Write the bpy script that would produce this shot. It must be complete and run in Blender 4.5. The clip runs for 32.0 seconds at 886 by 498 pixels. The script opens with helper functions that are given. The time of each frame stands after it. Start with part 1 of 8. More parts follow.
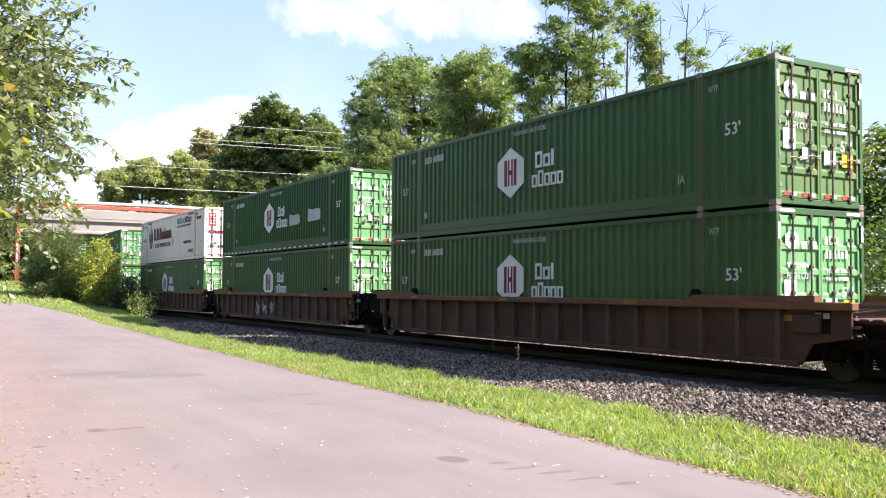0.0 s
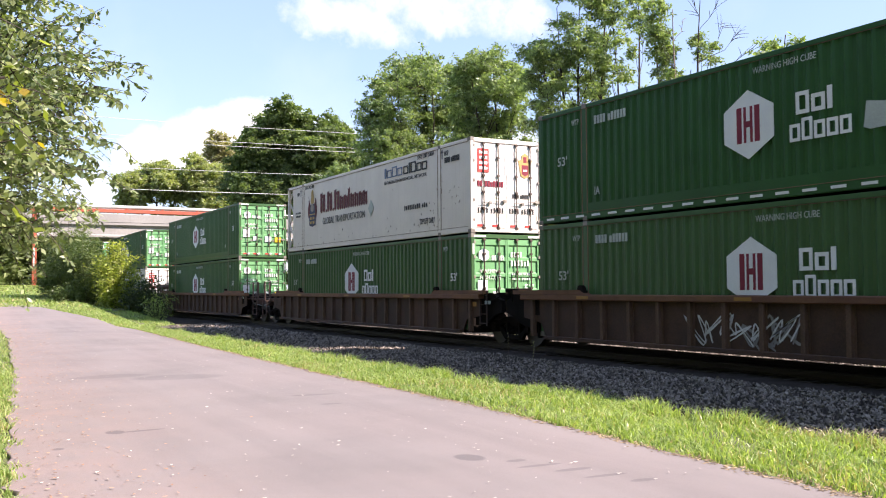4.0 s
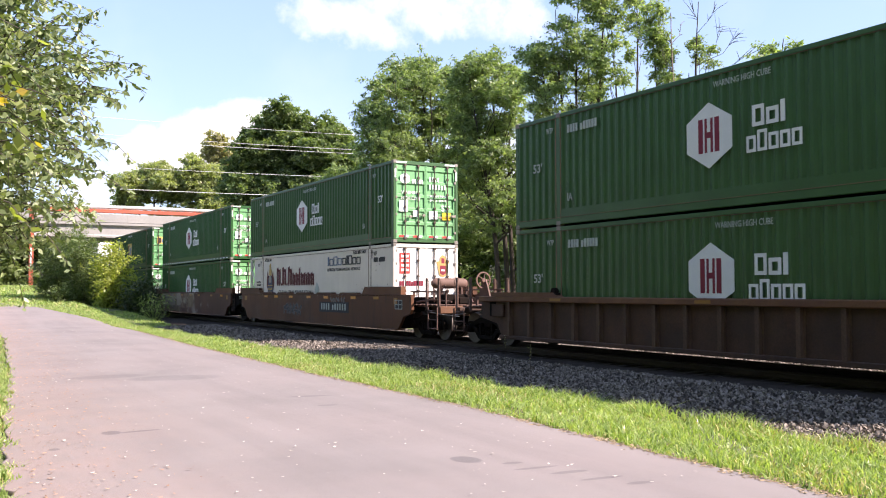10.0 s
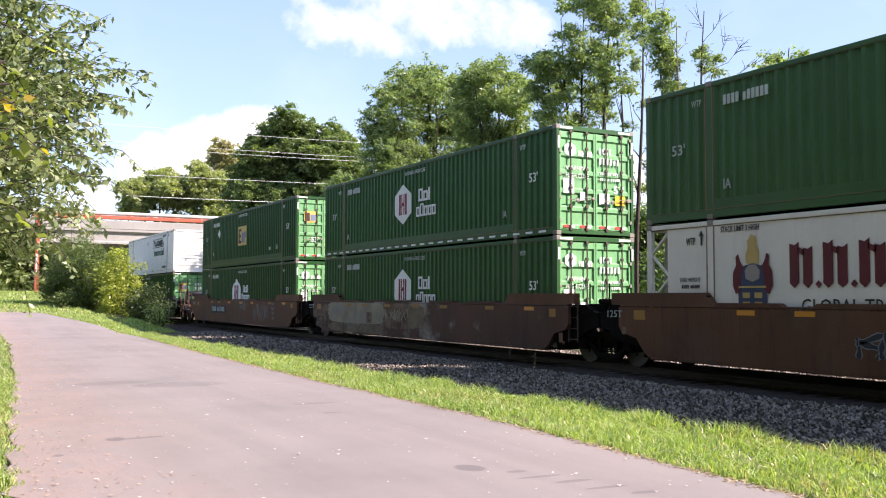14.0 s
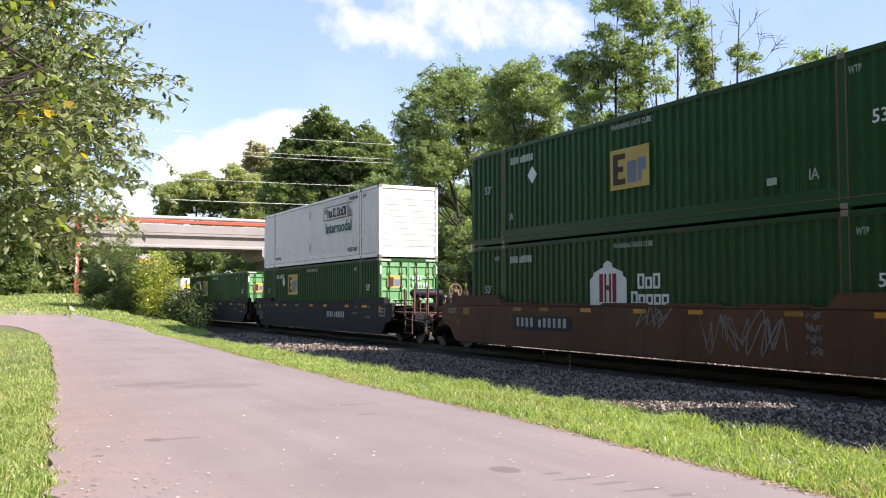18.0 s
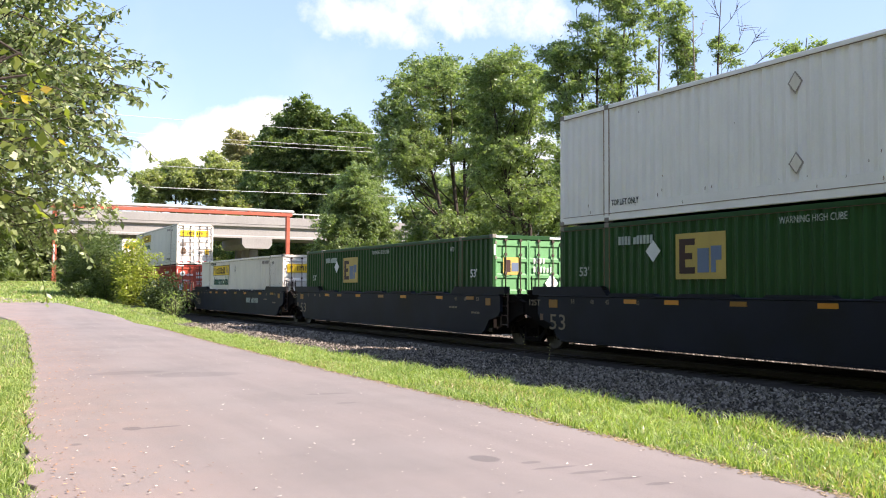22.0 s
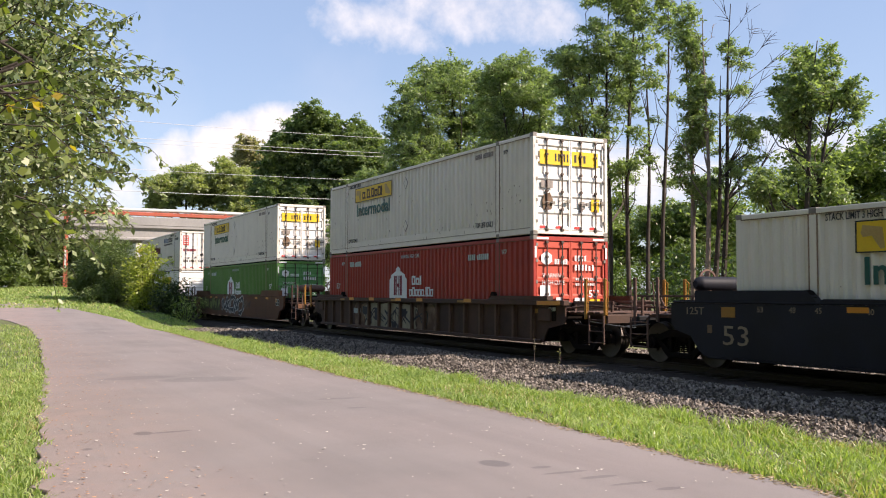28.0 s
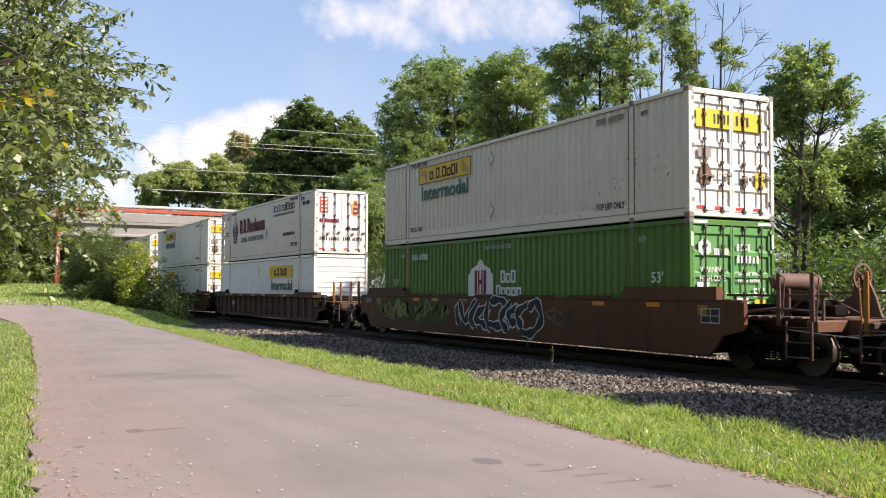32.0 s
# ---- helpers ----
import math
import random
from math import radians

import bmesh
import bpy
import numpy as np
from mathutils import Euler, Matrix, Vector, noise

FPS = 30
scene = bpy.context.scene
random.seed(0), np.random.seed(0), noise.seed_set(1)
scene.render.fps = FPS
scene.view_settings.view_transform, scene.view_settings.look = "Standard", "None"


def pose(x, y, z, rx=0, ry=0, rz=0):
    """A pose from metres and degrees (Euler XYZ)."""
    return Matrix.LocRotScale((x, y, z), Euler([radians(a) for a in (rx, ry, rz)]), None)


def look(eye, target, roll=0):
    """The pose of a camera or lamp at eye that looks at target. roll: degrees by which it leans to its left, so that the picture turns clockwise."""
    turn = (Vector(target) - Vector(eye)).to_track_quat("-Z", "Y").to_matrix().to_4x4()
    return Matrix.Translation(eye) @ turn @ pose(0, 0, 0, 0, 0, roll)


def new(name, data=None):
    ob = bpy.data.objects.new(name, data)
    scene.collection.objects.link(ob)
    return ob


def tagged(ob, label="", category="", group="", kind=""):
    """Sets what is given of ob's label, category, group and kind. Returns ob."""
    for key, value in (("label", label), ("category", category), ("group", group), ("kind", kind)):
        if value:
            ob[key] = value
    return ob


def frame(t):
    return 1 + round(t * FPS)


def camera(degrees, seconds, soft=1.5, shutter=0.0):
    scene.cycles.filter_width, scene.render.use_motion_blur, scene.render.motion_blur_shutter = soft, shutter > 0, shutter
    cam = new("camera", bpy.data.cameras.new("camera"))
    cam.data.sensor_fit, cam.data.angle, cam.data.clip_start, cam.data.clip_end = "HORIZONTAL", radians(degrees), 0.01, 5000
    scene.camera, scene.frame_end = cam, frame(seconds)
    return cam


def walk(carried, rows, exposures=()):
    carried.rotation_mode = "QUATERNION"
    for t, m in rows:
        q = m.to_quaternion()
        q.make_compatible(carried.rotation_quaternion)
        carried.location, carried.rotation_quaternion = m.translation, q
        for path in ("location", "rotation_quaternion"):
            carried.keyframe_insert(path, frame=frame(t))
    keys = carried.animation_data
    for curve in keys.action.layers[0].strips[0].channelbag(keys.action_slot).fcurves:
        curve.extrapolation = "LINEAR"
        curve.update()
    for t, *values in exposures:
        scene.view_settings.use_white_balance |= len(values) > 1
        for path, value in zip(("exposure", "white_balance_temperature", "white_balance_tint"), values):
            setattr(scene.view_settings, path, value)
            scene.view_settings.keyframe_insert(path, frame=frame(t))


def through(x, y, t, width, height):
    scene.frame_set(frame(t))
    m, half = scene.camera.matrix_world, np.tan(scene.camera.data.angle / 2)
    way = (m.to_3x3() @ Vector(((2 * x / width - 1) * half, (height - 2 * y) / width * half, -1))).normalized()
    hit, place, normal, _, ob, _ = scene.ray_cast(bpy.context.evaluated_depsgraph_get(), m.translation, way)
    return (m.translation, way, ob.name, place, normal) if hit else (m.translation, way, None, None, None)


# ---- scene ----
# World: x runs along the track (the train goes towards +x), y from the camera across the track, z up; z = 0 is the path.
EYE = (0.0, 0.0, 1.65)
cam = camera(51.06, 32.0, soft=1.05, shutter=0.08)
EXPOSURE = ((0.0, 1.40), (2.0, 1.38), (8.0, 1.32), (10.0, 1.38), (11.0, 1.16), (12.0, 1.27), (14.0, 1.34), (17.0, 1.22), (18.5, 1.18), (20.0, 0.98), (22.0, 1.32), (23.0, 1.28), (25.0, 1.03), (27.5, 0.80), (29.0, 0.84), (30.0, 1.03), (31.0, 0.82), (32.0, 0.84))
TURNS = [
    (0, 92.505, -0.365, 60.090),
    (0.5, 92.351, -0.282, 60.045),
    (1, 92.165, -0.654, 59.998),
    (1.5, 92.106, -0.542, 60.088),
    (2, 92.171, -0.402, 60.488),
    (2.5, 92.217, -0.146, 60.720),
    (3, 92.282, 0.162, 60.836),
    (3.5, 92.360, 0.382, 60.950),
    (5.5, 92.584, 0.270, 61.043),
    (6, 92.514, 0.317, 61.006),
    (6.5, 92.486, 0.382, 60.933),
    (7, 92.439, 0.272, 60.859),
    (7.5, 92.413, 0.122, 60.808),
    (8, 92.519, 0.162, 60.735),
    (8.5, 92.694, 0.047, 60.727),
    (9, 92.770, 0.149, 60.752),
    (9.5, 92.720, 0.142, 60.806),
    (10, 92.530, 0.099, 60.816),
    (10.5, 92.391, -0.018, 60.870),
    (11, 92.353, -0.448, 60.956),
    (11.5, 92.411, -0.789, 61.164),
    (12, 92.531, -0.481, 61.240),
    (12.5, 92.695, -0.097, 61.256),
    (13, 92.805, -0.131, 61.134),
    (13.5, 92.924, -0.003, 61.085),
    (14, 93.009, -0.157, 61.100),
    (14.5, 93.168, -0.128, 61.279),
    (16.5, 92.892, 0.155, 62.809),
    (17, 92.979, 0.153, 63.077),
    (17.5, 93.054, 0.048, 63.241),
    (18, 93.100, 0.003, 63.210),
    (18.5, 93.032, 0.069, 63.099),
    (19, 93.051, 0.035, 62.774),
    (19.5, 93.008, 0.071, 62.503),
    (20, 92.924, -0.003, 62.174),
    (20.5, 92.773, -0.072, 61.885),
    (21, 92.576, -0.119, 61.850),
    (21.5, 92.470, -0.315, 61.950),
    (22, 92.452, -0.260, 62.005),
    (22.5, 92.306, -0.378, 62.142),
    (23, 92.098, -0.400, 62.388),
    (23.5, 91.893, -0.341, 62.502),
    (24, 91.752, -0.077, 62.598),
    (24.5, 91.716, 0.026, 62.668),
    (25, 91.827, 0.182, 62.785),
    (25.5, 92.067, 0.007, 62.859),
    (27.5, 92.747, 0.147, 62.746),
    (28, 92.730, -0.144, 62.609),
    (28.5, 92.704, -0.134, 62.602),
    (29, 92.604, -0.129, 62.623),
    (29.5, 92.538, 0.092, 62.600),
    (30, 92.532, 0.089, 62.521),
    (30.5, 92.504, 0.088, 62.497),
    (31, 92.526, 0.130, 62.411),
    (31.5, 92.548, 0.145, 62.246),
    (32, 92.599, -0.256, 62.183),
]
walk(cam, [(t, pose(*EYE, rx, ry, rz)) for t, rx, ry, rz in TURNS], exposures=[(t, e, 6750 if t < 20 else 6850 if t < 25 else 7050, 24 if t < 20 else 20) for t, e in EXPOSURE])

# ---- light ----
SUN = Vector((0.56, 0.565, 0.64)).normalized()
sun = new("sun", bpy.data.lights.new("sun", "SUN"))
sun.data.energy, sun.data.angle, sun.data.color = 5.0, radians(0.53), (1.0, 0.93, 0.83)
sun.matrix_basis = look(SUN * 100, (0, 0, 0))


def link(nt, a, b):
    nt.links.new(a, b)


def math_node(nt, op, a, b=None, clamp=False):
    n = nt.nodes.new("ShaderNodeMath")
    n.operation, n.use_clamp = op, clamp
    for i, v in enumerate((a, b)):
        if v is None:
            continue
        if isinstance(v, (int, float)):
            n.inputs[i].default_value = v
        else:
            link(nt, v, n.inputs[i])
    return n.outputs[0]


def make_world():
    w = bpy.data.worlds.new("sky")
    scene.world = w
    w.use_nodes = True
    nt = w.node_tree
    nt.nodes.clear()
    out = nt.nodes.new("ShaderNodeOutputWorld")
    bg = nt.nodes.new("ShaderNodeBackground")
    sky = nt.nodes.new("ShaderNodeTexSky")
    sky.sky_type, sky.sun_disc = "NISHITA", False
    sky.sun_elevation = math.asin(SUN.z)
    sky.sun_rotation = math.atan2(SUN.x, SUN.y)
    sky.air_density, sky.dust_density, sky.ozone_density = 1.0, 0.6, 1.3
    tc = nt.nodes.new("ShaderNodeTexCoord")
    sep = nt.nodes.new("ShaderNodeSeparateXYZ")
    link(nt, tc.outputs["Generated"], sep.inputs[0])
    # cloud coordinates on a far vertical plane ahead: u to the right, v up
    back = math_node(nt, "MAXIMUM", math_node(nt, "MULTIPLY", sep.outputs[0], -1.0), 0.02)
    u = math_node(nt, "DIVIDE", sep.outputs[1], back)
    v = math_node(nt, "DIVIDE", sep.outputs[2], back)
    nz = nt.nodes.new("ShaderNodeTexNoise")
    nz.inputs["Scale"].default_value, nz.inputs["Detail"].default_value, nz.inputs["Roughness"].default_value = 24.0, 8.0, 0.6
    link(nt, tc.outputs["Generated"], nz.inputs["Vector"])
    nz2 = nt.nodes.new("ShaderNodeTexNoise")
    nz2.inputs["Scale"].default_value, nz2.inputs["Detail"].default_value = 5.0, 5.0
    link(nt, tc.outputs["Generated"], nz2.inputs["Vector"])
    total = None
    # centre u, v, half width, half height, weight, softness of cumulus heaps
    for cu, cv, au, av, k in ((0.325, 0.150, 0.085, 0.067, 1.7), (0.268, 0.146, 0.066, 0.054, 1.5), (0.385, 0.14, 0.075, 0.066, 1.6), (0.205, 0.137, 0.05, 0.036, 0.75), (0.16, 0.11, 0.06, 0.03, 0.35),
                              (0.56, 0.355, 0.16, 0.043, 0.5), (0.66, 0.355, 0.08, 0.036, 0.5), (0.43, 0.318, 0.09, 0.034, 0.36), (0.33, 0.36, 0.08, 0.03, 0.4),
                              (0.20, 0.36, 0.06, 0.02, 0.5), (0.75, 0.16, 0.3, 0.05, 0.7), (1.3, 0.22, 0.35, 0.06, 0.6)):
        du = math_node(nt, "POWER", math_node(nt, "ABSOLUTE", math_node(nt, "DIVIDE", math_node(nt, "SUBTRACT", u, cu), au)), 2.0)
        dv = math_node(nt, "POWER", math_node(nt, "ABSOLUTE", math_node(nt, "DIVIDE", math_node(nt, "SUBTRACT", v, cv), av)), 2.0)
        m = math_node(nt, "MULTIPLY", math_node(nt, "SUBTRACT", 1.0, math_node(nt, "ADD", du, dv)), k)
        total = m if total is None else math_node(nt, "MAXIMUM", total, m)
    shape = math_node(nt, "ADD", total, math_node(nt, "MULTIPLY", math_node(nt, "SUBTRACT", nz.outputs["Fac"], 0.5), 1.5))
    shape = math_node(nt, "MULTIPLY", shape, 1.15, True)
    wisps = math_node(nt, "MULTIPLY", math_node(nt, "SUBTRACT", nz2.outputs["Fac"], 0.52), 2.2, True)
    cover = math_node(nt, "MAXIMUM", shape, math_node(nt, "MULTIPLY", wisps, 0.22))
    cover = math_node(nt, "MULTIPLY", cover, math_node(nt, "MULTIPLY", sep.outputs[2], 30.0, True))
    mix = nt.nodes.new("ShaderNodeMixRGB")
    tone = nt.nodes.new("ShaderNodeMixRGB")
    tone.inputs[1].default_value, tone.inputs[2].default_value = CLOUD_DARK, CLOUD_LIGHT
    link(nt, nz.outputs["Fac"], tone.inputs[0])
    link(nt, cover, mix.inputs[0])
    veil = nt.nodes.new("ShaderNodeMixRGB")       # thin high haze
    veil.inputs[0].default_value, veil.inputs[2].default_value = 0.5, (1.85, 2.85, 4.5, 1)
    link(nt, sky.outputs[0], veil.inputs[1])
    link(nt, veil.outputs[0], mix.inputs[1])
    link(nt, tone.outputs[0], mix.inputs[2])
    link(nt, mix.outputs[0], bg.inputs["Color"])
    bg.inputs["Strength"].default_value = 0.115
    link(nt, bg.outputs[0], out.inputs["Surface"])


CLOUD_DARK, CLOUD_LIGHT = (4.3, 4.5, 4.9, 1), (6.5, 6.45, 6.4, 1)
make_world()


# ---- materials ----
def mat(name, color, rough=0.6, metal=0.0, vary=0.18, scale=1.2, fine=30.0, bump=0.12, streak=None, streak_amount=0.0, spec=0.4,
        island=0.0, second=None, second_at=(0.45, 0.65), coat=0.0):
    """A painted or natural surface: two scales of noise, optional vertical streaks of a second colour, optional patches of a second colour."""
    m = bpy.data.materials.new(name)
    m.use_nodes = True
    nt = m.node_tree
    b = nt.nodes["Principled BSDF"]
    tc = nt.nodes.new("ShaderNodeTexCoord")
    src = tc.outputs["Object"]
    info = nt.nodes.new("ShaderNodeObjectInfo")
    n1 = nt.nodes.new("ShaderNodeTexNoise")
    n1.inputs["Scale"].default_value, n1.inputs["Detail"].default_value = scale, 6.0
    n2 = nt.nodes.new("ShaderNodeTexNoise")
    n2.inputs["Scale"].default_value, n2.inputs["Detail"].default_value = fine, 3.0
    link(nt, src, n1.inputs["Vector"])
    link(nt, src, n2.inputs["Vector"])
    both = math_node(nt, "ADD", math_node(nt, "MULTIPLY", n1.outputs["Fac"], 0.65), math_node(nt, "MULTIPLY", n2.outputs["Fac"], 0.35))
    if island:
        geo = nt.nodes.new("ShaderNodeNewGeometry")
        both = math_node(nt, "ADD", math_node(nt, "MULTIPLY", both, 1.0 - island), math_node(nt, "MULTIPLY", geo.outputs["Random Per Island"], island))
    else:
        both = math_node(nt, "ADD", both, math_node(nt, "MULTIPLY", math_node(nt, "SUBTRACT", info.outputs["Random"], 0.5), 0.1))
    ramp = nt.nodes.new("ShaderNodeValToRGB")
    c = Vector(color[:3])
    lo, hi = c * (1 - 1.6 * vary), c * (1 + 1.6 * vary)
    ramp.color_ramp.elements[0].position, ramp.color_ramp.elements[1].position = (0.25, 0.75) if not island else (0.1, 0.9)
    ramp.color_ramp.elements[0].color = (*[max(0.0, q) for q in lo], 1)
    ramp.color_ramp.elements[1].color = (*[min(1.0, q) for q in hi], 1)
    link(nt, both, ramp.inputs[0])
    col = ramp.outputs[0]
    if second:
        mx = nt.nodes.new("ShaderNodeMixRGB")
        mr = nt.nodes.new("ShaderNodeMapRange")
        mr.inputs[1].default_value, mr.inputs[2].default_value = second_at
        n4 = nt.nodes.new("ShaderNodeTexNoise")
        n4.inputs["Scale"].default_value, n4.inputs["Detail"].default_value, n4.inputs["Roughness"].default_value = scale * 0.6, 8.0, 0.65
        link(nt, src, n4.inputs["Vector"])
        link(nt, n4.outputs["Fac"], mr.inputs[0])
        link(nt, mr.outputs[0], mx.inputs[0])
        link(nt, col, mx.inputs[1])
        mx.inputs[2].default_value = (*second[:3], 1)
        col = mx.outputs[0]
    if streak:
        mp = nt.nodes.new("ShaderNodeMapping")
        mp.inputs["Scale"].default_value = (5.0, 5.0, 0.35)
        link(nt, src, mp.inputs["Vector"])
        n3 = nt.nodes.new("ShaderNodeTexNoise")
        n3.inputs["Scale"].default_value, n3.inputs["Detail"].default_value, n3.inputs["Roughness"].default_value = 1.6, 6.0, 0.7
        link(nt, mp.outputs[0], n3.inputs["Vector"])
        f = math_node(nt, "MULTIPLY", math_node(nt, "SUBTRACT", n3.outputs["Fac"], 0.52), streak_amount * 6.0, True)
        f = math_node(nt, "MINIMUM", f, 0.85)
        mx = nt.nodes.new("ShaderNodeMixRGB")
        link(nt, f, mx.inputs[0])
        link(nt, col, mx.inputs[1])
        mx.inputs[2].default_value = (*streak[:3], 1)
        col = mx.outputs[0]
    link(nt, col, b.inputs["Base Color"])
    b.inputs["Roughness"].default_value, b.inputs["Metallic"].default_value = rough, metal
    b.inputs["Specular IOR Level"].default_value = spec
    b.inputs["Coat Weight"].default_value = coat
    if bump:
        bp = nt.nodes.new("ShaderNodeBump")
        bp.inputs["Strength"].default_value, bp.inputs["Distance"].default_value = bump, 0.02
        link(nt, n2.outputs["Fac"], bp.inputs["Height"])
        link(nt, bp.outputs[0], b.inputs["Normal"])
    return m


def leaf_mat(name, dark, light, through=0.35):
    m = bpy.data.materials.new(name)
    m.use_nodes = True
    nt = m.node_tree
    b = nt.nodes["Principled BSDF"]
    out = nt.nodes["Material Output"]
    geo = nt.nodes.new("ShaderNodeNewGeometry")
    tc = nt.nodes.new("ShaderNodeTexCoord")
    nz = nt.nodes.new("ShaderNodeTexNoise")
    nz.inputs["Scale"].default_value = 0.45
    link(nt, tc.outputs["Object"], nz.inputs["Vector"])
    f = math_node(nt, "ADD", math_node(nt, "MULTIPLY", geo.outputs["Random Per Island"], 0.6), math_node(nt, "MULTIPLY", nz.outputs["Fac"], 0.4))
    ramp = nt.nodes.new("ShaderNodeValToRGB")
    ramp.color_ramp.elements[0].position, ramp.color_ramp.elements[1].position = 0.15, 0.85
    ramp.color_ramp.elements[0].color, ramp.color_ramp.elements[1].color = (*dark, 1), (*light, 1)
    link(nt, f, ramp.inputs[0])
    link(nt, ramp.outputs[0], b.inputs["Base Color"])
    b.inputs["Roughness"].default_value = 0.42
    tr = nt.nodes.new("ShaderNodeBsdfTranslucent")
    bright = nt.nodes.new("ShaderNodeMixRGB")
    bright.blend_type, bright.inputs[0].default_value = "MULTIPLY", 1.0
    link(nt, ramp.outputs[0], bright.inputs[1])
    bright.inputs[2].default_value = (1.7, 1.9, 0.7, 1)
    link(nt, bright.outputs[0], tr.inputs["Color"])
    mix = nt.nodes.new("ShaderNodeMixShader")
    mix.inputs[0].default_value = through
    link(nt, b.outputs[0], mix.inputs[1])
    link(nt, tr.outputs[0], mix.inputs[2])
    link(nt, mix.outputs[0], out.inputs["Surface"])
    return m


def asphalt_mat():
    """Old asphalt: lengthwise worn bands, blotches, pinkish aggregate and fine dark pits."""
    m = mat("old_pinkish_asphalt", (0.212, 0.189, 0.182), 0.88, vary=0.14, scale=0.5, fine=150, bump=0.22, second=(0.24, 0.207, 0.197), second_at=(0.4, 0.7))
    nt = m.node_tree
    b = nt.nodes["Principled BSDF"]
    col = b.inputs["Base Color"].links[0].from_socket
    tc = nt.nodes.new("ShaderNodeTexCoord")
    mp = nt.nodes.new("ShaderNodeMapping")
    mp.inputs["Scale"].default_value = (0.05, 0.9, 1.0)
    link(nt, tc.outputs["Object"], mp.inputs["Vector"])
    bands = nt.nodes.new("ShaderNodeTexNoise")
    bands.inputs["Scale"].default_value, bands.inputs["Detail"].default_value, bands.inputs["Roughness"].default_value = 1.4, 7.0, 0.65
    link(nt, mp.outputs[0], bands.inputs["Vector"])
    f = math_node(nt, "MULTIPLY", math_node(nt, "SUBTRACT", bands.outputs["Fac"], 0.42), 3.2, True)
    mx = nt.nodes.new("ShaderNodeMixRGB")
    mx.blend_type = "MULTIPLY"
    link(nt, math_node(nt, "MULTIPLY", f, 0.5), mx.inputs[0])
    link(nt, col, mx.inputs[1])
    mx.inputs[2].default_value = (0.72, 0.71, 0.72, 1)
    pits = nt.nodes.new("ShaderNodeTexVoronoi")
    pits.inputs["Scale"].default_value = 55.0
    link(nt, tc.outputs["Object"], pits.inputs["Vector"])
    g = math_node(nt, "MULTIPLY", math_node(nt, "SUBTRACT", 0.28, pits.outputs["Distance"]), 2.2, True)
    mx2 = nt.nodes.new("ShaderNodeMixRGB")
    mx2.blend_type = "MULTIPLY"
    link(nt, g, mx2.inputs[0])
    link(nt, mx.outputs[0], mx2.inputs[1])
    mx2.inputs[2].default_value = (0.6, 0.58, 0.57, 1)
    # reddish leaf dust along the lawn's edge
    sep = nt.nodes.new("ShaderNodeSeparateXYZ")
    link(nt, tc.outputs["Object"], sep.inputs[0])
    d = math_node(nt, "ADD", math_node(nt, "ADD", sep.outputs[1], math_node(nt, "MULTIPLY", sep.outputs[0], 0.052)), -0.3)
    near = math_node(nt, "SUBTRACT", 1.0, math_node(nt, "DIVIDE", d, 2.2), True)
    dust = nt.nodes.new("ShaderNodeTexNoise")
    dust.inputs["Scale"].default_value, dust.inputs["Detail"].default_value, dust.inputs["Roughness"].default_value = 1.1, 9.0, 0.7
    link(nt, tc.outputs["Object"], dust.inputs["Vector"])
    k = math_node(nt, "MULTIPLY", near, math_node(nt, "MULTIPLY", math_node(nt, "SUBTRACT", dust.outputs["Fac"], 0.3), 2.2, True))
    mx3 = nt.nodes.new("ShaderNodeMixRGB")
    link(nt, math_node(nt, "MULTIPLY", k, 0.8), mx3.inputs[0])
    link(nt, mx2.outputs[0], mx3.inputs[1])
    mx3.inputs[2].default_value = (0.31, 0.225, 0.20, 1)
    # damp tar marks with ragged edges: centre x, y, half sizes
    total = None
    ragged = math_node(nt, "MULTIPLY", math_node(nt, "SUBTRACT", dust.outputs["Fac"], 0.5), 1.6)
    for cx, cy, ax, ay, k in ((-7.7, 4.55, 0.17, 0.13, 1.0), (-11.2, 1.9, 0.14, 0.10, 1.0), (-11.15, 2.2, 0.05, 0.24, 0.9), (-10.4, 1.2, 0.07, 0.06, 0.9), (-7.35, 4.85, 0.05, 0.10, 0.8), (-7.05, 4.9, 0.04, 0.24, 0.8),
                              (-6.75, 5.05, 0.05, 0.2, 0.8), (-6.4, 5.15, 0.04, 0.22, 0.8), (-6.1, 5.3, 0.05, 0.14, 0.8), (-17.5, 4.1, 0.5, 0.8, 0.5), (-18.4, 3.0, 0.35, 0.7, 0.5), (-13.5, 5.2, 0.1, 0.35, 0.6), (-12.3, 5.0, 0.08, 0.15, 0.6)):
        du = math_node(nt, "POWER", math_node(nt, "ABSOLUTE", math_node(nt, "MULTIPLY", math_node(nt, "SUBTRACT", sep.outputs[0], cx), 1 / ax)), 2.0)
        dv = math_node(nt, "POWER", math_node(nt, "ABSOLUTE", math_node(nt, "MULTIPLY", math_node(nt, "SUBTRACT", sep.outputs[1], cy), 1 / ay)), 2.0)
        spot = math_node(nt, "SUBTRACT", math_node(nt, "ADD", 1.3, ragged), math_node(nt, "ADD", du, dv))
        spot = math_node(nt, "MULTIPLY", math_node(nt, "MULTIPLY", spot, 2.0, True), k)
        total = spot if total is None else math_node(nt, "MAXIMUM", total, spot)
    mx4 = nt.nodes.new("ShaderNodeMixRGB")
    mx4.blend_type = "MULTIPLY"
    link(nt, total, mx4.inputs[0])
    link(nt, mx3.outputs[0], mx4.inputs[1])
    mx4.inputs[2].default_value = (0.66, 0.67, 0.69, 1)
    link(nt, mx4.outputs[0], b.inputs["Base Color"])
    return m


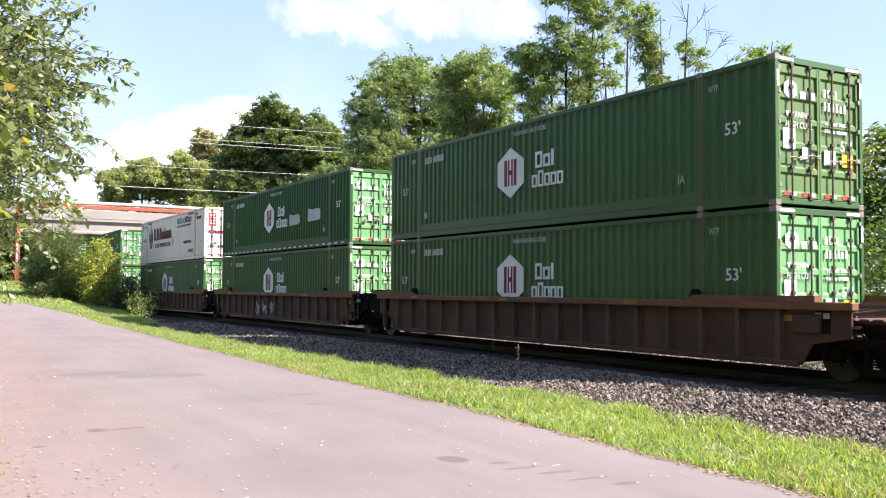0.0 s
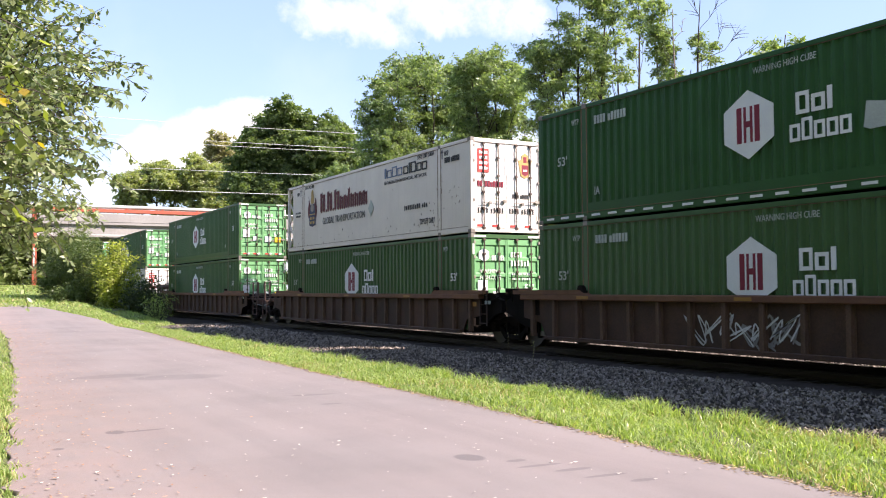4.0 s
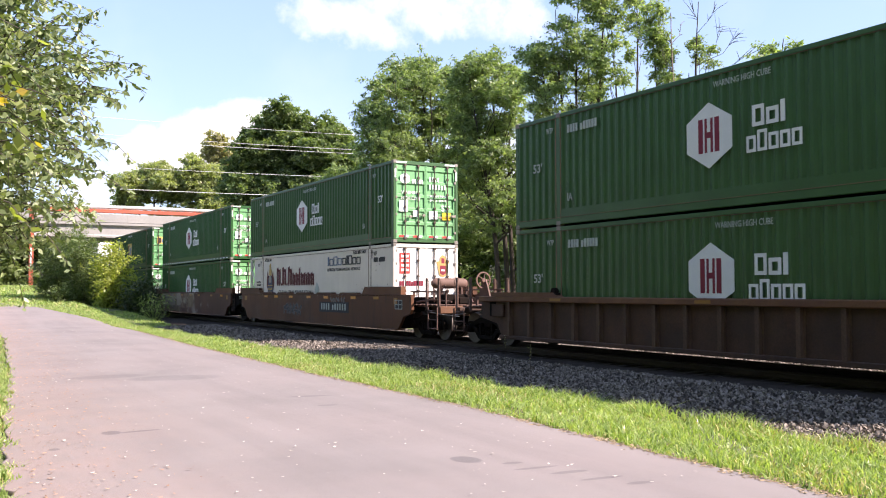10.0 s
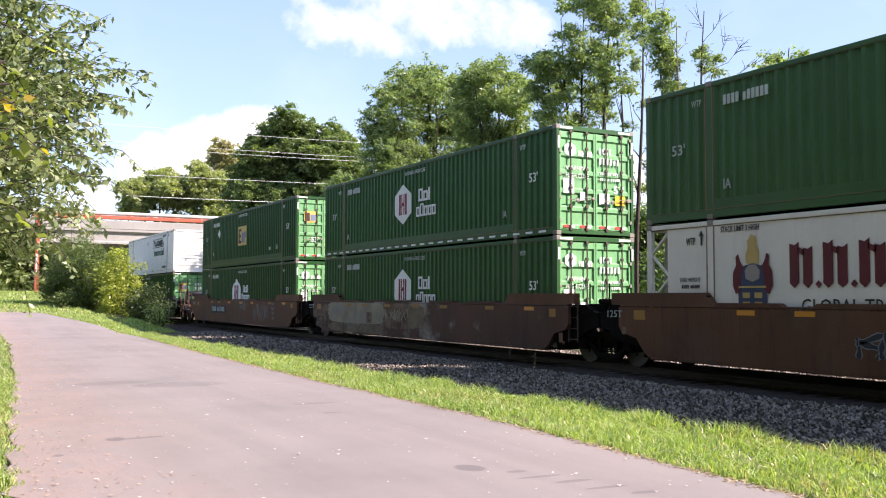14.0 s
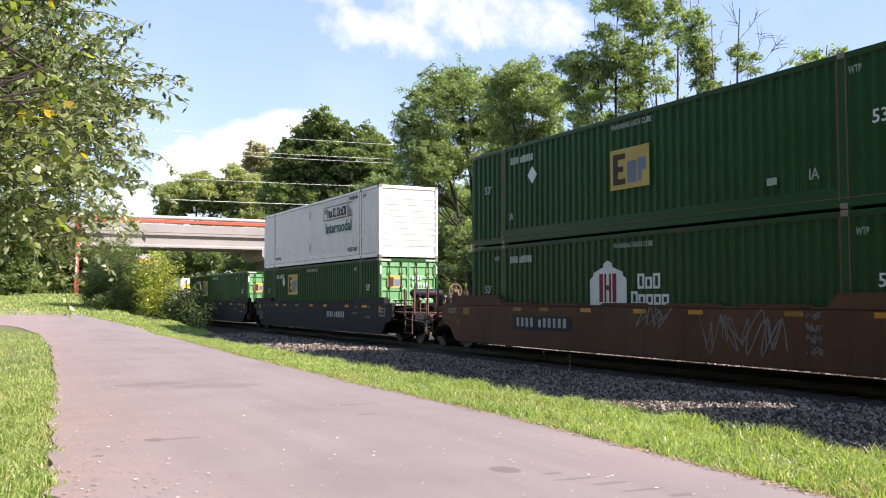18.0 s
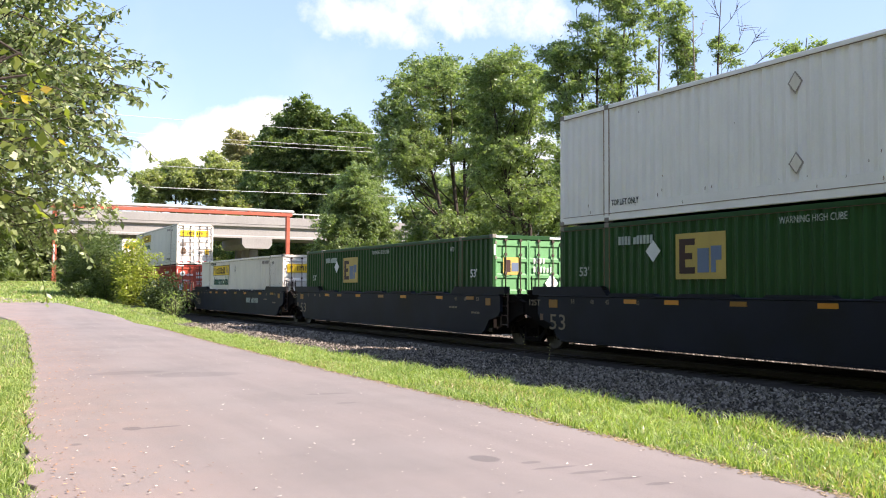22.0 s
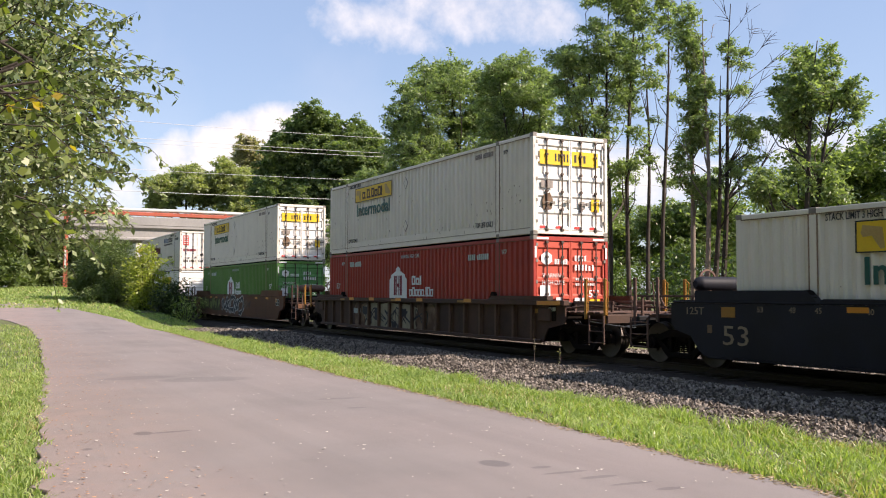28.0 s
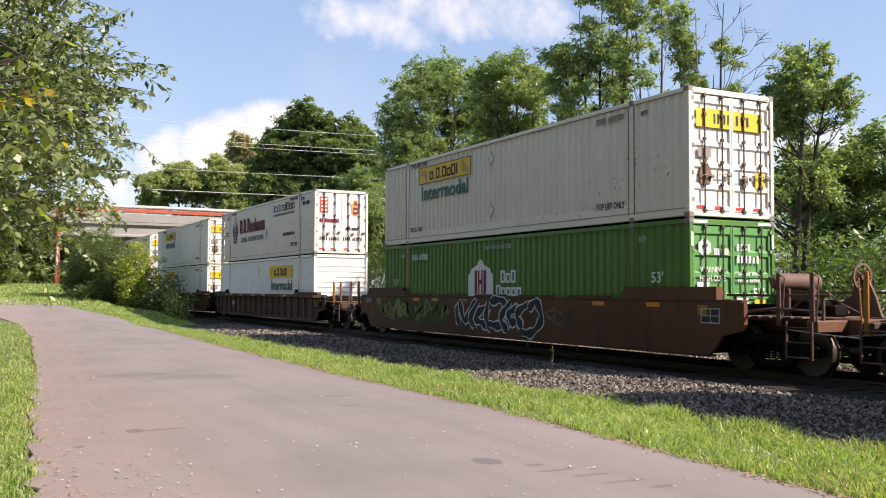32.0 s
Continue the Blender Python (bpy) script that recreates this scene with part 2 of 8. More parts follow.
RUST = (0.16, 0.07, 0.035)
GRIME = (0.05, 0.045, 0.04)
M = {
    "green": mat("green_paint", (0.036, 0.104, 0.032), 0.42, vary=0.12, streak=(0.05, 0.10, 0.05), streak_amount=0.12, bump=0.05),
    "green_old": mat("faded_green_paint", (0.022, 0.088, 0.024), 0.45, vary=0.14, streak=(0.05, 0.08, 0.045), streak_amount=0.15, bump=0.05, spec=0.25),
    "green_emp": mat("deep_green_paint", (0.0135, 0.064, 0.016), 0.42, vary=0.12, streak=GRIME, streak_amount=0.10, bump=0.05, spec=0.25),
    "green_bright": mat("bright_green_paint", (0.075, 0.20, 0.036), 0.42, vary=0.12, streak=GRIME, streak_amount=0.12, bump=0.05),
    # Door paints lighter than the sides: sunlight on the leading ends is painted in.
    "green_sunlit": mat("sunlit_green_door_paint", (0.135, 0.345, 0.145), 0.5, vary=0.14, streak=(0.12, 0.16, 0.10), streak_amount=0.2, second=(0.10, 0.21, 0.09), second_at=(0.5, 0.75), bump=0.06),
    "lime_sunlit": mat("sunlit_lime_door_paint", (0.09, 0.275, 0.08), 0.5, vary=0.12, streak=(0.10, 0.18, 0.06), streak_amount=0.15, bump=0.06),
    "red_sunlit": mat("sunlit_red_door_paint", (0.52, 0.085, 0.05), 0.5, vary=0.12, streak=(0.30, 0.07, 0.04), streak_amount=0.2, bump=0.06),
    "tan_panel": mat("weathered_tan_panel", (0.50, 0.36, 0.09), 0.55, vary=0.12, bump=0.0, streak=(0.3, 0.2, 0.06), streak_amount=0.15),
    "umber": mat("dark_umber_lettering", (0.045, 0.018, 0.014), 0.6, vary=0.1, bump=0.0),
    "slate_decal": mat("grey_blue_decal", (0.13, 0.18, 0.27), 0.55, vary=0.12, bump=0.0),
    "scuff": mat("rust_scuff", (0.17, 0.105, 0.065), 0.8, vary=0.3, island=0.8, bump=0.0),
    "red": mat("red_paint", (0.34, 0.034, 0.022), 0.5, vary=0.14, streak=(0.2, 0.06, 0.04), streak_amount=0.15, bump=0.05),
    "white": mat("white_paint", (0.74, 0.69, 0.59), 0.45, vary=0.05, streak=(0.36, 0.29, 0.21), streak_amount=0.14, bump=0.04),
    "white_smooth": mat("grimy_white_panel", (0.70, 0.645, 0.565), 0.4, vary=0.06, streak=(0.36, 0.27, 0.2), streak_amount=0.09, bump=0.03),
    "white_clean": mat("clean_white_panel", (0.85, 0.83, 0.79), 0.4, vary=0.04, streak=(0.5, 0.44, 0.4), streak_amount=0.06, bump=0.03),
    "white_door": mat("rust-stained_white_doors", (0.74, 0.72, 0.68), 0.5, vary=0.07, streak=(0.50, 0.30, 0.13), streak_amount=0.42, second=(0.66, 0.52, 0.36), second_at=(0.55, 0.8), bump=0.05),
    "green_rusty": mat("rust-blotched_green_doors", (0.08, 0.18, 0.055), 0.5, vary=0.15, scale=0.9, streak=(0.16, 0.10, 0.05), streak_amount=0.3, second=(0.24, 0.15, 0.07), second_at=(0.53, 0.75), bump=0.08),
    "rust_patchy": mat("peeling_brown_car_paint", (0.085, 0.036, 0.02), 0.7, vary=0.35, scale=0.6, second=(0.30, 0.25, 0.20), second_at=(0.53, 0.62), streak=(0.022, 0.015, 0.012), streak_amount=0.4, bump=0.12),
    "decal": mat("white_lettering", (0.72, 0.74, 0.72), 0.6, vary=0.08, bump=0.0),
    "decal_dim": mat("worn_white_lettering", (0.40, 0.45, 0.41), 0.6, vary=0.2, bump=0.0),
    "decal_tan": mat("faded_tan_lettering", (0.24, 0.19, 0.13), 0.6, vary=0.25, bump=0.0),
    "navy": mat("faded_navy_decal", (0.035, 0.045, 0.09), 0.6, vary=0.2, bump=0.0),
    "oxblood": mat("oxblood_lettering", (0.11, 0.012, 0.016), 0.6, vary=0.15, bump=0.0),
    "maroon": mat("maroon_lettering", (0.20, 0.012, 0.03), 0.6, vary=0.1, bump=0.0),
    "yellow": mat("yellow_decal", (0.72, 0.47, 0.02), 0.5, vary=0.08, bump=0.0, streak=(0.4, 0.25, 0.05), streak_amount=0.1),
    "amber": mat("amber_reflector", (0.62, 0.24, 0.02), 0.35, vary=0.1, bump=0.0),
    "amber_dull": mat("dull_reflector", (0.32, 0.15, 0.02), 0.5, vary=0.2, bump=0.0),
    "black": mat("black_lettering", (0.02, 0.021, 0.022), 0.5, vary=0.1, bump=0.0),
    "grey_decal": mat("grey_crest", (0.28, 0.24, 0.21), 0.6, vary=0.15, bump=0.0),
    "gold": mat("gold_crest", (0.45, 0.30, 0.10), 0.6, vary=0.2, bump=0.0),
    "teal": mat("teal_lettering", (0.01, 0.09, 0.07), 0.5, vary=0.1, bump=0.0),
    "red_decal": mat("red_decal", (0.6, 0.05, 0.04), 0.5, vary=0.08, bump=0.0),
    "steel": mat("bare_steel_rod", (0.30, 0.29, 0.27), 0.45, 0.6, vary=0.2, bump=0.05),
    "rod": mat("dark_rusty_rod", (0.075, 0.05, 0.04), 0.6, 0.2, vary=0.3, bump=0.05),
    "casting": mat("worn_casting", (0.24, 0.22, 0.19), 0.6, 0.2, vary=0.3, second=RUST, bump=0.1),
    "rust_car": mat("rusty_brown_car_paint", (0.10, 0.038, 0.014), 0.7, vary=0.35, scale=0.55, second=(0.14, 0.085, 0.055), second_at=(0.52, 0.78), streak=(0.022, 0.015, 0.012), streak_amount=0.4, bump=0.15),
    "rust_rib": mat("weathered_brown_car_paint", (0.072, 0.034, 0.019), 0.75, vary=0.45, scale=0.8, second=(0.06, 0.035, 0.025), second_at=(0.45, 0.7), streak=(0.03, 0.02, 0.016), streak_amount=0.3, bump=0.18),
    # ribs lighter than their web: light along their edges is put into the paint
    "rib_paint": mat("edge_lit_brown_rib_paint", (0.115, 0.062, 0.036), 0.75, vary=0.35, scale=1.1, second=(0.07, 0.036, 0.024), second_at=(0.45, 0.7), streak=(0.19, 0.13, 0.09), streak_amount=0.2, bump=0.15),
    "chord": mat("tan_brown_top_chord", (0.17, 0.075, 0.032), 0.7, vary=0.25, scale=1.4, second=(0.12, 0.05, 0.03), second_at=(0.45, 0.7), bump=0.12),
    "slate": mat("slate_blue_car_paint", (0.0135, 0.015, 0.023), 0.6, vary=0.25, scale=0.8, second=(0.012, 0.0115, 0.011), second_at=(0.45, 0.7), streak=(0.022, 0.02, 0.018), streak_amount=0.12, bump=0.08, spec=0.2),
    # grease-dark iron, blackened further to paint in the shade under the cars
    "dark_iron": mat("greasy_dark_iron", (0.011, 0.009, 0.008), 0.85, 0.0, vary=0.3, second=(0.018, 0.012, 0.009), bump=0.2, spec=0.06),
    "pink_iron": mat("dusty_brown_fittings", (0.13, 0.075, 0.058), 0.75, vary=0.3, second=(0.06, 0.032, 0.024), bump=0.15),
    "wheel": mat("worn_wheel_steel", (0.06, 0.05, 0.042), 0.5, 0.5, vary=0.3, bump=0.08),
    "rail": mat("rail_steel", (0.05, 0.036, 0.028), 0.6, 0.2, vary=0.25, bump=0.08),
    "tie": mat("creosoted_wood", (0.05, 0.038, 0.03), 0.85, vary=0.3, fine=18, bump=0.4),
    "graffiti_white": mat("white_spray_paint", (0.55, 0.55, 0.53), 0.7, vary=0.2, bump=0.0),
    "graffiti_black": mat("black_spray_paint", (0.03, 0.03, 0.035), 0.7, vary=0.2, bump=0.0),
    "graffiti_grey": mat("grey_spray_paint", (0.22, 0.21, 0.20), 0.7, vary=0.25, bump=0.0),
    "graffiti_smear": mat("smeared_olive_paint", (0.055, 0.06, 0.022), 0.75, vary=0.4, scale=2.5, bump=0.0, second=(0.07, 0.035, 0.02), second_at=(0.45, 0.6)),
    "graffiti_pale": mat("chalky_pale_paint", (0.30, 0.27, 0.19), 0.8, vary=0.2, scale=2.2, bump=0.0, second=(0.20, 0.17, 0.12), second_at=(0.5, 0.75), streak=(0.10, 0.07, 0.05), streak_amount=0.2),
    "graffiti_tan": mat("faded_tan_paint", (0.20, 0.13, 0.08), 0.8, vary=0.3, scale=2.2, bump=0.0, second=(0.09, 0.045, 0.025), second_at=(0.45, 0.6)),
    "whitewash": mat("peeling_whitish_car_paint", (0.34, 0.285, 0.205), 0.8, vary=0.22, scale=1.4, bump=0.05, second=(0.24, 0.20, 0.14), second_at=(0.5, 0.68), streak=(0.10, 0.075, 0.05), streak_amount=0.4),
    "graffiti_drab": mat("thin_brownish_wash", (0.21, 0.15, 0.09), 0.8, vary=0.25, scale=1.6, bump=0.0, second=(0.06, 0.04, 0.025), second_at=(0.48, 0.7), streak=(0.05, 0.03, 0.02), streak_amount=0.3),
    "graffiti_green": mat("olive_spray_paint", (0.20, 0.24, 0.07), 0.7, vary=0.25, bump=0.0),
    "concrete": mat("weathered_concrete", (0.29, 0.28, 0.265), 0.85, vary=0.12, scale=0.3, fine=6, streak=(0.16, 0.15, 0.14), streak_amount=0.25, bump=0.25),
    "concrete_dark": mat("stained_concrete", (0.20, 0.19, 0.18), 0.85, vary=0.15, scale=0.3, fine=6, bump=0.25),
    "orange_steel": mat("orange_red_steel", (0.40, 0.09, 0.05), 0.6, vary=0.15, streak=(0.2, 0.05, 0.03), streak_amount=0.2, bump=0.08),
    "galvanised": mat("galvanised_rail", (0.55, 0.55, 0.53), 0.45, 0.3, vary=0.1, bump=0.05),
    "bark": mat("grey_brown_bark", (0.10, 0.078, 0.06), 0.9, vary=0.3, scale=2.0, fine=14, bump=0.8),
    "bark_dark": mat("dark_bark", (0.055, 0.043, 0.035), 0.9, vary=0.3, scale=2.0, fine=14, bump=0.8),
    "bark_pale": mat("pale_dead_bark", (0.19, 0.155, 0.125), 0.9, vary=0.25, scale=2.0, fine=14, bump=0.6),
    "asphalt": asphalt_mat(),
    # shade between the grass blades is put into this dark ground colour
    "ground": mat("lawn_ground", (0.10, 0.12, 0.045), 0.95, vary=0.25, scale=0.7, fine=25, bump=0.7, second=(0.17, 0.17, 0.07), second_at=(0.48, 0.7)),
    # bed much darker than its stones: shade under the cars painted in
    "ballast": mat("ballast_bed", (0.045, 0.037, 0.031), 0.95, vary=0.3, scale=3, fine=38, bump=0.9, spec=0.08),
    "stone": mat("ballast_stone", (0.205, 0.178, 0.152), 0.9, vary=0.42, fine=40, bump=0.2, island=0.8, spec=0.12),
    "litter": mat("fallen_leaf", (0.36, 0.21, 0.12), 0.8, vary=0.35, island=0.9, bump=0.0),
    "thatch": mat("dry_thatch_bits", (0.24, 0.18, 0.11), 0.9, vary=0.35, island=0.9, bump=0.0),
    "chip": mat("pale_chip", (0.52, 0.48, 0.42), 0.8, vary=0.2, island=0.9, bump=0.0),
    "wire": mat("pale_cable", (0.55, 0.55, 0.54), 0.5, vary=0.05, bump=0.0),
    "leaf_grass": leaf_mat("grass_blade", (0.115, 0.195, 0.045), (0.40, 0.47, 0.19), 0.42),
    "leaf_straw": leaf_mat("dry_grass_blade", (0.26, 0.23, 0.10), (0.52, 0.46, 0.25), 0.3),
    "leaf_locust": leaf_mat("locust_leaf", (0.08, 0.122, 0.06), (0.295, 0.36, 0.185), 0.46),
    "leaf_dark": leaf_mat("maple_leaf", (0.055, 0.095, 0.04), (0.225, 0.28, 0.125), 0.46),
    # far leaves paler than near ones: haze and sunlight put into the colour
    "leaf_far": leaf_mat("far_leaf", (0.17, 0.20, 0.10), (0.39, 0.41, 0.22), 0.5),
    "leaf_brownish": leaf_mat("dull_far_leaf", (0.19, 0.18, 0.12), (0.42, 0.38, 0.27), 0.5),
    # light end of the cherry leaf is pale to paint in its gloss
    "leaf_near": leaf_mat("cherry_leaf", (0.045, 0.08, 0.028), (0.30, 0.35, 0.17), 0.28),
    "leaf_yellow": leaf_mat("yellowing_leaf", (0.30, 0.22, 0.03), (0.50, 0.36, 0.04), 0.4),
    "leaf_redbud": leaf_mat("redbud_leaf", (0.09, 0.13, 0.03), (0.26, 0.29, 0.08), 0.45),
    "leaf_bush": leaf_mat("bush_leaf", (0.15, 0.185, 0.035), (0.40, 0.42, 0.11), 0.46),
    "leaf_juniper": leaf_mat("juniper_leaf", (0.06, 0.095, 0.03), (0.16, 0.205, 0.075), 0.35),
    "leaf_shrub": leaf_mat("dark_shrub_leaf", (0.02, 0.04, 0.014), (0.075, 0.105, 0.035), 0.25),
    "leaf_sumac": leaf_mat("sumac_leaf", (0.042, 0.085, 0.022), (0.16, 0.225, 0.07), 0.36),
}


# ---- mesh helpers ----
class Build:
    """Collects vertices and faces of one mesh."""

    def __init__(self):
        self.v, self.f = [], []

    def add(self, verts, faces):
        o = len(self.v)
        self.v += [tuple(p) for p in verts]
        self.f += [tuple(i + o for i in f) for f in faces]
        return self

    def box(self, x0, x1, y0, y1, z0, z1, b=0.0):
        x0, x1, y0, y1, z0, z1 = min(x0, x1), max(x0, x1), min(y0, y1), max(y0, y1), min(z0, z1), max(z0, z1)
        b = min(b, 0.45 * min(x1 - x0, y1 - y0, z1 - z0))
        if b <= 0:
            return self.add([(x, y, z) for x in (x0, x1) for y in (y0, y1) for z in (z0, z1)],
                            [(0, 1, 3, 2), (4, 6, 7, 5), (0, 4, 5, 1), (2, 3, 7, 6), (0, 2, 6, 4), (1, 5, 7, 3)])
        lo, hi = (x0, y0, z0), (x1, y1, z1)
        verts, index = [], {}
        for sx in (0, 1):
            for sy in (0, 1):
                for sz in (0, 1):
                    s = (sx, sy, sz)
                    for a in range(3):
                        p = [(hi if s[k] else lo)[k] + (0 if k == a else (-b if s[k] else b)) for k in range(3)]
                        index[s, a] = len(verts)
                        verts.append(p)
        faces = []
        for a in range(3):
            k, l = (a + 1) % 3, (a + 2) % 3
            for side in (0, 1):
                q = []
                for sk, sl in ((0, 0), (1, 0), (1, 1), (0, 1)):
                    s = [0, 0, 0]
                    s[a], s[k], s[l] = side, sk, sl
                    q.append(index[tuple(s), a])
                faces.append(tuple(q if side else q[::-1]))
            for sk in (0, 1):
                for sl in (0, 1):
                    s0, s1 = [0, 0, 0], [0, 0, 0]
                    s0[k] = s1[k] = sk
                    s0[l] = s1[l] = sl
                    s0[a], s1[a] = 0, 1
                    q = (index[tuple(s0), k], index[tuple(s1), k], index[tuple(s1), l], index[tuple(s0), l])
                    faces.append(q if (sk ^ sl) else q[::-1])
        for sx in (0, 1):
            for sy in (0, 1):
                for sz in (0, 1):
                    q = tuple(index[(sx, sy, sz), a] for a in range(3))
                    faces.append(q if (sx + sy + sz) % 2 else q[::-1])
        return self.add(verts, faces)

    def prism(self, poly, axis, a, b):
        """A polygon given in the two other axes (x, z for axis y), pushed from a to b along axis."""
        n = len(poly)

        def at(p, c):
            return {"x": (c, p[0], p[1]), "y": (p[0], c, p[1]), "z": (p[0], p[1], c)}[axis]
        verts = [at(p, a) for p in poly] + [at(p, b) for p in poly]
        faces = [tuple(range(n))[::-1], tuple(range(n, 2 * n))] + [(i, (i + 1) % n, n + (i + 1) % n, n + i) for i in range(n)]
        return self.add(verts, faces)

    def tube(self, points, radii, n=8, caps=True):
        """A round bar through points, with a radius at each."""
        pts = [Vector(p) for p in points]
        if isinstance(radii, (int, float)):
            radii = [radii] * len(pts)
        o = len(self.v)
        for i, p in enumerate(pts):
            d = (pts[min(i + 1, len(pts) - 1)] - pts[max(i - 1, 0)]).normalized()
            side = d.cross(Vector((0, 0, 1)) if abs(d.z) < 0.9 else Vector((1, 0, 0))).normalized()
            up = side.cross(d)
            for k in range(n):
                a = 2 * math.pi * k / n
                self.v.append(tuple(p + (side * math.cos(a) + up * math.sin(a)) * radii[i]))
        for i in range(len(pts) - 1):
            for k in range(n):
                self.f.append((o + i * n + k, o + i * n + (k + 1) % n, o + (i + 1) * n + (k + 1) % n, o + (i + 1) * n + k))
        if caps:
            self.f.append(tuple(o + k for k in range(n))[::-1])
            self.f.append(tuple(o + (len(pts) - 1) * n + k for k in range(n)))
        return self

    def disc(self, c, axis, r, a, b, n=24, hole=0.0):
        """A flat wheel or ring round an axis through c, from a to b along it."""
        ring = [(math.cos(2 * math.pi * k / n), math.sin(2 * math.pi * k / n)) for k in range(n)]

        def at(u, w, q):
            return {"x": (c[0] + q, c[1] + u, c[2] + w), "y": (c[0] + u, c[1] + q, c[2] + w), "z": (c[0] + u, c[1] + w, c[2] + q)}[axis]
        if hole <= 0:
            return self.add([at(u * r, w * r, a) for u, w in ring] + [at(u * r, w * r, b) for u, w in ring],
                            [tuple(range(n))[::-1], tuple(range(n, 2 * n))] + [(i, (i + 1) % n, n + (i + 1) % n, n + i) for i in range(n)])
        verts = [at(u * q, w * q, d) for q, d in ((r, a), (r, b), (hole, b), (hole, a)) for u, w in ring]
        return self.add(verts, [(g * n + i, g * n + (i + 1) % n, ((g + 1) % 4) * n + (i + 1) % n, ((g + 1) % 4) * n + i) for g in range(4) for i in range(n)])

    def mirror_y(self, yc2):
        """Adds nothing; turns the whole mesh over to the other side (y -> yc2 - y)."""
        self.v = [(x, yc2 - y, z) for x, y, z in self.v]
        self.f = [f[::-1] for f in self.f]
        return self

    def mesh(self, name, material, smooth=False):
        me = bpy.data.meshes.new(name)
        me.from_pydata(self.v, [], self.f)
        me.materials.append(material)
        bm = bmesh.new()
        bm.from_mesh(me)
        bmesh.ops.recalc_face_normals(bm, faces=bm.faces)
        bm.to_mesh(me)
        bm.free()
        if smooth:
            me.shade_smooth()
            me.set_sharp_from_angle(angle=radians(35))
        return me


def raw_mesh(name, verts, faces, material, smooth=False):
    """A large mesh from numpy arrays; all faces have the same number of corners."""
    me = bpy.data.meshes.new(name)
    verts, faces = np.asarray(verts, np.float32), np.asarray(faces, np.int32)
    n, k = faces.shape
    me.vertices.add(len(verts))
    me.vertices.foreach_set("co", verts.ravel())
    me.loops.add(n * k)
    me.loops.foreach_set("vertex_index", faces.ravel())
    me.polygons.add(n)
    me.polygons.foreach_set("loop_start", np.arange(n, dtype=np.int32) * k)
    me.polygons.foreach_set("use_smooth", np.full(n, smooth))
    me.update(calc_edges=True)
    me.materials.append(material)
    return me


def part(name, data, parent, label="", m=None, kind=""):
    """Links a mesh as one part under a thing or a part."""
    ob = new(name, data)
    ob.parent = parent
    if m is not None:
        ob.matrix_basis = m
    if label:
        ob["label"] = label
    if kind or name.endswith(("lettering", "number_mark", "data_mark")):
        ob["kind"] = kind or "stuff"
    return ob


CACHE = {}


def cached(key, make):
    if key not in CACHE:
        CACHE[key] = make()
    return CACHE[key]


def thing(name, m, label, category, group="", kind=""):
    return tagged(put(new(name), m), label, category, group, kind)


def put(ob, m):
    ob.matrix_basis = m
    return ob


def text_mesh(text, height, material, width=0.0, depth=0.003, bold=0.0):
    """Letters in Blender's own font as a mesh in the x-z plane, lower left corner at the origin, facing -y."""
    def make():
        cu = bpy.data.curves.new("letters", "FONT")
        cu.body, cu.resolution_u, cu.extrude, cu.offset = text, 2, depth, bold
        ob = new("letters", cu)
        dg = bpy.context.evaluated_depsgraph_get()
        dg.update()
        me = bpy.data.meshes.new_from_object(ob.evaluated_get(dg))
        bpy.data.objects.remove(ob)
        bpy.data.curves.remove(cu)
        n = len(me.vertices)
        co = np.empty(n * 3, np.float32)
        me.vertices.foreach_get("co", co)
        co = co.reshape(n, 3)
        x0, x1, y0, y1 = co[:, 0].min(), co[:, 0].max(), co[:, 1].min(), co[:, 1].max()
        sz = height / (y1 - y0)
        sx = width / (x1 - x0) if width else sz
        co2 = np.c_[(co[:, 0] - x0) * sx, -co[:, 2], (co[:, 1] - y0) * sz].astype(np.float32)
        me.vertices.foreach_set("co", co2.ravel())
        me.update()
        me.materials.clear()
        me.materials.append(material)
        return me
    return cached(("text", text, height, width, material.name, bold), make)


def bars_mesh(groups, height, material, width, depth=0.006, gap=0.28, seed=0, lean=0.0):
    """Unreadable or withheld writing: plain upright bars, one a letter; groups are letter counts of the words."""
    def make():
        b = Build()
        total = sum(groups) + 0.7 * (len(groups) - 1)
        w = width / total
        x = 0.0
        rnd = random.Random(seed)
        for g in groups:
            for _ in range(g):
                top = height * rnd.choice((1.0, 1.0, 0.82))
                b.box(x + w * gap / 2, x + w * (1 - gap / 2), -depth, depth, 0, top)
                x += w
            x += 0.7 * w
        return b.mesh("bars", material)
    return cached(("bars", tuple(groups), height, material.name, width, gap, seed), make)


def glyph_mesh(pattern, height, material, width, depth=0.006, stroke=0.22):
    """A logo's wording as plain open shapes: l a bar, n a tall frame, o and u low frames, a full stop a dot."""
    def make():
        b = Build()
        units = sum(0.45 if c in ".l" else 1.0 for c in pattern)
        w = width / units
        x = 0.0
        for c in pattern:
            step = w * (0.45 if c in ".l" else 1.0)
            x0, x1, t = x + 0.07 * w, x + step - 0.07 * w, stroke * w
            if c == ".":
                b.box(x0, x0 + 0.2 * w, -depth, depth, 0, 0.2 * w)
            elif c == "l":
                b.box(x0, x1, -depth, depth, 0, height)
            else:
                top = height * (1.0 if c == "n" else 0.78)
                b.box(x0, x0 + t, -depth, depth, 0, top)
                b.box(x1 - t, x1, -depth, depth, 0, top)
                b.box(x0 + t, x1 - t, -depth, depth, top - t, top)
                b.box(x0 + t, x1 - t, -depth, depth, 0, t)
            x += step
        return b.mesh("glyphs", material)
    return cached(("glyph", pattern, height, material.name, width, stroke), make)


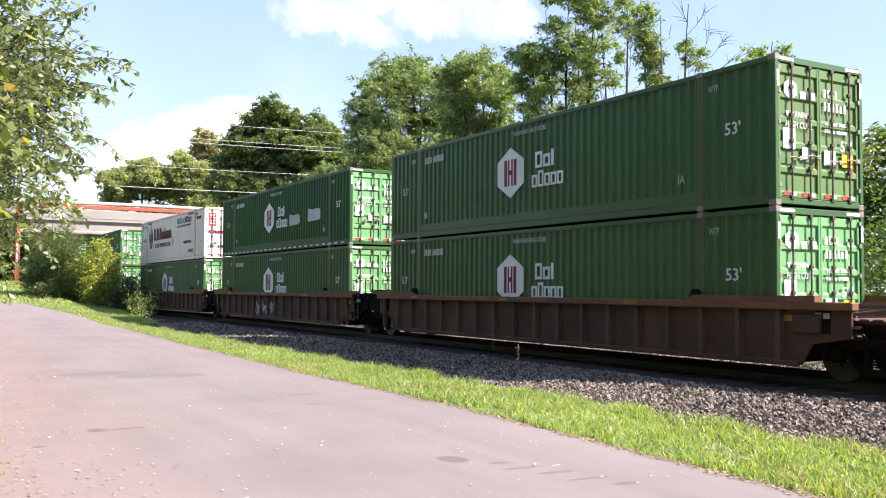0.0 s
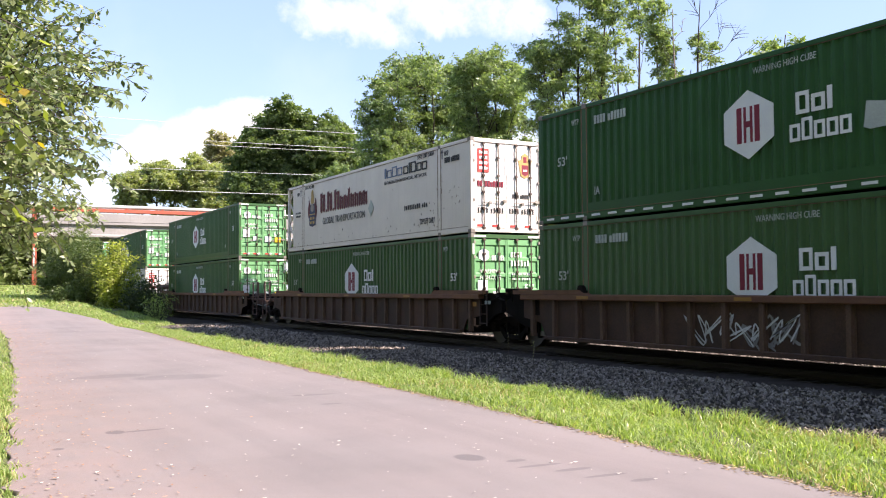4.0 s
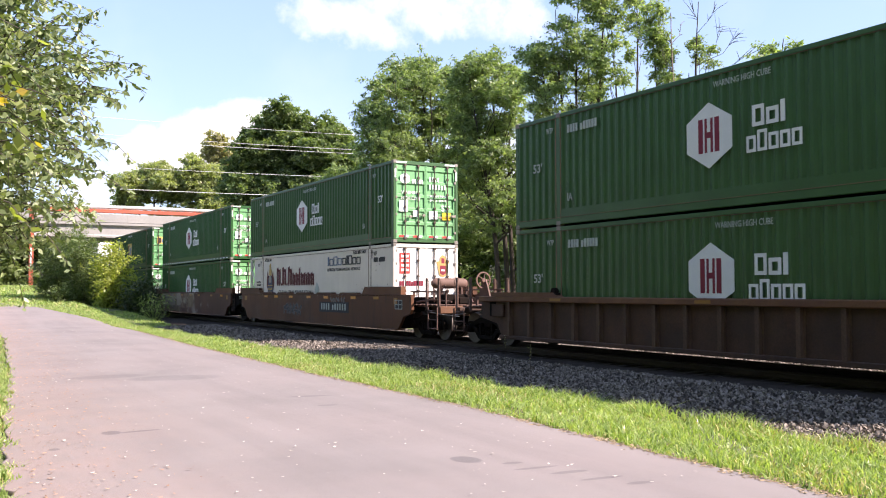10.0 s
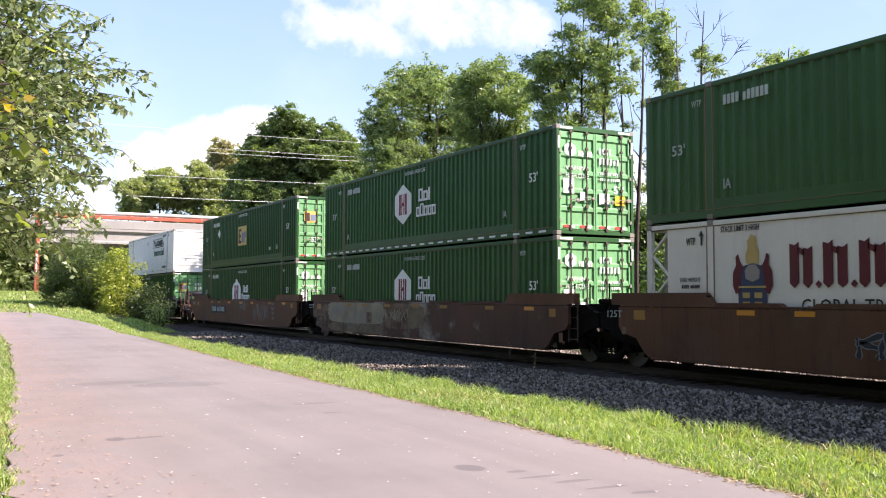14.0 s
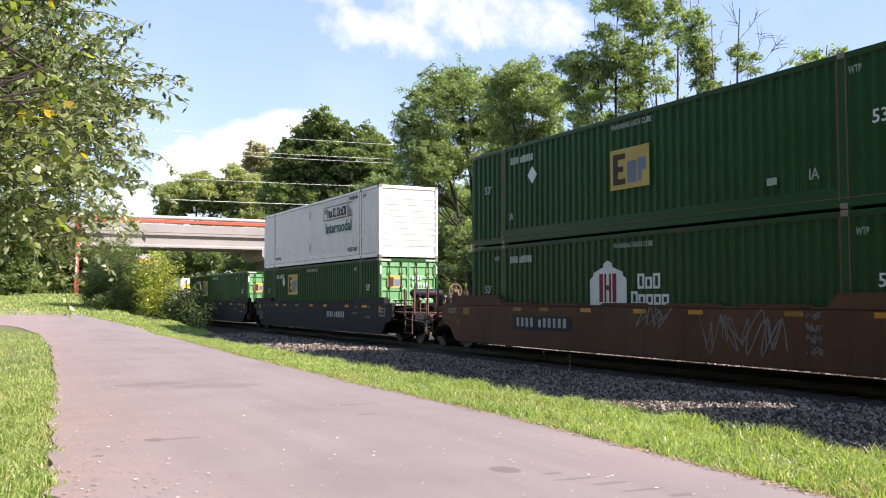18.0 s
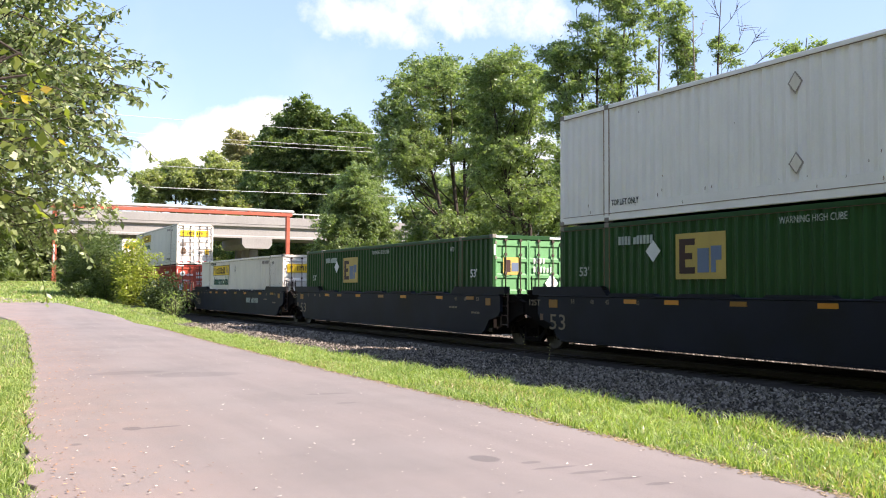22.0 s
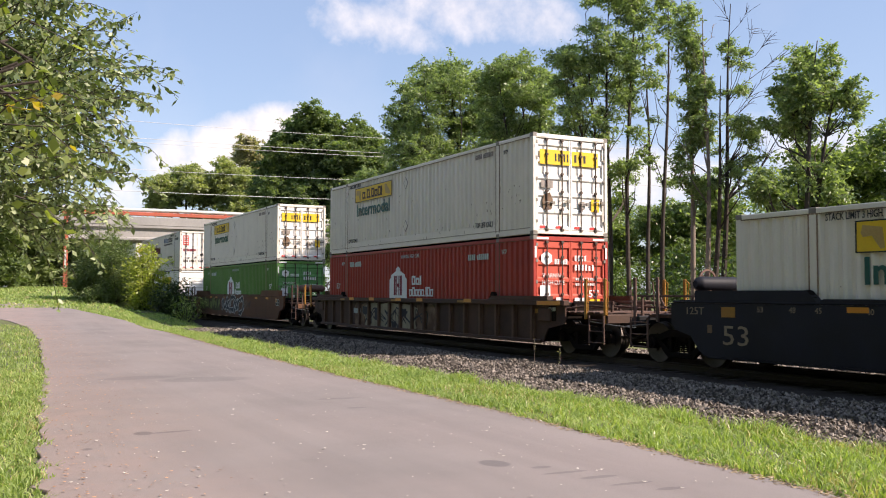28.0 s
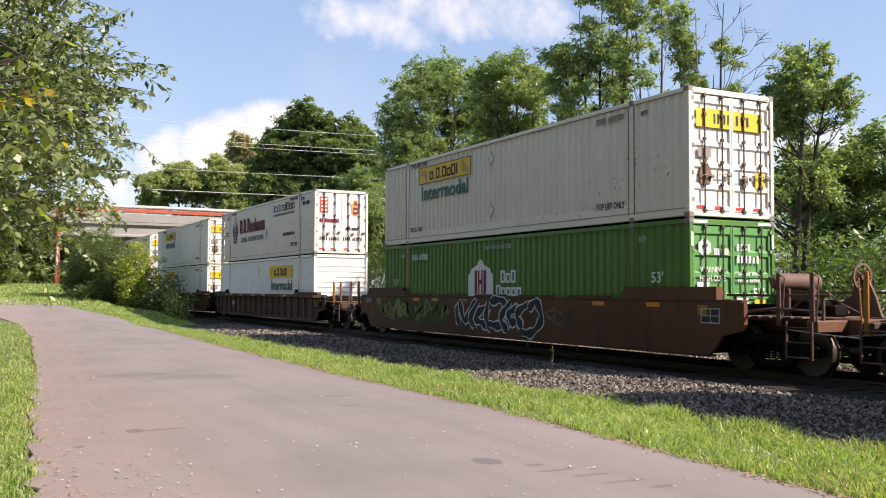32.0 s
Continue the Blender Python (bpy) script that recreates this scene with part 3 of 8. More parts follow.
def pointed_mesh(pattern, height, material, width, depth=0.006):
    """A logo's wording as plain heavy upright strokes with slanted ends: T a tall pair, t a low pair, i a single stroke, a full stop a lozenge."""
    def make():
        b = Build()
        units = sum({"T": 1.5, "t": 1.0, "i": 0.55, ".": 0.35}[c] for c in pattern)
        w = width / units
        x = 0.0
        for c in pattern:
            step = w * {"T": 1.5, "t": 1.0, "i": 0.55, ".": 0.35}[c]
            top = height * {"T": 1.0, "t": 0.66, "i": 0.92, ".": 0.16}[c]
            if c == ".":
                b.prism([(x, 0.08 * height), (x + 0.5 * step, 0), (x + step, 0.08 * height), (x + 0.5 * step, 0.16 * height)], "y", -depth, depth)
            else:
                n = 1 if c == "i" else 2
                for k in range(n):
                    a = x + (0.06 + k * 0.5) * step
                    e = a + (0.34 if n == 2 else 0.72) * step
                    h = top * (1.0 if k == 0 else 0.9)
                    b.prism([(a, 0.1 * h), (0.5 * (a + e), 0.0), (e, 0.12 * h), (e, h), (0.45 * a + 0.55 * e, 0.93 * h), (a, 0.97 * h)], "y", -depth, depth)
                if n == 2:
                    z = 0.78 * top
                    b.prism([(x + 0.35 * step, z), (x + 0.62 * step, z - 0.1 * top), (x + 0.62 * step, z + 0.04 * top), (x + 0.35 * step, z + 0.12 * top)], "y", -depth, depth)
            x += step
        return b.mesh("strokes", material)
    return cached(("pointed", pattern, height, material.name, width), make)


def plate_mesh(poly, material, depth=0.004):
    """A flat decal of a given outline in x and z."""
    return cached(("plate", tuple(poly), material.name), lambda: Build().prism(list(poly), "y", -depth, depth).mesh("decal", material))


def rect(x0, z0, x1, z1):
    return ((x0, z0), (x1, z0), (x1, z1), (x0, z1))


# ---- containers ----
LONG, HIGH, WIDE = 16.15, 2.896, 2.591
TRACK_Y, RAIL_TOP = 14.155, 0.05      # near face of the containers, top of the rails
FRONT, BACK = -1.95, -LONG + 1.95     # the posts of the lifting frame


def corrugated(x0, x1, z0, z1, deep, pitch, material, name="side_panel"):
    """Sheet with trapezoid folds that run upwards; its outer faces lie at y = 0.012."""
    b = Build()
    xs = []
    n = max(1, round((x1 - x0) / pitch))
    p = (x1 - x0) / n
    for i in range(n):
        for f, d in ((0.0, 0.0), (0.26, 0.0), (0.48, 1.0), (0.76, 1.0)):
            xs.append((x0 + (i + f) * p, 0.012 + d * deep))
    xs.append((x1, 0.012))
    verts, faces = [], []
    for x, y in xs:
        verts += [(x, y, z0), (x, y, z1), (x, y + 0.012, z0), (x, y + 0.012, z1)]
    for i in range(len(xs) - 1):
        o = i * 4
        faces += [(o, o + 4, o + 5, o + 1), (o + 2, o + 3, o + 7, o + 6), (o + 1, o + 5, o + 7, o + 3), (o, o + 2, o + 6, o + 4)]
    b.add(verts, faces)
    return b


def side_meshes(paint, style):
    deep, pitch = {"deep": (0.045, 0.275), "fine": (0.05, 0.29), "flat": (0.008, 0.61)}[style]
    spans = ((BACK + 0.09, FRONT - 0.09, 0.40 if style != "flat" else 0.2), (FRONT + 0.09, -0.13, 0.20), (-LONG + 0.13, BACK - 0.09, 0.20))
    if style == "flat":
        spans = spans[:2] + ((-LONG + 0.72, BACK - 0.09, 0.2),)
    near = Build()
    for x0, x1, z0 in spans:
        c = corrugated(x0, x1, z0, HIGH - 0.10, deep, pitch, M[paint])
        near.add(c.v, c.f)
    return near


def frame_mesh(paint):
    b = Build()
    for y0, y1 in ((0.0, 0.11), (WIDE - 0.11, WIDE)):
        for x0, x1 in ((-0.15, 0.0), (-LONG, -LONG + 0.15), (FRONT - 0.09, FRONT + 0.09), (BACK - 0.09, BACK + 0.09)):
            b.box(x0, x1, y0 + 0.002, y1 - 0.002, 0.12, HIGH - 0.1, 0.012)
        b.box(-LONG + 0.1, -0.1, y0 + 0.004, y1 - 0.004, HIGH - 0.115, HIGH - 0.012, 0.012)
        b.box(-LONG + 0.1, -0.1, y0 + 0.004, y1 - 0.004, 0.03, 0.20, 0.012)
    for x0, x1 in ((-0.14, -0.004), (-LONG + 0.004, -LONG + 0.14)):
        b.box(x0, x1, 0.1, WIDE - 0.1, HIGH - 0.14, HIGH - 0.012, 0.012)
        b.box(x0, x1, 0.1, WIDE - 0.1, 0.03, 0.15, 0.012)
    return b.mesh("container_frame", M[paint])


def casting_mesh():
    b = Build().box(-0.09, 0.09, 0, 0.16, 0, 0.12, 0.012)
    return b.mesh("corner_casting", M["casting"])


def roof_mesh(paint):
    b = Build()
    n = 40
    for i in range(n):
        x0 = -LONG + 0.15 + (LONG - 0.3) * i / n
        x1 = x0 + (LONG - 0.3) / n
        b.box(x0, x0 + (x1 - x0) * 0.6, 0.08, WIDE - 0.08, HIGH - 0.06, HIGH - 0.016)
    b.box(-LONG + 0.12, -0.12, 0.06, WIDE - 0.06, HIGH - 0.08, HIGH - 0.04)
    return b.mesh("roof", M[paint])


def door_mesh(paint, flat=False):
    """A door leaf 1.16 m wide with level folds; local y from 0, outer face near x = -0.03."""
    w = 1.165
    z0, z1 = 0.17, HIGH - 0.16
    b = Build()
    prof = [(z0, -0.035), (z0 + 0.08, -0.035)]
    n = 5
    for i in range(n):
        a = z0 + 0.08 + (z1 - z0 - 0.16) * i / n
        h = (z1 - z0 - 0.16) / n
        d = 0.006 if flat else 0.04
        prof += [(a + 0.10 * h, -0.035 - d), (a + 0.72 * h, -0.035 - d), (a + 0.82 * h, -0.035), (a + h, -0.035)]
    prof += [(z1, -0.035)]
    verts, faces = [], []
    for y in (0.05, w - 0.05):
        verts += [(x, y, z) for z, x in prof]
    m = len(prof)
    faces += [(i, m + i, m + i + 1, i + 1) for i in range(m - 1)]
    b.add(verts, faces)
    b.box(-0.08, -0.028, 0.0, 0.055, z0 - 0.02, z1 + 0.02, 0.006)
    b.box(-0.08, -0.028, w - 0.055, w, z0 - 0.02, z1 + 0.02, 0.006)
    b.box(-0.10, -0.085, 0.0, w, z0, z1)
    return b.mesh("door", M[paint])


def rod_mesh():
    b = Build().tube([(0.004, 0, 0.14), (0.004, 0, HIGH - 0.13)], 0.019, 8)
    for z in (0.16, 0.75, 1.25, 1.75, 2.3, HIGH - 0.17):
        b.box(-0.03, 0.026, -0.045, 0.045, z - 0.035, z + 0.035, 0.006)
    return b.mesh("lock_rod", M["rod"])


def handle_mesh():
    b = Build().tube([(0.03, -0.02, 0), (0.045, 0.1, 0.02), (0.03, 0.36, 0.0)], 0.013, 6)
    b.box(-0.02, 0.04, 0.26, 0.36, -0.04, 0.05, 0.008)
    return b.mesh("door_handle", M["casting"])


def hinge_mesh():
    b = Build()
    for z in (0.35, 0.95, 1.55, 2.15, 2.6):
        b.box(-0.03, 0.008, 0, 0.07, z, z + 0.09, 0.006)
    return b.mesh("hinge", M["casting"])


def wall_end_mesh(paint):
    b = Build()
    prof = [(0.14, -0.05), (0.42, -0.05)]
    for i in range(9):
        z = 0.45 + i * 0.235
        prof += [(z, -0.05), (z + 0.035, -0.022), (z + 0.11, -0.022), (z + 0.145, -0.05)]
    prof += [(HIGH - 0.13, -0.05), (HIGH - 0.13, -0.10), (0.14, -0.10)]
    return b.prism([(x, z) for z, x in prof], "y", 0.11, WIDE - 0.11).mesh("end_wall", M[paint])


HEX = ((0.5, 0.0), (1.0, 0.27), (1.0, 0.73), (0.5, 1.0), (0.0, 0.73), (0.0, 0.27))
HOUSE = ((0.0, 0.0), (1.0, 0.0), (1.0, 0.66), (0.9, 0.72), (0.9, 0.78), (0.62, 0.88), (0.62, 0.94), (0.5, 1.0), (0.38, 0.94), (0.38, 0.88), (0.1, 0.78), (0.1, 0.72), (0.0, 0.66))


def scaled(poly, x0, z0, x1, z1):
    return tuple((x0 + (x1 - x0) * u, z0 + (z1 - z0) * w) for u, w in poly)


def decal(name, data, parent, x, z, y=-0.002, label=""):
    return part(name, data, parent, label, pose(x, y, z), "stuff" if name.endswith(("lettering", "number_mark", "data_mark", "graffiti")) else "")


def end_decal(name, data, parent, y, z, x=0.0, label=""):
    return part(name, data, parent, label, pose(x, y, z, 0, 0, 90))


def hexagon_logo(c, x, z, w=1.27, h=1.36, house=False, worn=False):
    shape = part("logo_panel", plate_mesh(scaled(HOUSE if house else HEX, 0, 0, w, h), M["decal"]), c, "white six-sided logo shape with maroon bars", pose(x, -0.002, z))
    for u0, u1, w0, w1 in ((0.27, 0.37, 0.24, 0.76), (0.41, 0.46, 0.24, 0.76), (0.54, 0.59, 0.24, 0.76), (0.63, 0.73, 0.24, 0.76), (0.46, 0.54, 0.46, 0.55)):
        part("logo_bar", plate_mesh(rect(w * u0, h * w0, w * u1, h * w1), M["maroon"]), shape, m=pose(0, -0.006, 0))


def side_writing(c, style, end, painted_over=False, letters="decal"):
    if style.startswith("hub"):
        house = style in ("hub_house", "hub_new")
        hexagon_logo(c, -9.57 if not house else -9.8, 0.86, 1.27 if not house else 1.5, 1.38, house)
        if style == "hub_new":
            decal("logo_lettering", glyph_mesh("nun", 0.36, M[letters], 0.85), c, -7.9, 1.52)
            decal("logo_lettering", glyph_mesh("nouoo", 0.32, M[letters], 1.4), c, -8.15, 1.14)
        elif house:
            decal("logo_lettering", glyph_mesh("nul", 0.32, M[letters], 0.8), c, -7.9, 1.56)
            decal("logo_lettering", glyph_mesh("onouo.lno", 0.32, M[letters], 1.9), c, -8.1, 1.16)
            decal("number_mark", bars_mesh((4, 6), 0.18, M["decal_dim"], 1.3), c, -3.77, 2.3)
        else:
            decal("logo_lettering", glyph_mesh("nul", 0.42, M[letters], 0.85), c, -7.8, 1.55)
            decal("logo_lettering", glyph_mesh("onouo", 0.42, M[letters], 1.38), c, -7.95, 1.05)
        if painted_over:
            decal("paint_patch", plate_mesh(scaled(((0, 0.1), (0.1, 0), (0.9, 0.05), (1, 0.2), (0.97, 0.8), (0.8, 0.92), (0.4, 0.85), (0.05, 1)), 0, 0, 1.25, 0.5), M["decal_dim"]), c, -6.35, 1.05, label="smeared white paint patch")
            decal("paint_patch", plate_mesh(scaled(((0, 0.1), (0.1, 0), (0.9, 0.05), (1, 0.2), (0.97, 0.8), (0.8, 0.92), (0.4, 0.85), (0.05, 1)), 0, 0, 1.35, 0.55), M["decal_dim"]), c, -4.2, 1.1, label="smeared white paint patch")
        decal("warning_lettering", text_mesh("WARNING HIGH CUBE", 0.13, M["decal_dim"], 1.5), c, -8.8, 2.52)
        if style != "hub_house":
            decal("size_mark", text_mesh("53'", 0.26, M["decal"], 0.4, bold=0.012), c, -1.25, 1.48)
        decal("size_mark", text_mesh("53'", 0.24, M["decal_dim"], 0.4, bold=0.012), c, -15.3, 1.45)
        decal("warning_lettering", text_mesh("WTP", 0.14, M["decal_dim"], 0.28, bold=0.012), c, -1.7, 2.42)
        decal("warning_lettering", text_mesh("WTP", 0.14, M["decal_dim"], 0.3, bold=0.012), c, -14.7, 2.42)
        decal("number_mark", bars_mesh((4, 6), 0.2, M["decal_dim"], 1.2), c, -13.8, 2.33)
        decal("size_mark", text_mesh("IA", 0.2, M["decal_dim"], 0.2, bold=0.012), c, -2.57, 0.62)
        decal("size_mark", text_mesh("IA", 0.2, M["decal_dim"], 0.2, bold=0.012), c, -13.8, 0.6)
    elif style.startswith("emp"):
        mid = style == "emp_mid"
        p = decal("logo_panel", plate_mesh(rect(0, 0, 1.5, 1.0), M["tan_panel"]), c, -8.9 if mid else -11.75, 1.05 if mid else 1.5, label="yellow logo panel with brown and blue blocks")
        part("logo_bar", plate_mesh(((0.12, 0.12), (0.6, 0.12), (0.6, 0.26), (0.3, 0.26), (0.3, 0.43), (0.52, 0.43), (0.52, 0.57), (0.3, 0.57), (0.3, 0.74), (0.6, 0.74), (0.6, 0.88), (0.12, 0.88)), M["umber"]), p, m=pose(0, -0.006, 0))
        part("logo_bar", plate_mesh(rect(0.68, 0.14, 1.02, 0.66), M["slate_decal"]), p, m=pose(0, -0.006, 0))
        part("logo_bar", plate_mesh(rect(1.08, 0.14, 1.22, 0.7), M["slate_decal"]), p, m=pose(0, -0.006, 0))
        part("logo_bar", plate_mesh(rect(1.2, 0.4, 1.38, 0.7), M["slate_decal"]), p, m=pose(0, -0.0065, 0))
        decal("placard", plate_mesh(scaled(((0.5, 0), (1, 0.5), (0.5, 1), (0, 0.5)), 0, 0, 0.5, 0.5), M["decal"]), c, -12.8 if mid else -12.75, 1.65 if mid else 1.9, label="white diamond placard")
        if mid:
            decal("size_mark", text_mesh("IA", 0.22, M["decal_dim"], 0.24, bold=0.012), c, -2.72, 0.62)
            decal("sticker", plate_mesh(rect(0, 0, 0.26, 0.15), M["decal_dim"]), c, -3.78, 0.62)
        decal("warning_lettering", text_mesh("WARNING HIGH CUBE", 0.14, M["decal_dim"], 1.55), c, -8.85, 2.55)
        decal("size_mark", text_mesh("53'", 0.26, M["decal"], 0.4, bold=0.012), c, -1.3, 1.47 if mid else 1.62)
        decal("size_mark", text_mesh("53'", 0.24, M["decal_dim"], 0.4, bold=0.012), c, -15.3, 1.6)
        decal("warning_lettering", text_mesh("WTP", 0.15, M["decal_dim"], 0.28, bold=0.012), c, -1.78 if mid else -2.62, 2.45)
        decal("number_mark", bars_mesh((4, 6), 0.2, M["decal_dim"], 1.25), c, -13.75, 2.33)
        decal("size_mark", text_mesh("IA", 0.2, M["decal_dim"], 0.2, bold=0.012), c, -13.8, 0.7)
    if style.startswith("jbh"):
        for z in (2.1, 0.55):
            decal("placard_frame", plate_mesh(((0.18, 0), (0.36, 0.22), (0.18, 0.44), (0, 0.22)), M["grey_decal"]), c, -8.6, z)
            decal("placard_frame", plate_mesh(((0.18, 0.04), (0.32, 0.22), (0.18, 0.40), (0.04, 0.22)), M["white"]), c, -8.6, z, -0.008)
    if style == "jbh":
        x, z = (-13.26, 2.0)
        p = decal("logo_panel", plate_mesh(rect(0, 0, 3.6, 0.58), M["yellow"]), c, x, z, label="yellow logo panel with black bars")
        part("logo_lettering", glyph_mesh("u.n.nunl", 0.36, M["umber"], 2.0), p, m=pose(0.75, -0.006, 0.10))
        for r in (rect(0, 0, 3.6, 0.025), rect(0, 0.555, 3.6, 0.58), rect(0, 0.025, 0.035, 0.555), rect(3.565, 0.025, 3.6, 0.555)):
            part("logo_bar", plate_mesh(r, M["black"]), p, m=pose(0, -0.004, 0))
        part("logo_bar", plate_mesh(((0.12, 0.36), (0.16, 0.28), (0.34, 0.30), (0.52, 0.06), (0.6, 0.08), (0.56, 0.44), (0.16, 0.5)), M["gold"]), p, m=pose(0, -0.006, 0))
        part("logo_bar", plate_mesh(((2.95, 0.5), (3.1, 0.5), (3.5, 0.14), (3.4, 0.08), (3.05, 0.14)), M["gold"]), p, m=pose(0, -0.006, 0))
        decal("lettering", text_mesh("Intermodal", 0.5, M["teal"], 3.25, bold=0.022), c, x + 0.18, 1.43)
        decal("warning_lettering", text_mesh("TOP LIFT ONLY", 0.17, M["black"], 1.1, bold=0.012), c, -3.3, 0.36)
        decal("warning_lettering", text_mesh("TOP LIFT ONLY", 0.15, M["black"], 1.0, bold=0.012), c, -14.0, 0.4)
        decal("warning_lettering", text_mesh("STACK LIMIT 3 HIGH", 0.14, M["black"], 1.2, bold=0.012), c, -13.9, 2.62)
        decal("warning_lettering", text_mesh("WTP", 0.13, M["black"], 0.25, bold=0.012), c, -1.6, 2.45)
        decal("number_mark", bars_mesh((4, 6), 0.15, M["grey_decal"], 1.1), c, -3.3, 2.5)
    elif style == "jbh_yellow":
        p = decal("logo_panel", plate_mesh(rect(0, 0, 3.6, 0.58), M["yellow"]), c, -6.5, 1.9, label="yellow logo panel with black bars")
        part("logo_lettering", glyph_mesh("u.n.nunl", 0.36, M["umber"], 2.0), p, m=pose(0.75, -0.006, 0.10))
        decal("lettering", text_mesh("Intermodal", 0.49, M["teal"], 3.2, bold=0.022), c, -6.2, 1.28)
        decal("warning_lettering", text_mesh("TOP LIFT ONLY", 0.18, M["black"], 1.15, bold=0.012), c, -3.45, 0.36)
    elif style == "jbh_new":
        p = decal("logo_panel", plate_mesh(((0, 0.02), (3.6, 0.02), (3.6, 0.04), (0, 0.04)), M["black"]), c, -6.46, 1.88, label="black outlined logo panel")
        for r in (rect(0, 0, 3.6, 0.03), rect(0, 0.58, 3.6, 0.61), rect(0, 0.03, 0.04, 0.58)):
            part("logo_bar", plate_mesh(r, M["black"]), p, m=pose(0, -0.003, 0))
        part("logo_lettering", glyph_mesh("u.n.nunl", 0.38, M["black"], 2.1), p, m=pose(0.72, -0.003, 0.11))
        part("logo_bar", plate_mesh(((0.12, 0.42), (0.2, 0.34), (0.4, 0.34), (0.52, 0.08), (0.6, 0.1), (0.56, 0.52), (0.2, 0.52)), M["grey_decal"]), p, m=pose(0, -0.003, 0))
        part("logo_bar", plate_mesh(((2.95, 0.52), (3.05, 0.54), (3.5, 0.2), (3.45, 0.08), (3.3, 0.06), (3.0, 0.12)), M["grey_decal"]), p, m=pose(0, -0.003, 0))
        decal("lettering", text_mesh("Intermodal", 0.49, M["teal"], 3.2, bold=0.022), c, -6.2, 1.28)
        decal("warning_lettering", text_mesh("TOP LIFT ONLY", 0.18, M["black"], 1.15, bold=0.012), c, -3.45, 0.36)
        decal("warning_lettering", text_mesh("TOP LIFT ONLY", 0.15, M["black"], 1.0, bold=0.012), c, -14.0, 0.38)
        decal("warning_lettering", text_mesh("STACK LIMIT 3 HIGH", 0.14, M["black"], 0.95, bold=0.012), c, -3.25, 2.55)
        decal("warning_lettering", text_mesh("WTP", 0.14, M["black"], 0.25, bold=0.012), c, -1.65, 2.5)
    elif style == "cre":
        crest = decal("logo_panel", plate_mesh(scaled(((0.16, 0.04), (0.5, 0.0), (0.84, 0.04), (0.86, 0.5), (0.74, 0.6), (0.5, 0.64), (0.26, 0.6), (0.14, 0.5)), 0, 0, 1.05, 1.55), M["navy"]), c, -13.6, 0.98, label="coat of arms in navy, maroon and gold shapes")
        for flip in (0, 1):
            wing = [(0.02, 0.55), (0.1, 0.38), (0.2, 0.42), (0.24, 0.78), (0.3, 0.92), (0.22, 1.02), (0.16, 1.18), (0.1, 1.12), (0.11, 0.95), (0.03, 0.82)]
            part("logo_bar", plate_mesh([(1.05 - u, w) for u, w in wing] if flip else wing, M["oxblood"]), crest, m=pose(0, -0.005, 0))
        part("logo_bar", plate_mesh(((0.38, 0.98), (0.36, 1.14), (0.42, 1.3), (0.4, 1.42), (0.5, 1.56), (0.62, 1.52), (0.64, 1.36), (0.7, 1.2), (0.68, 0.98)), M["gold"]), crest, m=pose(0, -0.005, 0))
        part("logo_bar", plate_mesh(((0.36, 0.68), (0.34, 0.84), (0.44, 0.96), (0.62, 0.96), (0.72, 0.84), (0.7, 0.68), (0.53, 0.62)), M["grey_decal"]), crest, m=pose(0, -0.009, 0))
        for w in (0.12, 0.3):
            part("logo_bar", plate_mesh(((0.28, w), (0.46, w), (0.46, w + 0.11), (0.28, w + 0.11)), M["gold"]), crest, m=pose(0, -0.009, 0))
            part("logo_bar", plate_mesh(((0.58, w), (0.77, w), (0.77, w + 0.11), (0.58, w + 0.11)), M["gold"]), crest, m=pose(0, -0.009, 0))
        part("logo_bar", plate_mesh(rect(0.18, 0.5, 0.87, 0.54), M["gold"]), crest, m=pose(0, -0.009, 0))
        decal("weight_lettering", text_mesh("TARE WEIGHT", 0.09, M["black"], 0.62), c, -15.1, 1.62)
        decal("number_mark", bars_mesh((4, 5), 0.08, M["black"], 0.55, gap=0.5), c, -15.05, 1.48)
        decal("arrow_mark", plate_mesh(((0.03, 0), (0.07, 0), (0.07, 0.2), (0.12, 0.2), (0.05, 0.32), (-0.02, 0.2), (0.03, 0.2)), M["black"]), c, -14.5, 2.38)
        decal("warning_lettering", text_mesh("STACK LIMIT 3 HIGH", 0.12, M["black"], 1.0, bold=0.012), c, -13.9, 2.62)
        decal("logo_lettering", pointed_mesh("T.T.Tttitttt", 0.86, M["oxblood"], 4.75), c, -12.2, 1.47)
        decal("lettering", text_mesh("GLOBAL TRANSPORTATION", 0.27, M["black"], 4.2), c, -11.9, 1.0)
        decal("logo_lettering", glyph_mesh("lonu", 0.36, M["slate_decal"], 1.45, stroke=0.10), c, -6.0, 2.24)
        decal("logo_lettering", glyph_mesh("ulnou", 0.36, M["black"], 1.75, stroke=0.12), c, -4.5, 2.24)
        decal("lettering", text_mesh("REFRIGERATED INTERMODAL NETWORK", 0.12, M["black"], 3.2), c, -6.0, 2.02)
        decal("logo_lettering", bars_mesh((9, 3), 0.16, M["black"], 1.7, gap=0.55, seed=9), c, -4.45, 1.0)
        decal("warning_lettering", text_mesh("TOP LIFT ONLY", 0.19, M["black"], 1.05, bold=0.012), c, -3.3, 0.45)
        decal("warning_lettering", text_mesh("STACK LIMIT 3 HIGH", 0.14, M["black"], 1.15, bold=0.012), c, -3.45, 2.62)
        decal("warning_lettering", text_mesh("WTP", 0.16, M["black"], 0.28, bold=0.012), c, -1.62, 2.5)
        decal("number_mark", bars_mesh((4, 6), 0.17, M["black"], 0.95), c, -1.6, 2.28)
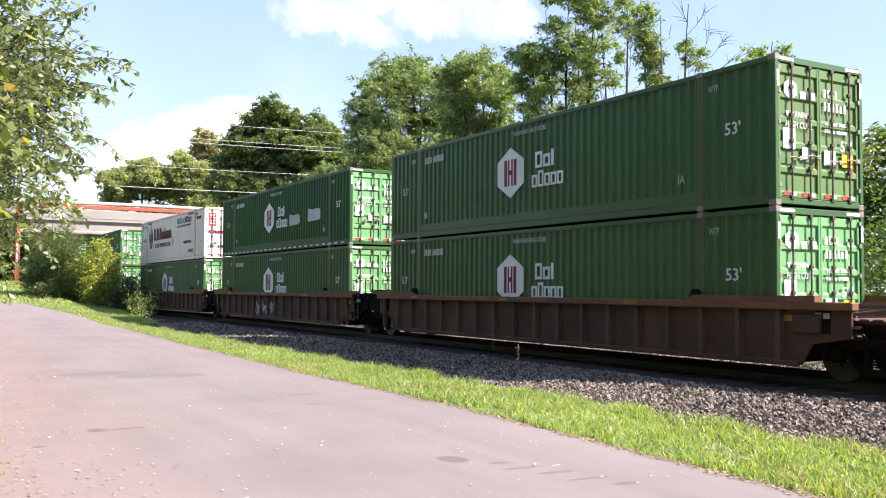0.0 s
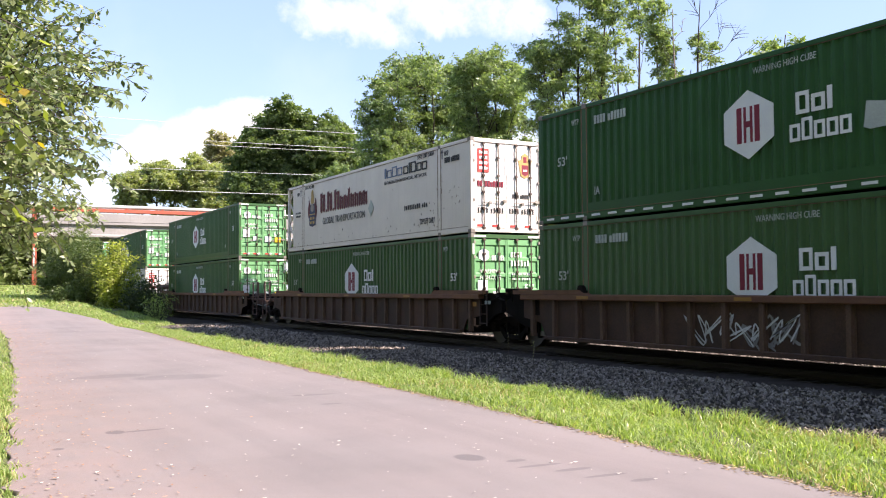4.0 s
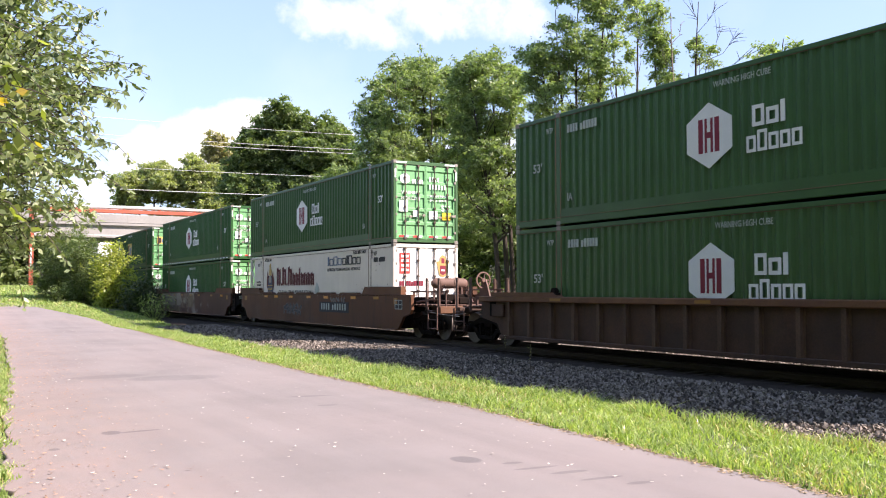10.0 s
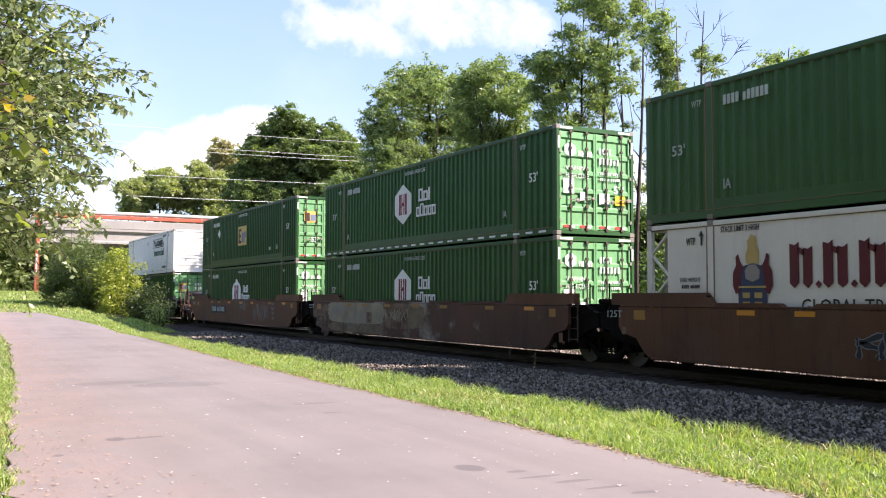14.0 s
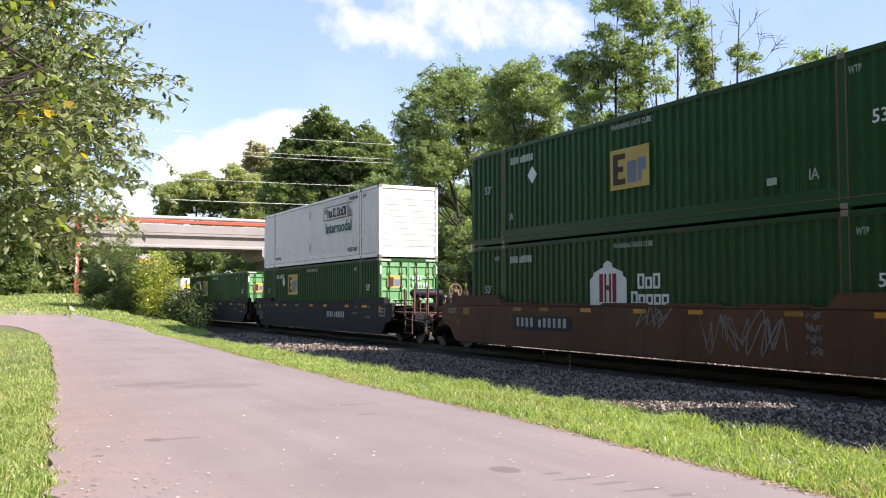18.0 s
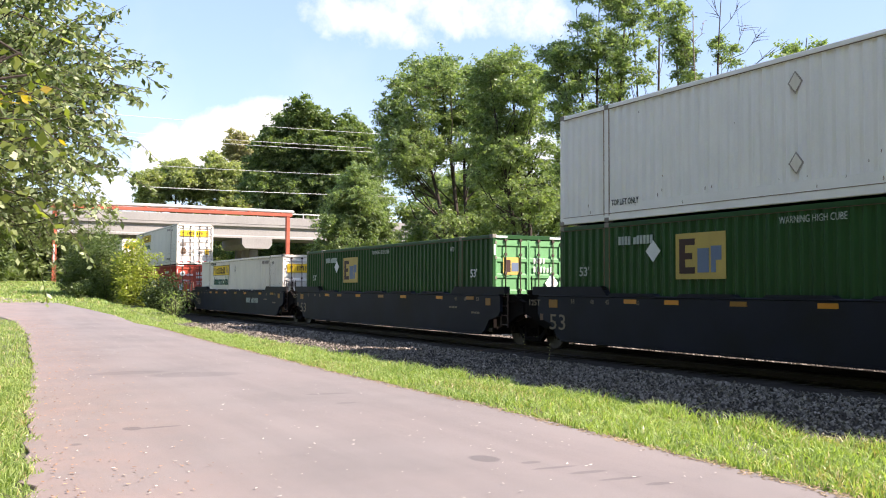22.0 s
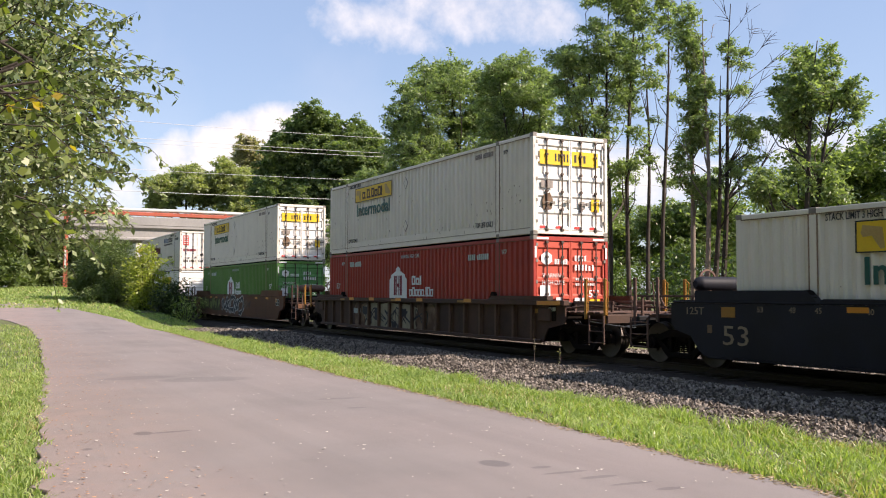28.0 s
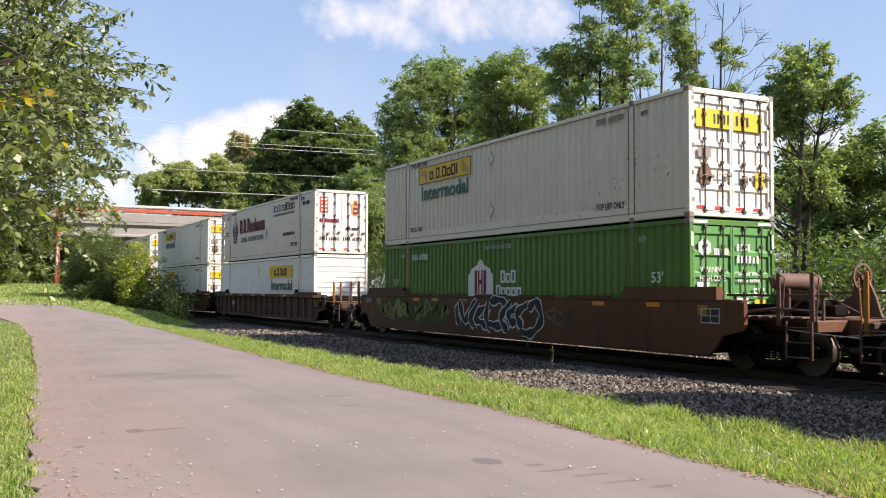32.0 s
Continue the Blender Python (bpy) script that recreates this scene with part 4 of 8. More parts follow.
        decal("arrow_mark", plate_mesh(((0.03, 0), (0.07, 0), (0.07, 0.2), (0.12, 0.2), (0.05, 0.32), (-0.02, 0.2), (0.03, 0.2)), M["black"]), c, -1.8, 2.42)
        decal("warning_lettering", text_mesh("WTP", 0.16, M["black"], 0.28, bold=0.012), c, -14.9, 2.4)
        decal("placard", plate_mesh(((0.25, 0), (0.5, 0.3), (0.25, 0.6), (0, 0.3)), M["decal_dim"]), c, -7.4, 1.0)


def end_writing(c, style, d1, d2):
    """Marks on the two door leaves, at the end that leads."""
    x = -0.026
    if style.startswith("hub"):
        part("logo_panel", plate_mesh(scaled(HEX, 0, 0, 0.36, 0.42), M["decal"]), d1, "white six-sided logo", pose(x, 0.16, 2.05, 0, 0, 90))
        part("logo_lettering", bars_mesh((3, 4), 0.15, M["decal"], 0.45, gap=0.4), d1, m=pose(x, 0.6, 2.1, 0, 0, 90))
        part("warning_lettering", text_mesh("WARNING", 0.12, M["decal"], 0.72), d1, m=pose(x, 0.2, 1.72, 0, 0, 90))
        part("warning_lettering", text_mesh("HIGH CUBE", 0.12, M["decal"], 0.75), d1, m=pose(x, 0.2, 1.52, 0, 0, 90))
        part("number_mark", bars_mesh((4,), 0.16, M["decal"], 0.45, gap=0.5), d2, m=pose(x, 0.1, 2.2, 0, 0, 90))
        part("number_mark", bars_mesh((6,), 0.17, M["decal"], 0.72, gap=0.5), d2, m=pose(x, 0.1, 1.93, 0, 0, 90))
        part("data_mark", bars_mesh((6, 5), 0.07, M["decal"], 0.75, gap=0.5), d2, m=pose(x, 0.14, 1.65, 0, 0, 90))
        part("data_mark", bars_mesh((5, 6), 0.07, M["decal"], 0.75, gap=0.5), d2, m=pose(x, 0.14, 1.5, 0, 0, 90))
        part("size_mark", text_mesh("53'", 0.22, M["decal"], 0.34, bold=0.012), d2, m=pose(x, 0.62, 1.16, 0, 0, 90))
        part("sticker", plate_mesh(rect(0, 0, 0.34, 0.4), M["decal"]), d1, m=pose(x, 0.12, 1.1, 0, 0, 90))
        part("sticker", plate_mesh(rect(0, 0, 0.22, 0.24), M["decal"]), d1, m=pose(x, 0.66, 0.92, 0, 0, 90))
        part("sticker", plate_mesh(rect(0, 0, 0.34, 0.26), M["yellow"]), d2, "yellow warning sticker", pose(x, 0.66, 0.85, 0, 0, 90))
        part("sticker", plate_mesh(rect(0, 0, 0.34, 0.3), M["decal"]), d2, m=pose(x, 0.12, 0.85, 0, 0, 90))
    elif style.startswith("emp"):
        p = part("logo_panel", plate_mesh(rect(0, 0, 0.62, 0.52), M["tan_panel"]), d1, "yellow logo panel", pose(x, 0.26, 1.7, 0, 0, 90))
        part("logo_bar", plate_mesh(rect(0.08, 0.08, 0.26, 0.44), M["umber"]), p, m=pose(0, -0.005, 0))
        part("logo_bar", plate_mesh(rect(0.3, 0.1, 0.54, 0.36), M["slate_decal"]), p, m=pose(0, -0.005, 0))
        part("number_mark", bars_mesh((4,), 0.16, M["decal"], 0.45, gap=0.5), d2, m=pose(x, 0.14, 2.05, 0, 0, 90))
        part("number_mark", bars_mesh((6,), 0.17, M["decal"], 0.72, gap=0.5), d2, m=pose(x, 0.14, 1.78, 0, 0, 90))
        part("placard", plate_mesh(((0.25, 0), (0.5, 0.3), (0.25, 0.6), (0, 0.3)), M["decal"]), d2, "white diamond placard", pose(x, 0.58, 1.15, 0, 0, 90))
        part("size_mark", text_mesh("53'", 0.22, M["decal"], 0.34, bold=0.012), d1, m=pose(x, 0.6, 0.85, 0, 0, 90))
        part("sticker", plate_mesh(rect(0, 0, 0.3, 0.24), M["yellow"]), d2, "yellow warning sticker", pose(x, 0.2, 0.85, 0, 0, 90))
    elif style == "jbh":
        part("logo_panel", plate_mesh(rect(0, 0, 1.02, 0.42), M["yellow"]), d1, "yellow logo panel", pose(x, 0.12, 2.02, 0, 0, 90))
        part("logo_panel", plate_mesh(rect(0, 0, 0.92, 0.42), M["yellow"]), d2, "yellow logo panel", pose(x, 0.04, 2.02, 0, 0, 90))
        part("logo_lettering", bars_mesh((2, 2), 0.22, M["black"], 0.52, gap=0.55), d1, m=pose(x + 0.005, 0.6, 2.12, 0, 0, 90))
        part("logo_lettering", bars_mesh((3,), 0.22, M["black"], 0.48, gap=0.55), d2, m=pose(x + 0.005, 0.08, 2.12, 0, 0, 90))
        part("sticker", plate_mesh(rect(0, 0, 0.28, 0.36), M["yellow"]), d2, "yellow warning sticker", pose(x, 0.72, 0.72, 0, 0, 90))
        part("sticker", plate_mesh(rect(0, 0, 0.18, 0.22), M["grey_decal"]), d2, m=pose(x, 0.3, 0.78, 0, 0, 90))
        part("data_mark", bars_mesh((4,), 0.2, M["grey_decal"], 0.4, gap=0.1), d1, m=pose(x, 0.16, 1.35, 0, 0, 90))
        part("stain", plate_mesh(scaled(((0.1, 0), (0.9, 0.05), (1, 0.6), (0.7, 1), (0.2, 0.9), (0, 0.5)), 0, 0, 0.36, 0.5), M["graffiti_tan"]), d1, m=pose(x, 0.2, 0.72, 0, 0, 90))
    elif style == "cre":
        st = part("sticker", plate_mesh(rect(0, 0, 0.4, 0.72), M["red_decal"]), d1, "red recruiting sticker", pose(x, 0.14, 1.85, 0, 0, 90))
        for k in range(4):
            part("sticker_line", bars_mesh((5,), 0.09, M["decal"], 0.3, gap=0.25, seed=k), st, m=pose(0.05, -0.005, 0.08 + 0.16 * k))
        cr = part("logo_panel", plate_mesh(scaled(((0.2, 0.1), (0.5, 0.0), (0.8, 0.1), (0.9, 0.45), (1, 0.7), (0.75, 0.72), (0.72, 0.9), (0.5, 1), (0.28, 0.9), (0.25, 0.72), (0, 0.7), (0.1, 0.45)), 0, 0, 0.52, 0.8), M["gold"]), d2, "gold and maroon crest", pose(x, 0.42, 1.72, 0, 0, 90))
        part("logo_bar", plate_mesh(((0.14, 0.14), (0.26, 0.08), (0.38, 0.14), (0.38, 0.42), (0.14, 0.42)), M["maroon"]), cr, m=pose(0, -0.005, 0))
        part("logo_bar", plate_mesh(rect(0.2, 0.5, 0.32, 0.68), M["maroon"]), cr, m=pose(0, -0.005, 0))
        part("logo_bar", plate_mesh(rect(0.19, 0.22, 0.33, 0.28), M["decal"]), cr, m=pose(0, -0.009, 0))
        part("logo_lettering", bars_mesh((4, 5), 0.16, M["black"], 0.95, gap=0.5), d2, m=pose(x, 0.06, 0.62, 0, 0, 90))
        part("logo_lettering", bars_mesh((4, 5), 0.16, M["black"], 0.95, gap=0.5), d1, m=pose(x, 0.12, 0.62, 0, 0, 90))
        part("logo_lettering", bars_mesh((2, 7), 0.17, M["maroon"], 0.95), d1, m=pose(x, 0.12, 1.42, 0, 0, 90))
        part("data_mark", bars_mesh((4, 5), 0.12, M["black"], 0.6), d2, m=pose(x, 0.2, 1.1, 0, 0, 90))


KINDS = {
    # paint, side, name of the writing, what leads
    "hub": ("green", "deep", "hub", "doors"),
    "hub_old": ("green_old", "deep", "hub", "doors"),
    "hub_smeared": ("green_old", "deep", "hub", "doors"),
    "hub_bright": ("green_bright", "deep", "hub_new", "doors"),
    "hub_rusty": ("green", "deep", "hub", "doors"),
    "hub_red": ("red", "deep", "hub_house", "doors"),
    "hub_new": ("green_emp", "deep", "hub_new", "doors"),
    "emp": ("green_emp", "deep", "emp", "doors"),
    "emp_mid": ("green_emp", "deep", "emp_mid", "doors"),
    "jbh": ("white", "fine", "jbh", "doors"),
    "jbh_new": ("white_clean", "fine", "jbh_new", "wall"),
    "jbh_yellow": ("white_clean", "fine", "jbh_yellow", "wall"),
    "cre": ("white_smooth", "flat", "cre", "doors"),
}
LABELS = {
    "hub": "dark green corrugated shipping container with white hexagon logo",
    "hub_old": "faded green corrugated shipping container with white hexagon logo",
    "hub_smeared": "faded green corrugated container with smeared white paint patches",
    "hub_bright": "bright green corrugated shipping container with white logo",
    "hub_rusty": "dark green corrugated shipping container with rust-stained doors",
    "hub_red": "red corrugated shipping container with white house-shaped logo",
    "emp": "deep green corrugated shipping container with square yellow logo",
    "hub_new": "dark green corrugated shipping container with white house-shaped logo",
    "emp_mid": "deep green corrugated shipping container with yellow logo amidships",
    "jbh_yellow": "white ribbed-end shipping container with yellow logo panel",
    "jbh": "white corrugated shipping container with yellow logo panel",
    "jbh_new": "white ribbed-end shipping container with outlined black logo",
    "cre": "grimy white smooth-sided refrigerated container with maroon lettering",
}


def seam_mesh():
    b = Build()
    for x in (FRONT - 0.1, FRONT + 0.1, BACK - 0.1, BACK + 0.1):
        b.box(x - 0.012, x + 0.012, -0.001, 0.012, 0.16, HIGH - 0.12)
    b.box(-LONG + 0.15, -0.15, -0.001, 0.01, HIGH - 0.128, HIGH - 0.116)
    b.box(-LONG + 0.15, -0.15, -0.001, 0.01, 0.2, 0.212)
    return b.mesh("post_seam", M["scuff"])


def scuff_mesh(seed):
    """Small rust runs and scrapes, thickest near the leading post and along the bottom."""
    rnd = random.Random(300 + seed)
    b = Build()
    for k in range(70):
        if k < 36:
            x, z = rnd.gauss(-1.9, 0.8), rnd.uniform(0.25, 1.5)
        elif k < 56:
            x, z = rnd.uniform(-15.8, -0.5), rnd.uniform(0.2, 0.5)
        else:
            x, z = rnd.uniform(-15.8, -0.5), rnd.uniform(0.4, 2.6)
        x = min(-0.2, max(-15.9, x))
        w, h = rnd.uniform(0.006, 0.02), rnd.uniform(0.02, 0.09)
        b.prism([(x, z), (x + w, z + 0.2 * h), (x + 0.8 * w, z + h), (x + 0.2 * w, z + 0.9 * h)], "y", -0.004, 0.004)
    return b.mesh("scuff_mark", M["scuff"])


def container(kind, where):
    paint, side, words, lead = KINDS[kind]
    label = LABELS[kind] + (" stacked on another" if where == "top" else " in well car")
    c = thing("shipping_container", Matrix(), label, "container", "containers on the train")
    part("container_frame", cached(("frame", paint), lambda: frame_mesh(paint)), c)
    part("side_panel", cached(("side", paint, side), lambda: side_meshes(paint, side).mesh("side_panel", M[paint])), c)
    part("side_panel", cached(("far side", paint, side), lambda: side_meshes(paint, side).mirror_y(WIDE).mesh("side_panel", M[paint])), c)
    if side != "flat":
        plate = cached(("plate", paint), lambda: Build().prism(((BACK + 0.09, 0.2), (FRONT - 0.09, 0.2), (FRONT - 0.09, 0.42), (BACK + 0.09, 0.42)), "y", 0.006, 0.03).mesh("lower_plate", M[paint]))
        part("lower_plate", plate, c)
    part("roof", cached(("roof", paint), lambda: roof_mesh(paint)), c)
    if side == "flat":
        def truss():
            b = Build()
            for y in (0.02, WIDE - 0.08):
                for k in range(5):
                    za, zb = 0.2 + k * 0.51, 0.2 + (k + 1) * 0.51
                    xa, xb = (-LONG + 0.13, -LONG + 0.70) if k % 2 == 0 else (-LONG + 0.70, -LONG + 0.13)
                    b.prism([(xa - 0.03, za), (xa + 0.03, za), (xb + 0.03, zb), (xb - 0.03, zb)], "y", y, y + 0.06)
                b.box(-LONG + 0.66, -LONG + 0.74, y + 0.003, y + 0.057, 0.18, HIGH - 0.1)
            return b.mesh("end_truss", M[paint])
        part("end_truss", cached(("truss", paint), truss), c, "open white steel truss at the container's end")
    part("end_wall", cached(("rear wall", paint, side), lambda: Build().box(-LONG + 0.05 + (0.68 if side == "flat" else 0), -LONG + 0.10 + (0.68 if side == "flat" else 0), 0.1, WIDE - 0.1, 0.14, HIGH - 0.13).mesh("end_wall", M[paint])), c)
    part("floor", cached("floor", lambda: Build().box(-LONG + 0.12, -0.12, 0.12, WIDE - 0.12, 0.06, 0.14).mesh("floor", M["dark_iron"])), c)
    cast = cached("casting", casting_mesh)
    for x in (-0.085, FRONT, BACK, -LONG + 0.085):
        for z in (-0.004, HIGH - 0.116):
            part("corner_casting", cast, c, m=pose(x, -0.004, z))
            part("corner_casting", cast, c, m=pose(x, WIDE - 0.156, z))
    if lead == "doors":
        # leading doors get the copies lightened for sunlight
        door_paint = {"hub_rusty": "green_rusty", "jbh": "white_door", "cre": "white_door", "hub_bright": "lime_sunlit", "hub_red": "red_sunlit"}.get(kind, "green_sunlit")
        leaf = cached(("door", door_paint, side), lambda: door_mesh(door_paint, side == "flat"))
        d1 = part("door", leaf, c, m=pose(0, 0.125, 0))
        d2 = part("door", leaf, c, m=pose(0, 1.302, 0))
        rod, handle = cached("rod", rod_mesh), cached("handle", handle_mesh)
        for d in (d1, d2):
            for y in (0.34, 0.86):
                part("lock_rod", rod, d, m=pose(0, y, 0))
                part("door_handle", handle, d, m=pose(0, y - 0.1, 0.92 if y < 0.5 else 0.98))
        part("hinge", cached("hinge", hinge_mesh), d1, m=pose(0, -0.035, 0), kind="stuff")
        part("hinge", cached("hinge", hinge_mesh), d2, m=pose(0, 1.13, 0), kind="stuff")
        for d in (d1, d2):
            for y in (0.12, 0.66):
                part("reflector", plate_mesh(rect(0, 0, 0.18, 0.07), M["red_decal"]), d, m=pose(-0.026, y, 0.2, 0, 0, 90))
                part("reflector", plate_mesh(rect(0, 0, 0.18, 0.07), M["decal"]), d, m=pose(-0.026, y + 0.18, 0.2, 0, 0, 90))
        for y in (0.12, 2.05):
            end_decal("header_mark", plate_mesh(rect(0, 0, 0.4, 0.06), M["decal"]), c, y, HIGH - 0.1, x=0.002)
        end_decal("header_mark", plate_mesh(rect(0, 0, 0.06, 0.32), M["decal"]), c, 0.05, HIGH - 0.62, x=0.004)
        end_decal("header_mark", plate_mesh(rect(0, 0, 0.06, 0.32), M["decal"]), c, WIDE - 0.1, HIGH - 0.62, x=0.004)
        end_writing(c, words, d1, d2)
    else:
        part("end_wall", cached(("lead wall", paint), lambda: wall_end_mesh(paint)), c, "white end wall with pressed ribs")
    side_writing(c, words, lead, kind == "hub_smeared")
    seam = cached(("seam", side), lambda: seam_mesh())
    part("post_seam", seam, c, "dark rusty seams beside the posts", kind="stuff")
    if kind.startswith(("jbh", "cre")):
        k = sum(map(ord, kind + where)) % 3
        part("scuff_mark", cached(("scuff", k), lambda: scuff_mesh(k)), c, "scattered rusty scuffs", kind="stuff")
    if kind in ("hub_old", "hub_smeared"):
        for i in range(25):
            decal("edge_mark", plate_mesh(rect(0, 0, 0.32, 0.055), M["decal"]), c, -LONG + 0.35 + i * 0.625, 0.09)
    return c


# ---- well cars ----
def truck(parent, x):
    """A two-axle bogie under the car; returns its wheelsets."""
    t = part("truck", cached("bolster", bolster_mesh), parent, "greasy dark cast steel bogie", pose(x, WIDE / 2, 0))
    for s in (-1, 1):
        part("side_frame", cached("side frame", side_frame_mesh), t, m=pose(0, 0.98 * s - 0.06, 0))
        for k in (-1, 1):
            part("bearing", cached("bearing", lambda: Build().disc((0, 0, 0), "y", 0.13, -0.1, 0.1, 16).disc((0, 0, 0), "y", 0.07, -0.14, 0.14, 12).mesh("bearing", M["dark_iron"], True)), t, m=pose(0.89 * k, 1.02 * s, 0.46))
        for k in (-0.16, 0.0, 0.16):
            part("spring", cached("spring", spring_mesh), t, m=pose(k, 0.98 * s, 0.28))
    sets = []
    for k in (-1, 1):
        w = part("wheelset", cached("wheelset", wheelset_mesh), t, "worn bright steel wheels on an axle", pose(0.89 * k, 0, 0.46))
        sets.append(w)
    return t, sets


def bolster_mesh():
    b = Build()
    b.box(-0.2, 0.2, -1.0, 1.0, 0.5, 0.72, 0.03)
    b.disc((0, 0, 0.72), "z", 0.36, 0, 0.12, 20)
    for k in (-1, 1):
        b.box(k * 0.5 - 0.05, k * 0.5 + 0.05, -0.95, 0.95, 0.42, 0.54, 0.015)
    return b.mesh("truck", M["dark_iron"])


def side_frame_mesh():
    b = Build()
    up = [(-1.15, 0.36), (-1.15, 0.56), (-0.98, 0.66), (-0.7, 0.66), (-0.35, 0.78), (0.35, 0.78), (0.7, 0.66), (0.98, 0.66), (1.15, 0.56), (1.15, 0.36), (1.02, 0.36), (0.98, 0.52), (0.8, 0.52), (0.72, 0.5),
          (0.36, 0.62), (0.28, 0.62), (-0.28, 0.62), (-0.36, 0.62), (-0.72, 0.5), (-0.8, 0.52), (-0.98, 0.52), (-1.02, 0.36)]
    b.prism(up, "y", 0.0, 0.12)
    b.prism([(-0.82, 0.52), (-0.68, 0.54), (-0.3, 0.26), (-0.3, 0.16), (-0.42, 0.16)], "y", 0.0, 0.12)
    b.prism([(0.82, 0.52), (0.42, 0.16), (0.3, 0.16), (0.3, 0.26), (0.68, 0.54)], "y", 0.0, 0.12)
    b.box(-0.4, 0.4, -0.02, 0.14, 0.14, 0.27, 0.02)
    b.box(-0.36, -0.27, -0.01, 0.13, 0.25, 0.64, 0.01)
    b.box(0.27, 0.36, -0.01, 0.13, 0.25, 0.64, 0.01)
    return b.mesh("side_frame", M["dark_iron"])


def spring_mesh():
    pts = [(0.065 * math.cos(k * 0.8), 0.065 * math.sin(k * 0.8), k * 0.0058) for k in range(44)]
    return Build().tube(pts, 0.014, 5).mesh("spring", M["dark_iron"], True)


def wheelset_mesh():
    b = Build().tube([(0, -1.08, 0), (0, 1.08, 0)], 0.08, 12)
    for s in (-1, 1):
        prof = ((0.06, 0.12), (0.10, 0.14), (0.12, 0.36), (0.14, 0.44), (0.14, 0.46), (0.02, 0.462), (0.0, 0.495), (-0.03, 0.495), (-0.03, 0.43), (0.02, 0.36), (0.0, 0.14), (-0.06, 0.12))
        n = 28
        verts, faces = [], []
        for y, r in prof:
            verts += [(r * math.cos(2 * math.pi * k / n), s * (0.735 + y), r * math.sin(2 * math.pi * k / n)) for k in range(n)]
        m = len(prof)
        for i in range(m):
            for k in range(n):
                faces.append((i * n + k, i * n + (k + 1) % n, ((i + 1) % m) * n + (k + 1) % n, ((i + 1) % m) * n + k))
        b.add(verts, faces)
        for k in range(3):
            a = 2 * math.pi * k / 3
            b.box(0.2 * math.cos(a) - 0.03, 0.2 * math.cos(a) + 0.03, s * 0.82, s * 0.87, 0.2 * math.sin(a) - 0.03, 0.2 * math.sin(a) + 0.03)
    return b.mesh("wheelset", M["wheel"], True)


SIDE = -0.20          # outer face of the car's sides, measured from the container's near face
PAINT = {"ribbed": ("rust_rib", "chord"), "smooth": ("rust_car", "rust_car"), "slate": ("slate", "slate"), "patchy": ("rust_patchy", "rust_car"), "ribbed_old": ("rust_rib", "rust_rib")}


def ends_of(lead, tail):
    return (1.75 if lead == "coupled" else 0.75), (-LONG - 1.75 if tail == "coupled" else -LONG - 0.75)


def ribbed_side(lead, tail, paint):
    x1, x0 = ends_of(lead, tail)
    b = Build()
    b.prism([(x0 + 1.15, 0.27), (x1 - 1.15, 0.27), (x1 - 0.9, 0.66), (x1 - 0.1, 0.80), (x1 - 0.1, 1.27), (x0 + 0.1, 1.27), (x0 + 0.1, 0.80), (x0 + 0.9, 0.66)], "y", SIDE + 0.12, SIDE + 0.16)
    return b.mesh("side_web", M[paint])


def bottom_chord_mesh(lead, tail, paint):
    x1, x0 = ends_of(lead, tail)
    return Build().box(x0 + 1.15, x1 - 1.15, SIDE + 0.01, SIDE + 0.11, 0.25, 0.35, 0.015).mesh("bottom_chord", M[paint])


def rib_mesh(paint):
    b = Build()
    b.prism([(-0.05, 0.32), (0.05, 0.32), (0.05, 1.28), (-0.05, 1.28)], "y", SIDE + 0.02, SIDE + 0.125)
    b.box(-0.09, 0.09, SIDE + 0.105, SIDE + 0.125, 0.32, 1.28)
    return b.mesh("rib", M[paint])


def chord_mesh(lead, tail, paint):
    x1, x0 = ends_of(lead, tail)
    b = Build()
    b.box(x0 + 0.1, x1, SIDE - 0.01, SIDE + 0.2, 1.27, 1.42, 0.02)
    return b.mesh("top_chord", M[paint])


def smooth_side(lead, tail, paint):
    x1, x0 = ends_of(lead, tail)
    b = Build()
    b.prism([(x0 + 1.0, 0.30), (x1 - 1.0, 0.30), (x1 - 0.85, 0.4), (x1 - 0.6, 0.70), (x1 - 0.1, 0.82), (x1, 0.95), (x1, 1.40), (x0, 1.40), (x0, 0.95), (x0 + 0.1, 0.82), (x0 + 0.6, 0.70), (x0 + 0.85, 0.4)], "y", SIDE, SIDE + 0.1)
    return b.mesh("side_plate", M[paint])


def flange_mesh(lead, tail, paint, top):
    x1, x0 = ends_of(lead, tail)
    b = Build()
    if top:
        b.box(x0 + 0.05, x1 - 0.05, SIDE - 0.012, SIDE + 0.19, 1.402, 1.45, 0.015)
    else:
        b.box(x0 + 1.05, x1 - 1.05, SIDE + 0.0, SIDE + 0.3, 0.25, 0.298, 0.012)
    return b.mesh("flange", M[paint])


def raised_end(paint, sign):
    """The raised guide at the end of a side; local x grows towards the end."""
    b = Build()
    h = {"chord": 0.11, "rust_rib": 0.11, "slate": 0.22}.get(paint, 0.27)
    b.prism([(-0.25 * sign, 0.0), (2.95 * sign, 0.0), (2.95 * sign, h), (0.0, h)], "y", SIDE - 0.005, SIDE + 0.18)
    return b.mesh("end_guide", M[paint])


def knob_mesh():
    b = Build().box(-0.16, 0.16, SIDE, SIDE + 0.15, 0.0, 0.1, 0.02)
    b.disc((0, SIDE + 0.07, 0.13), "y", 0.1, -0.06, 0.06, 14)
    return b.mesh("guide_block", M["dark_iron"])


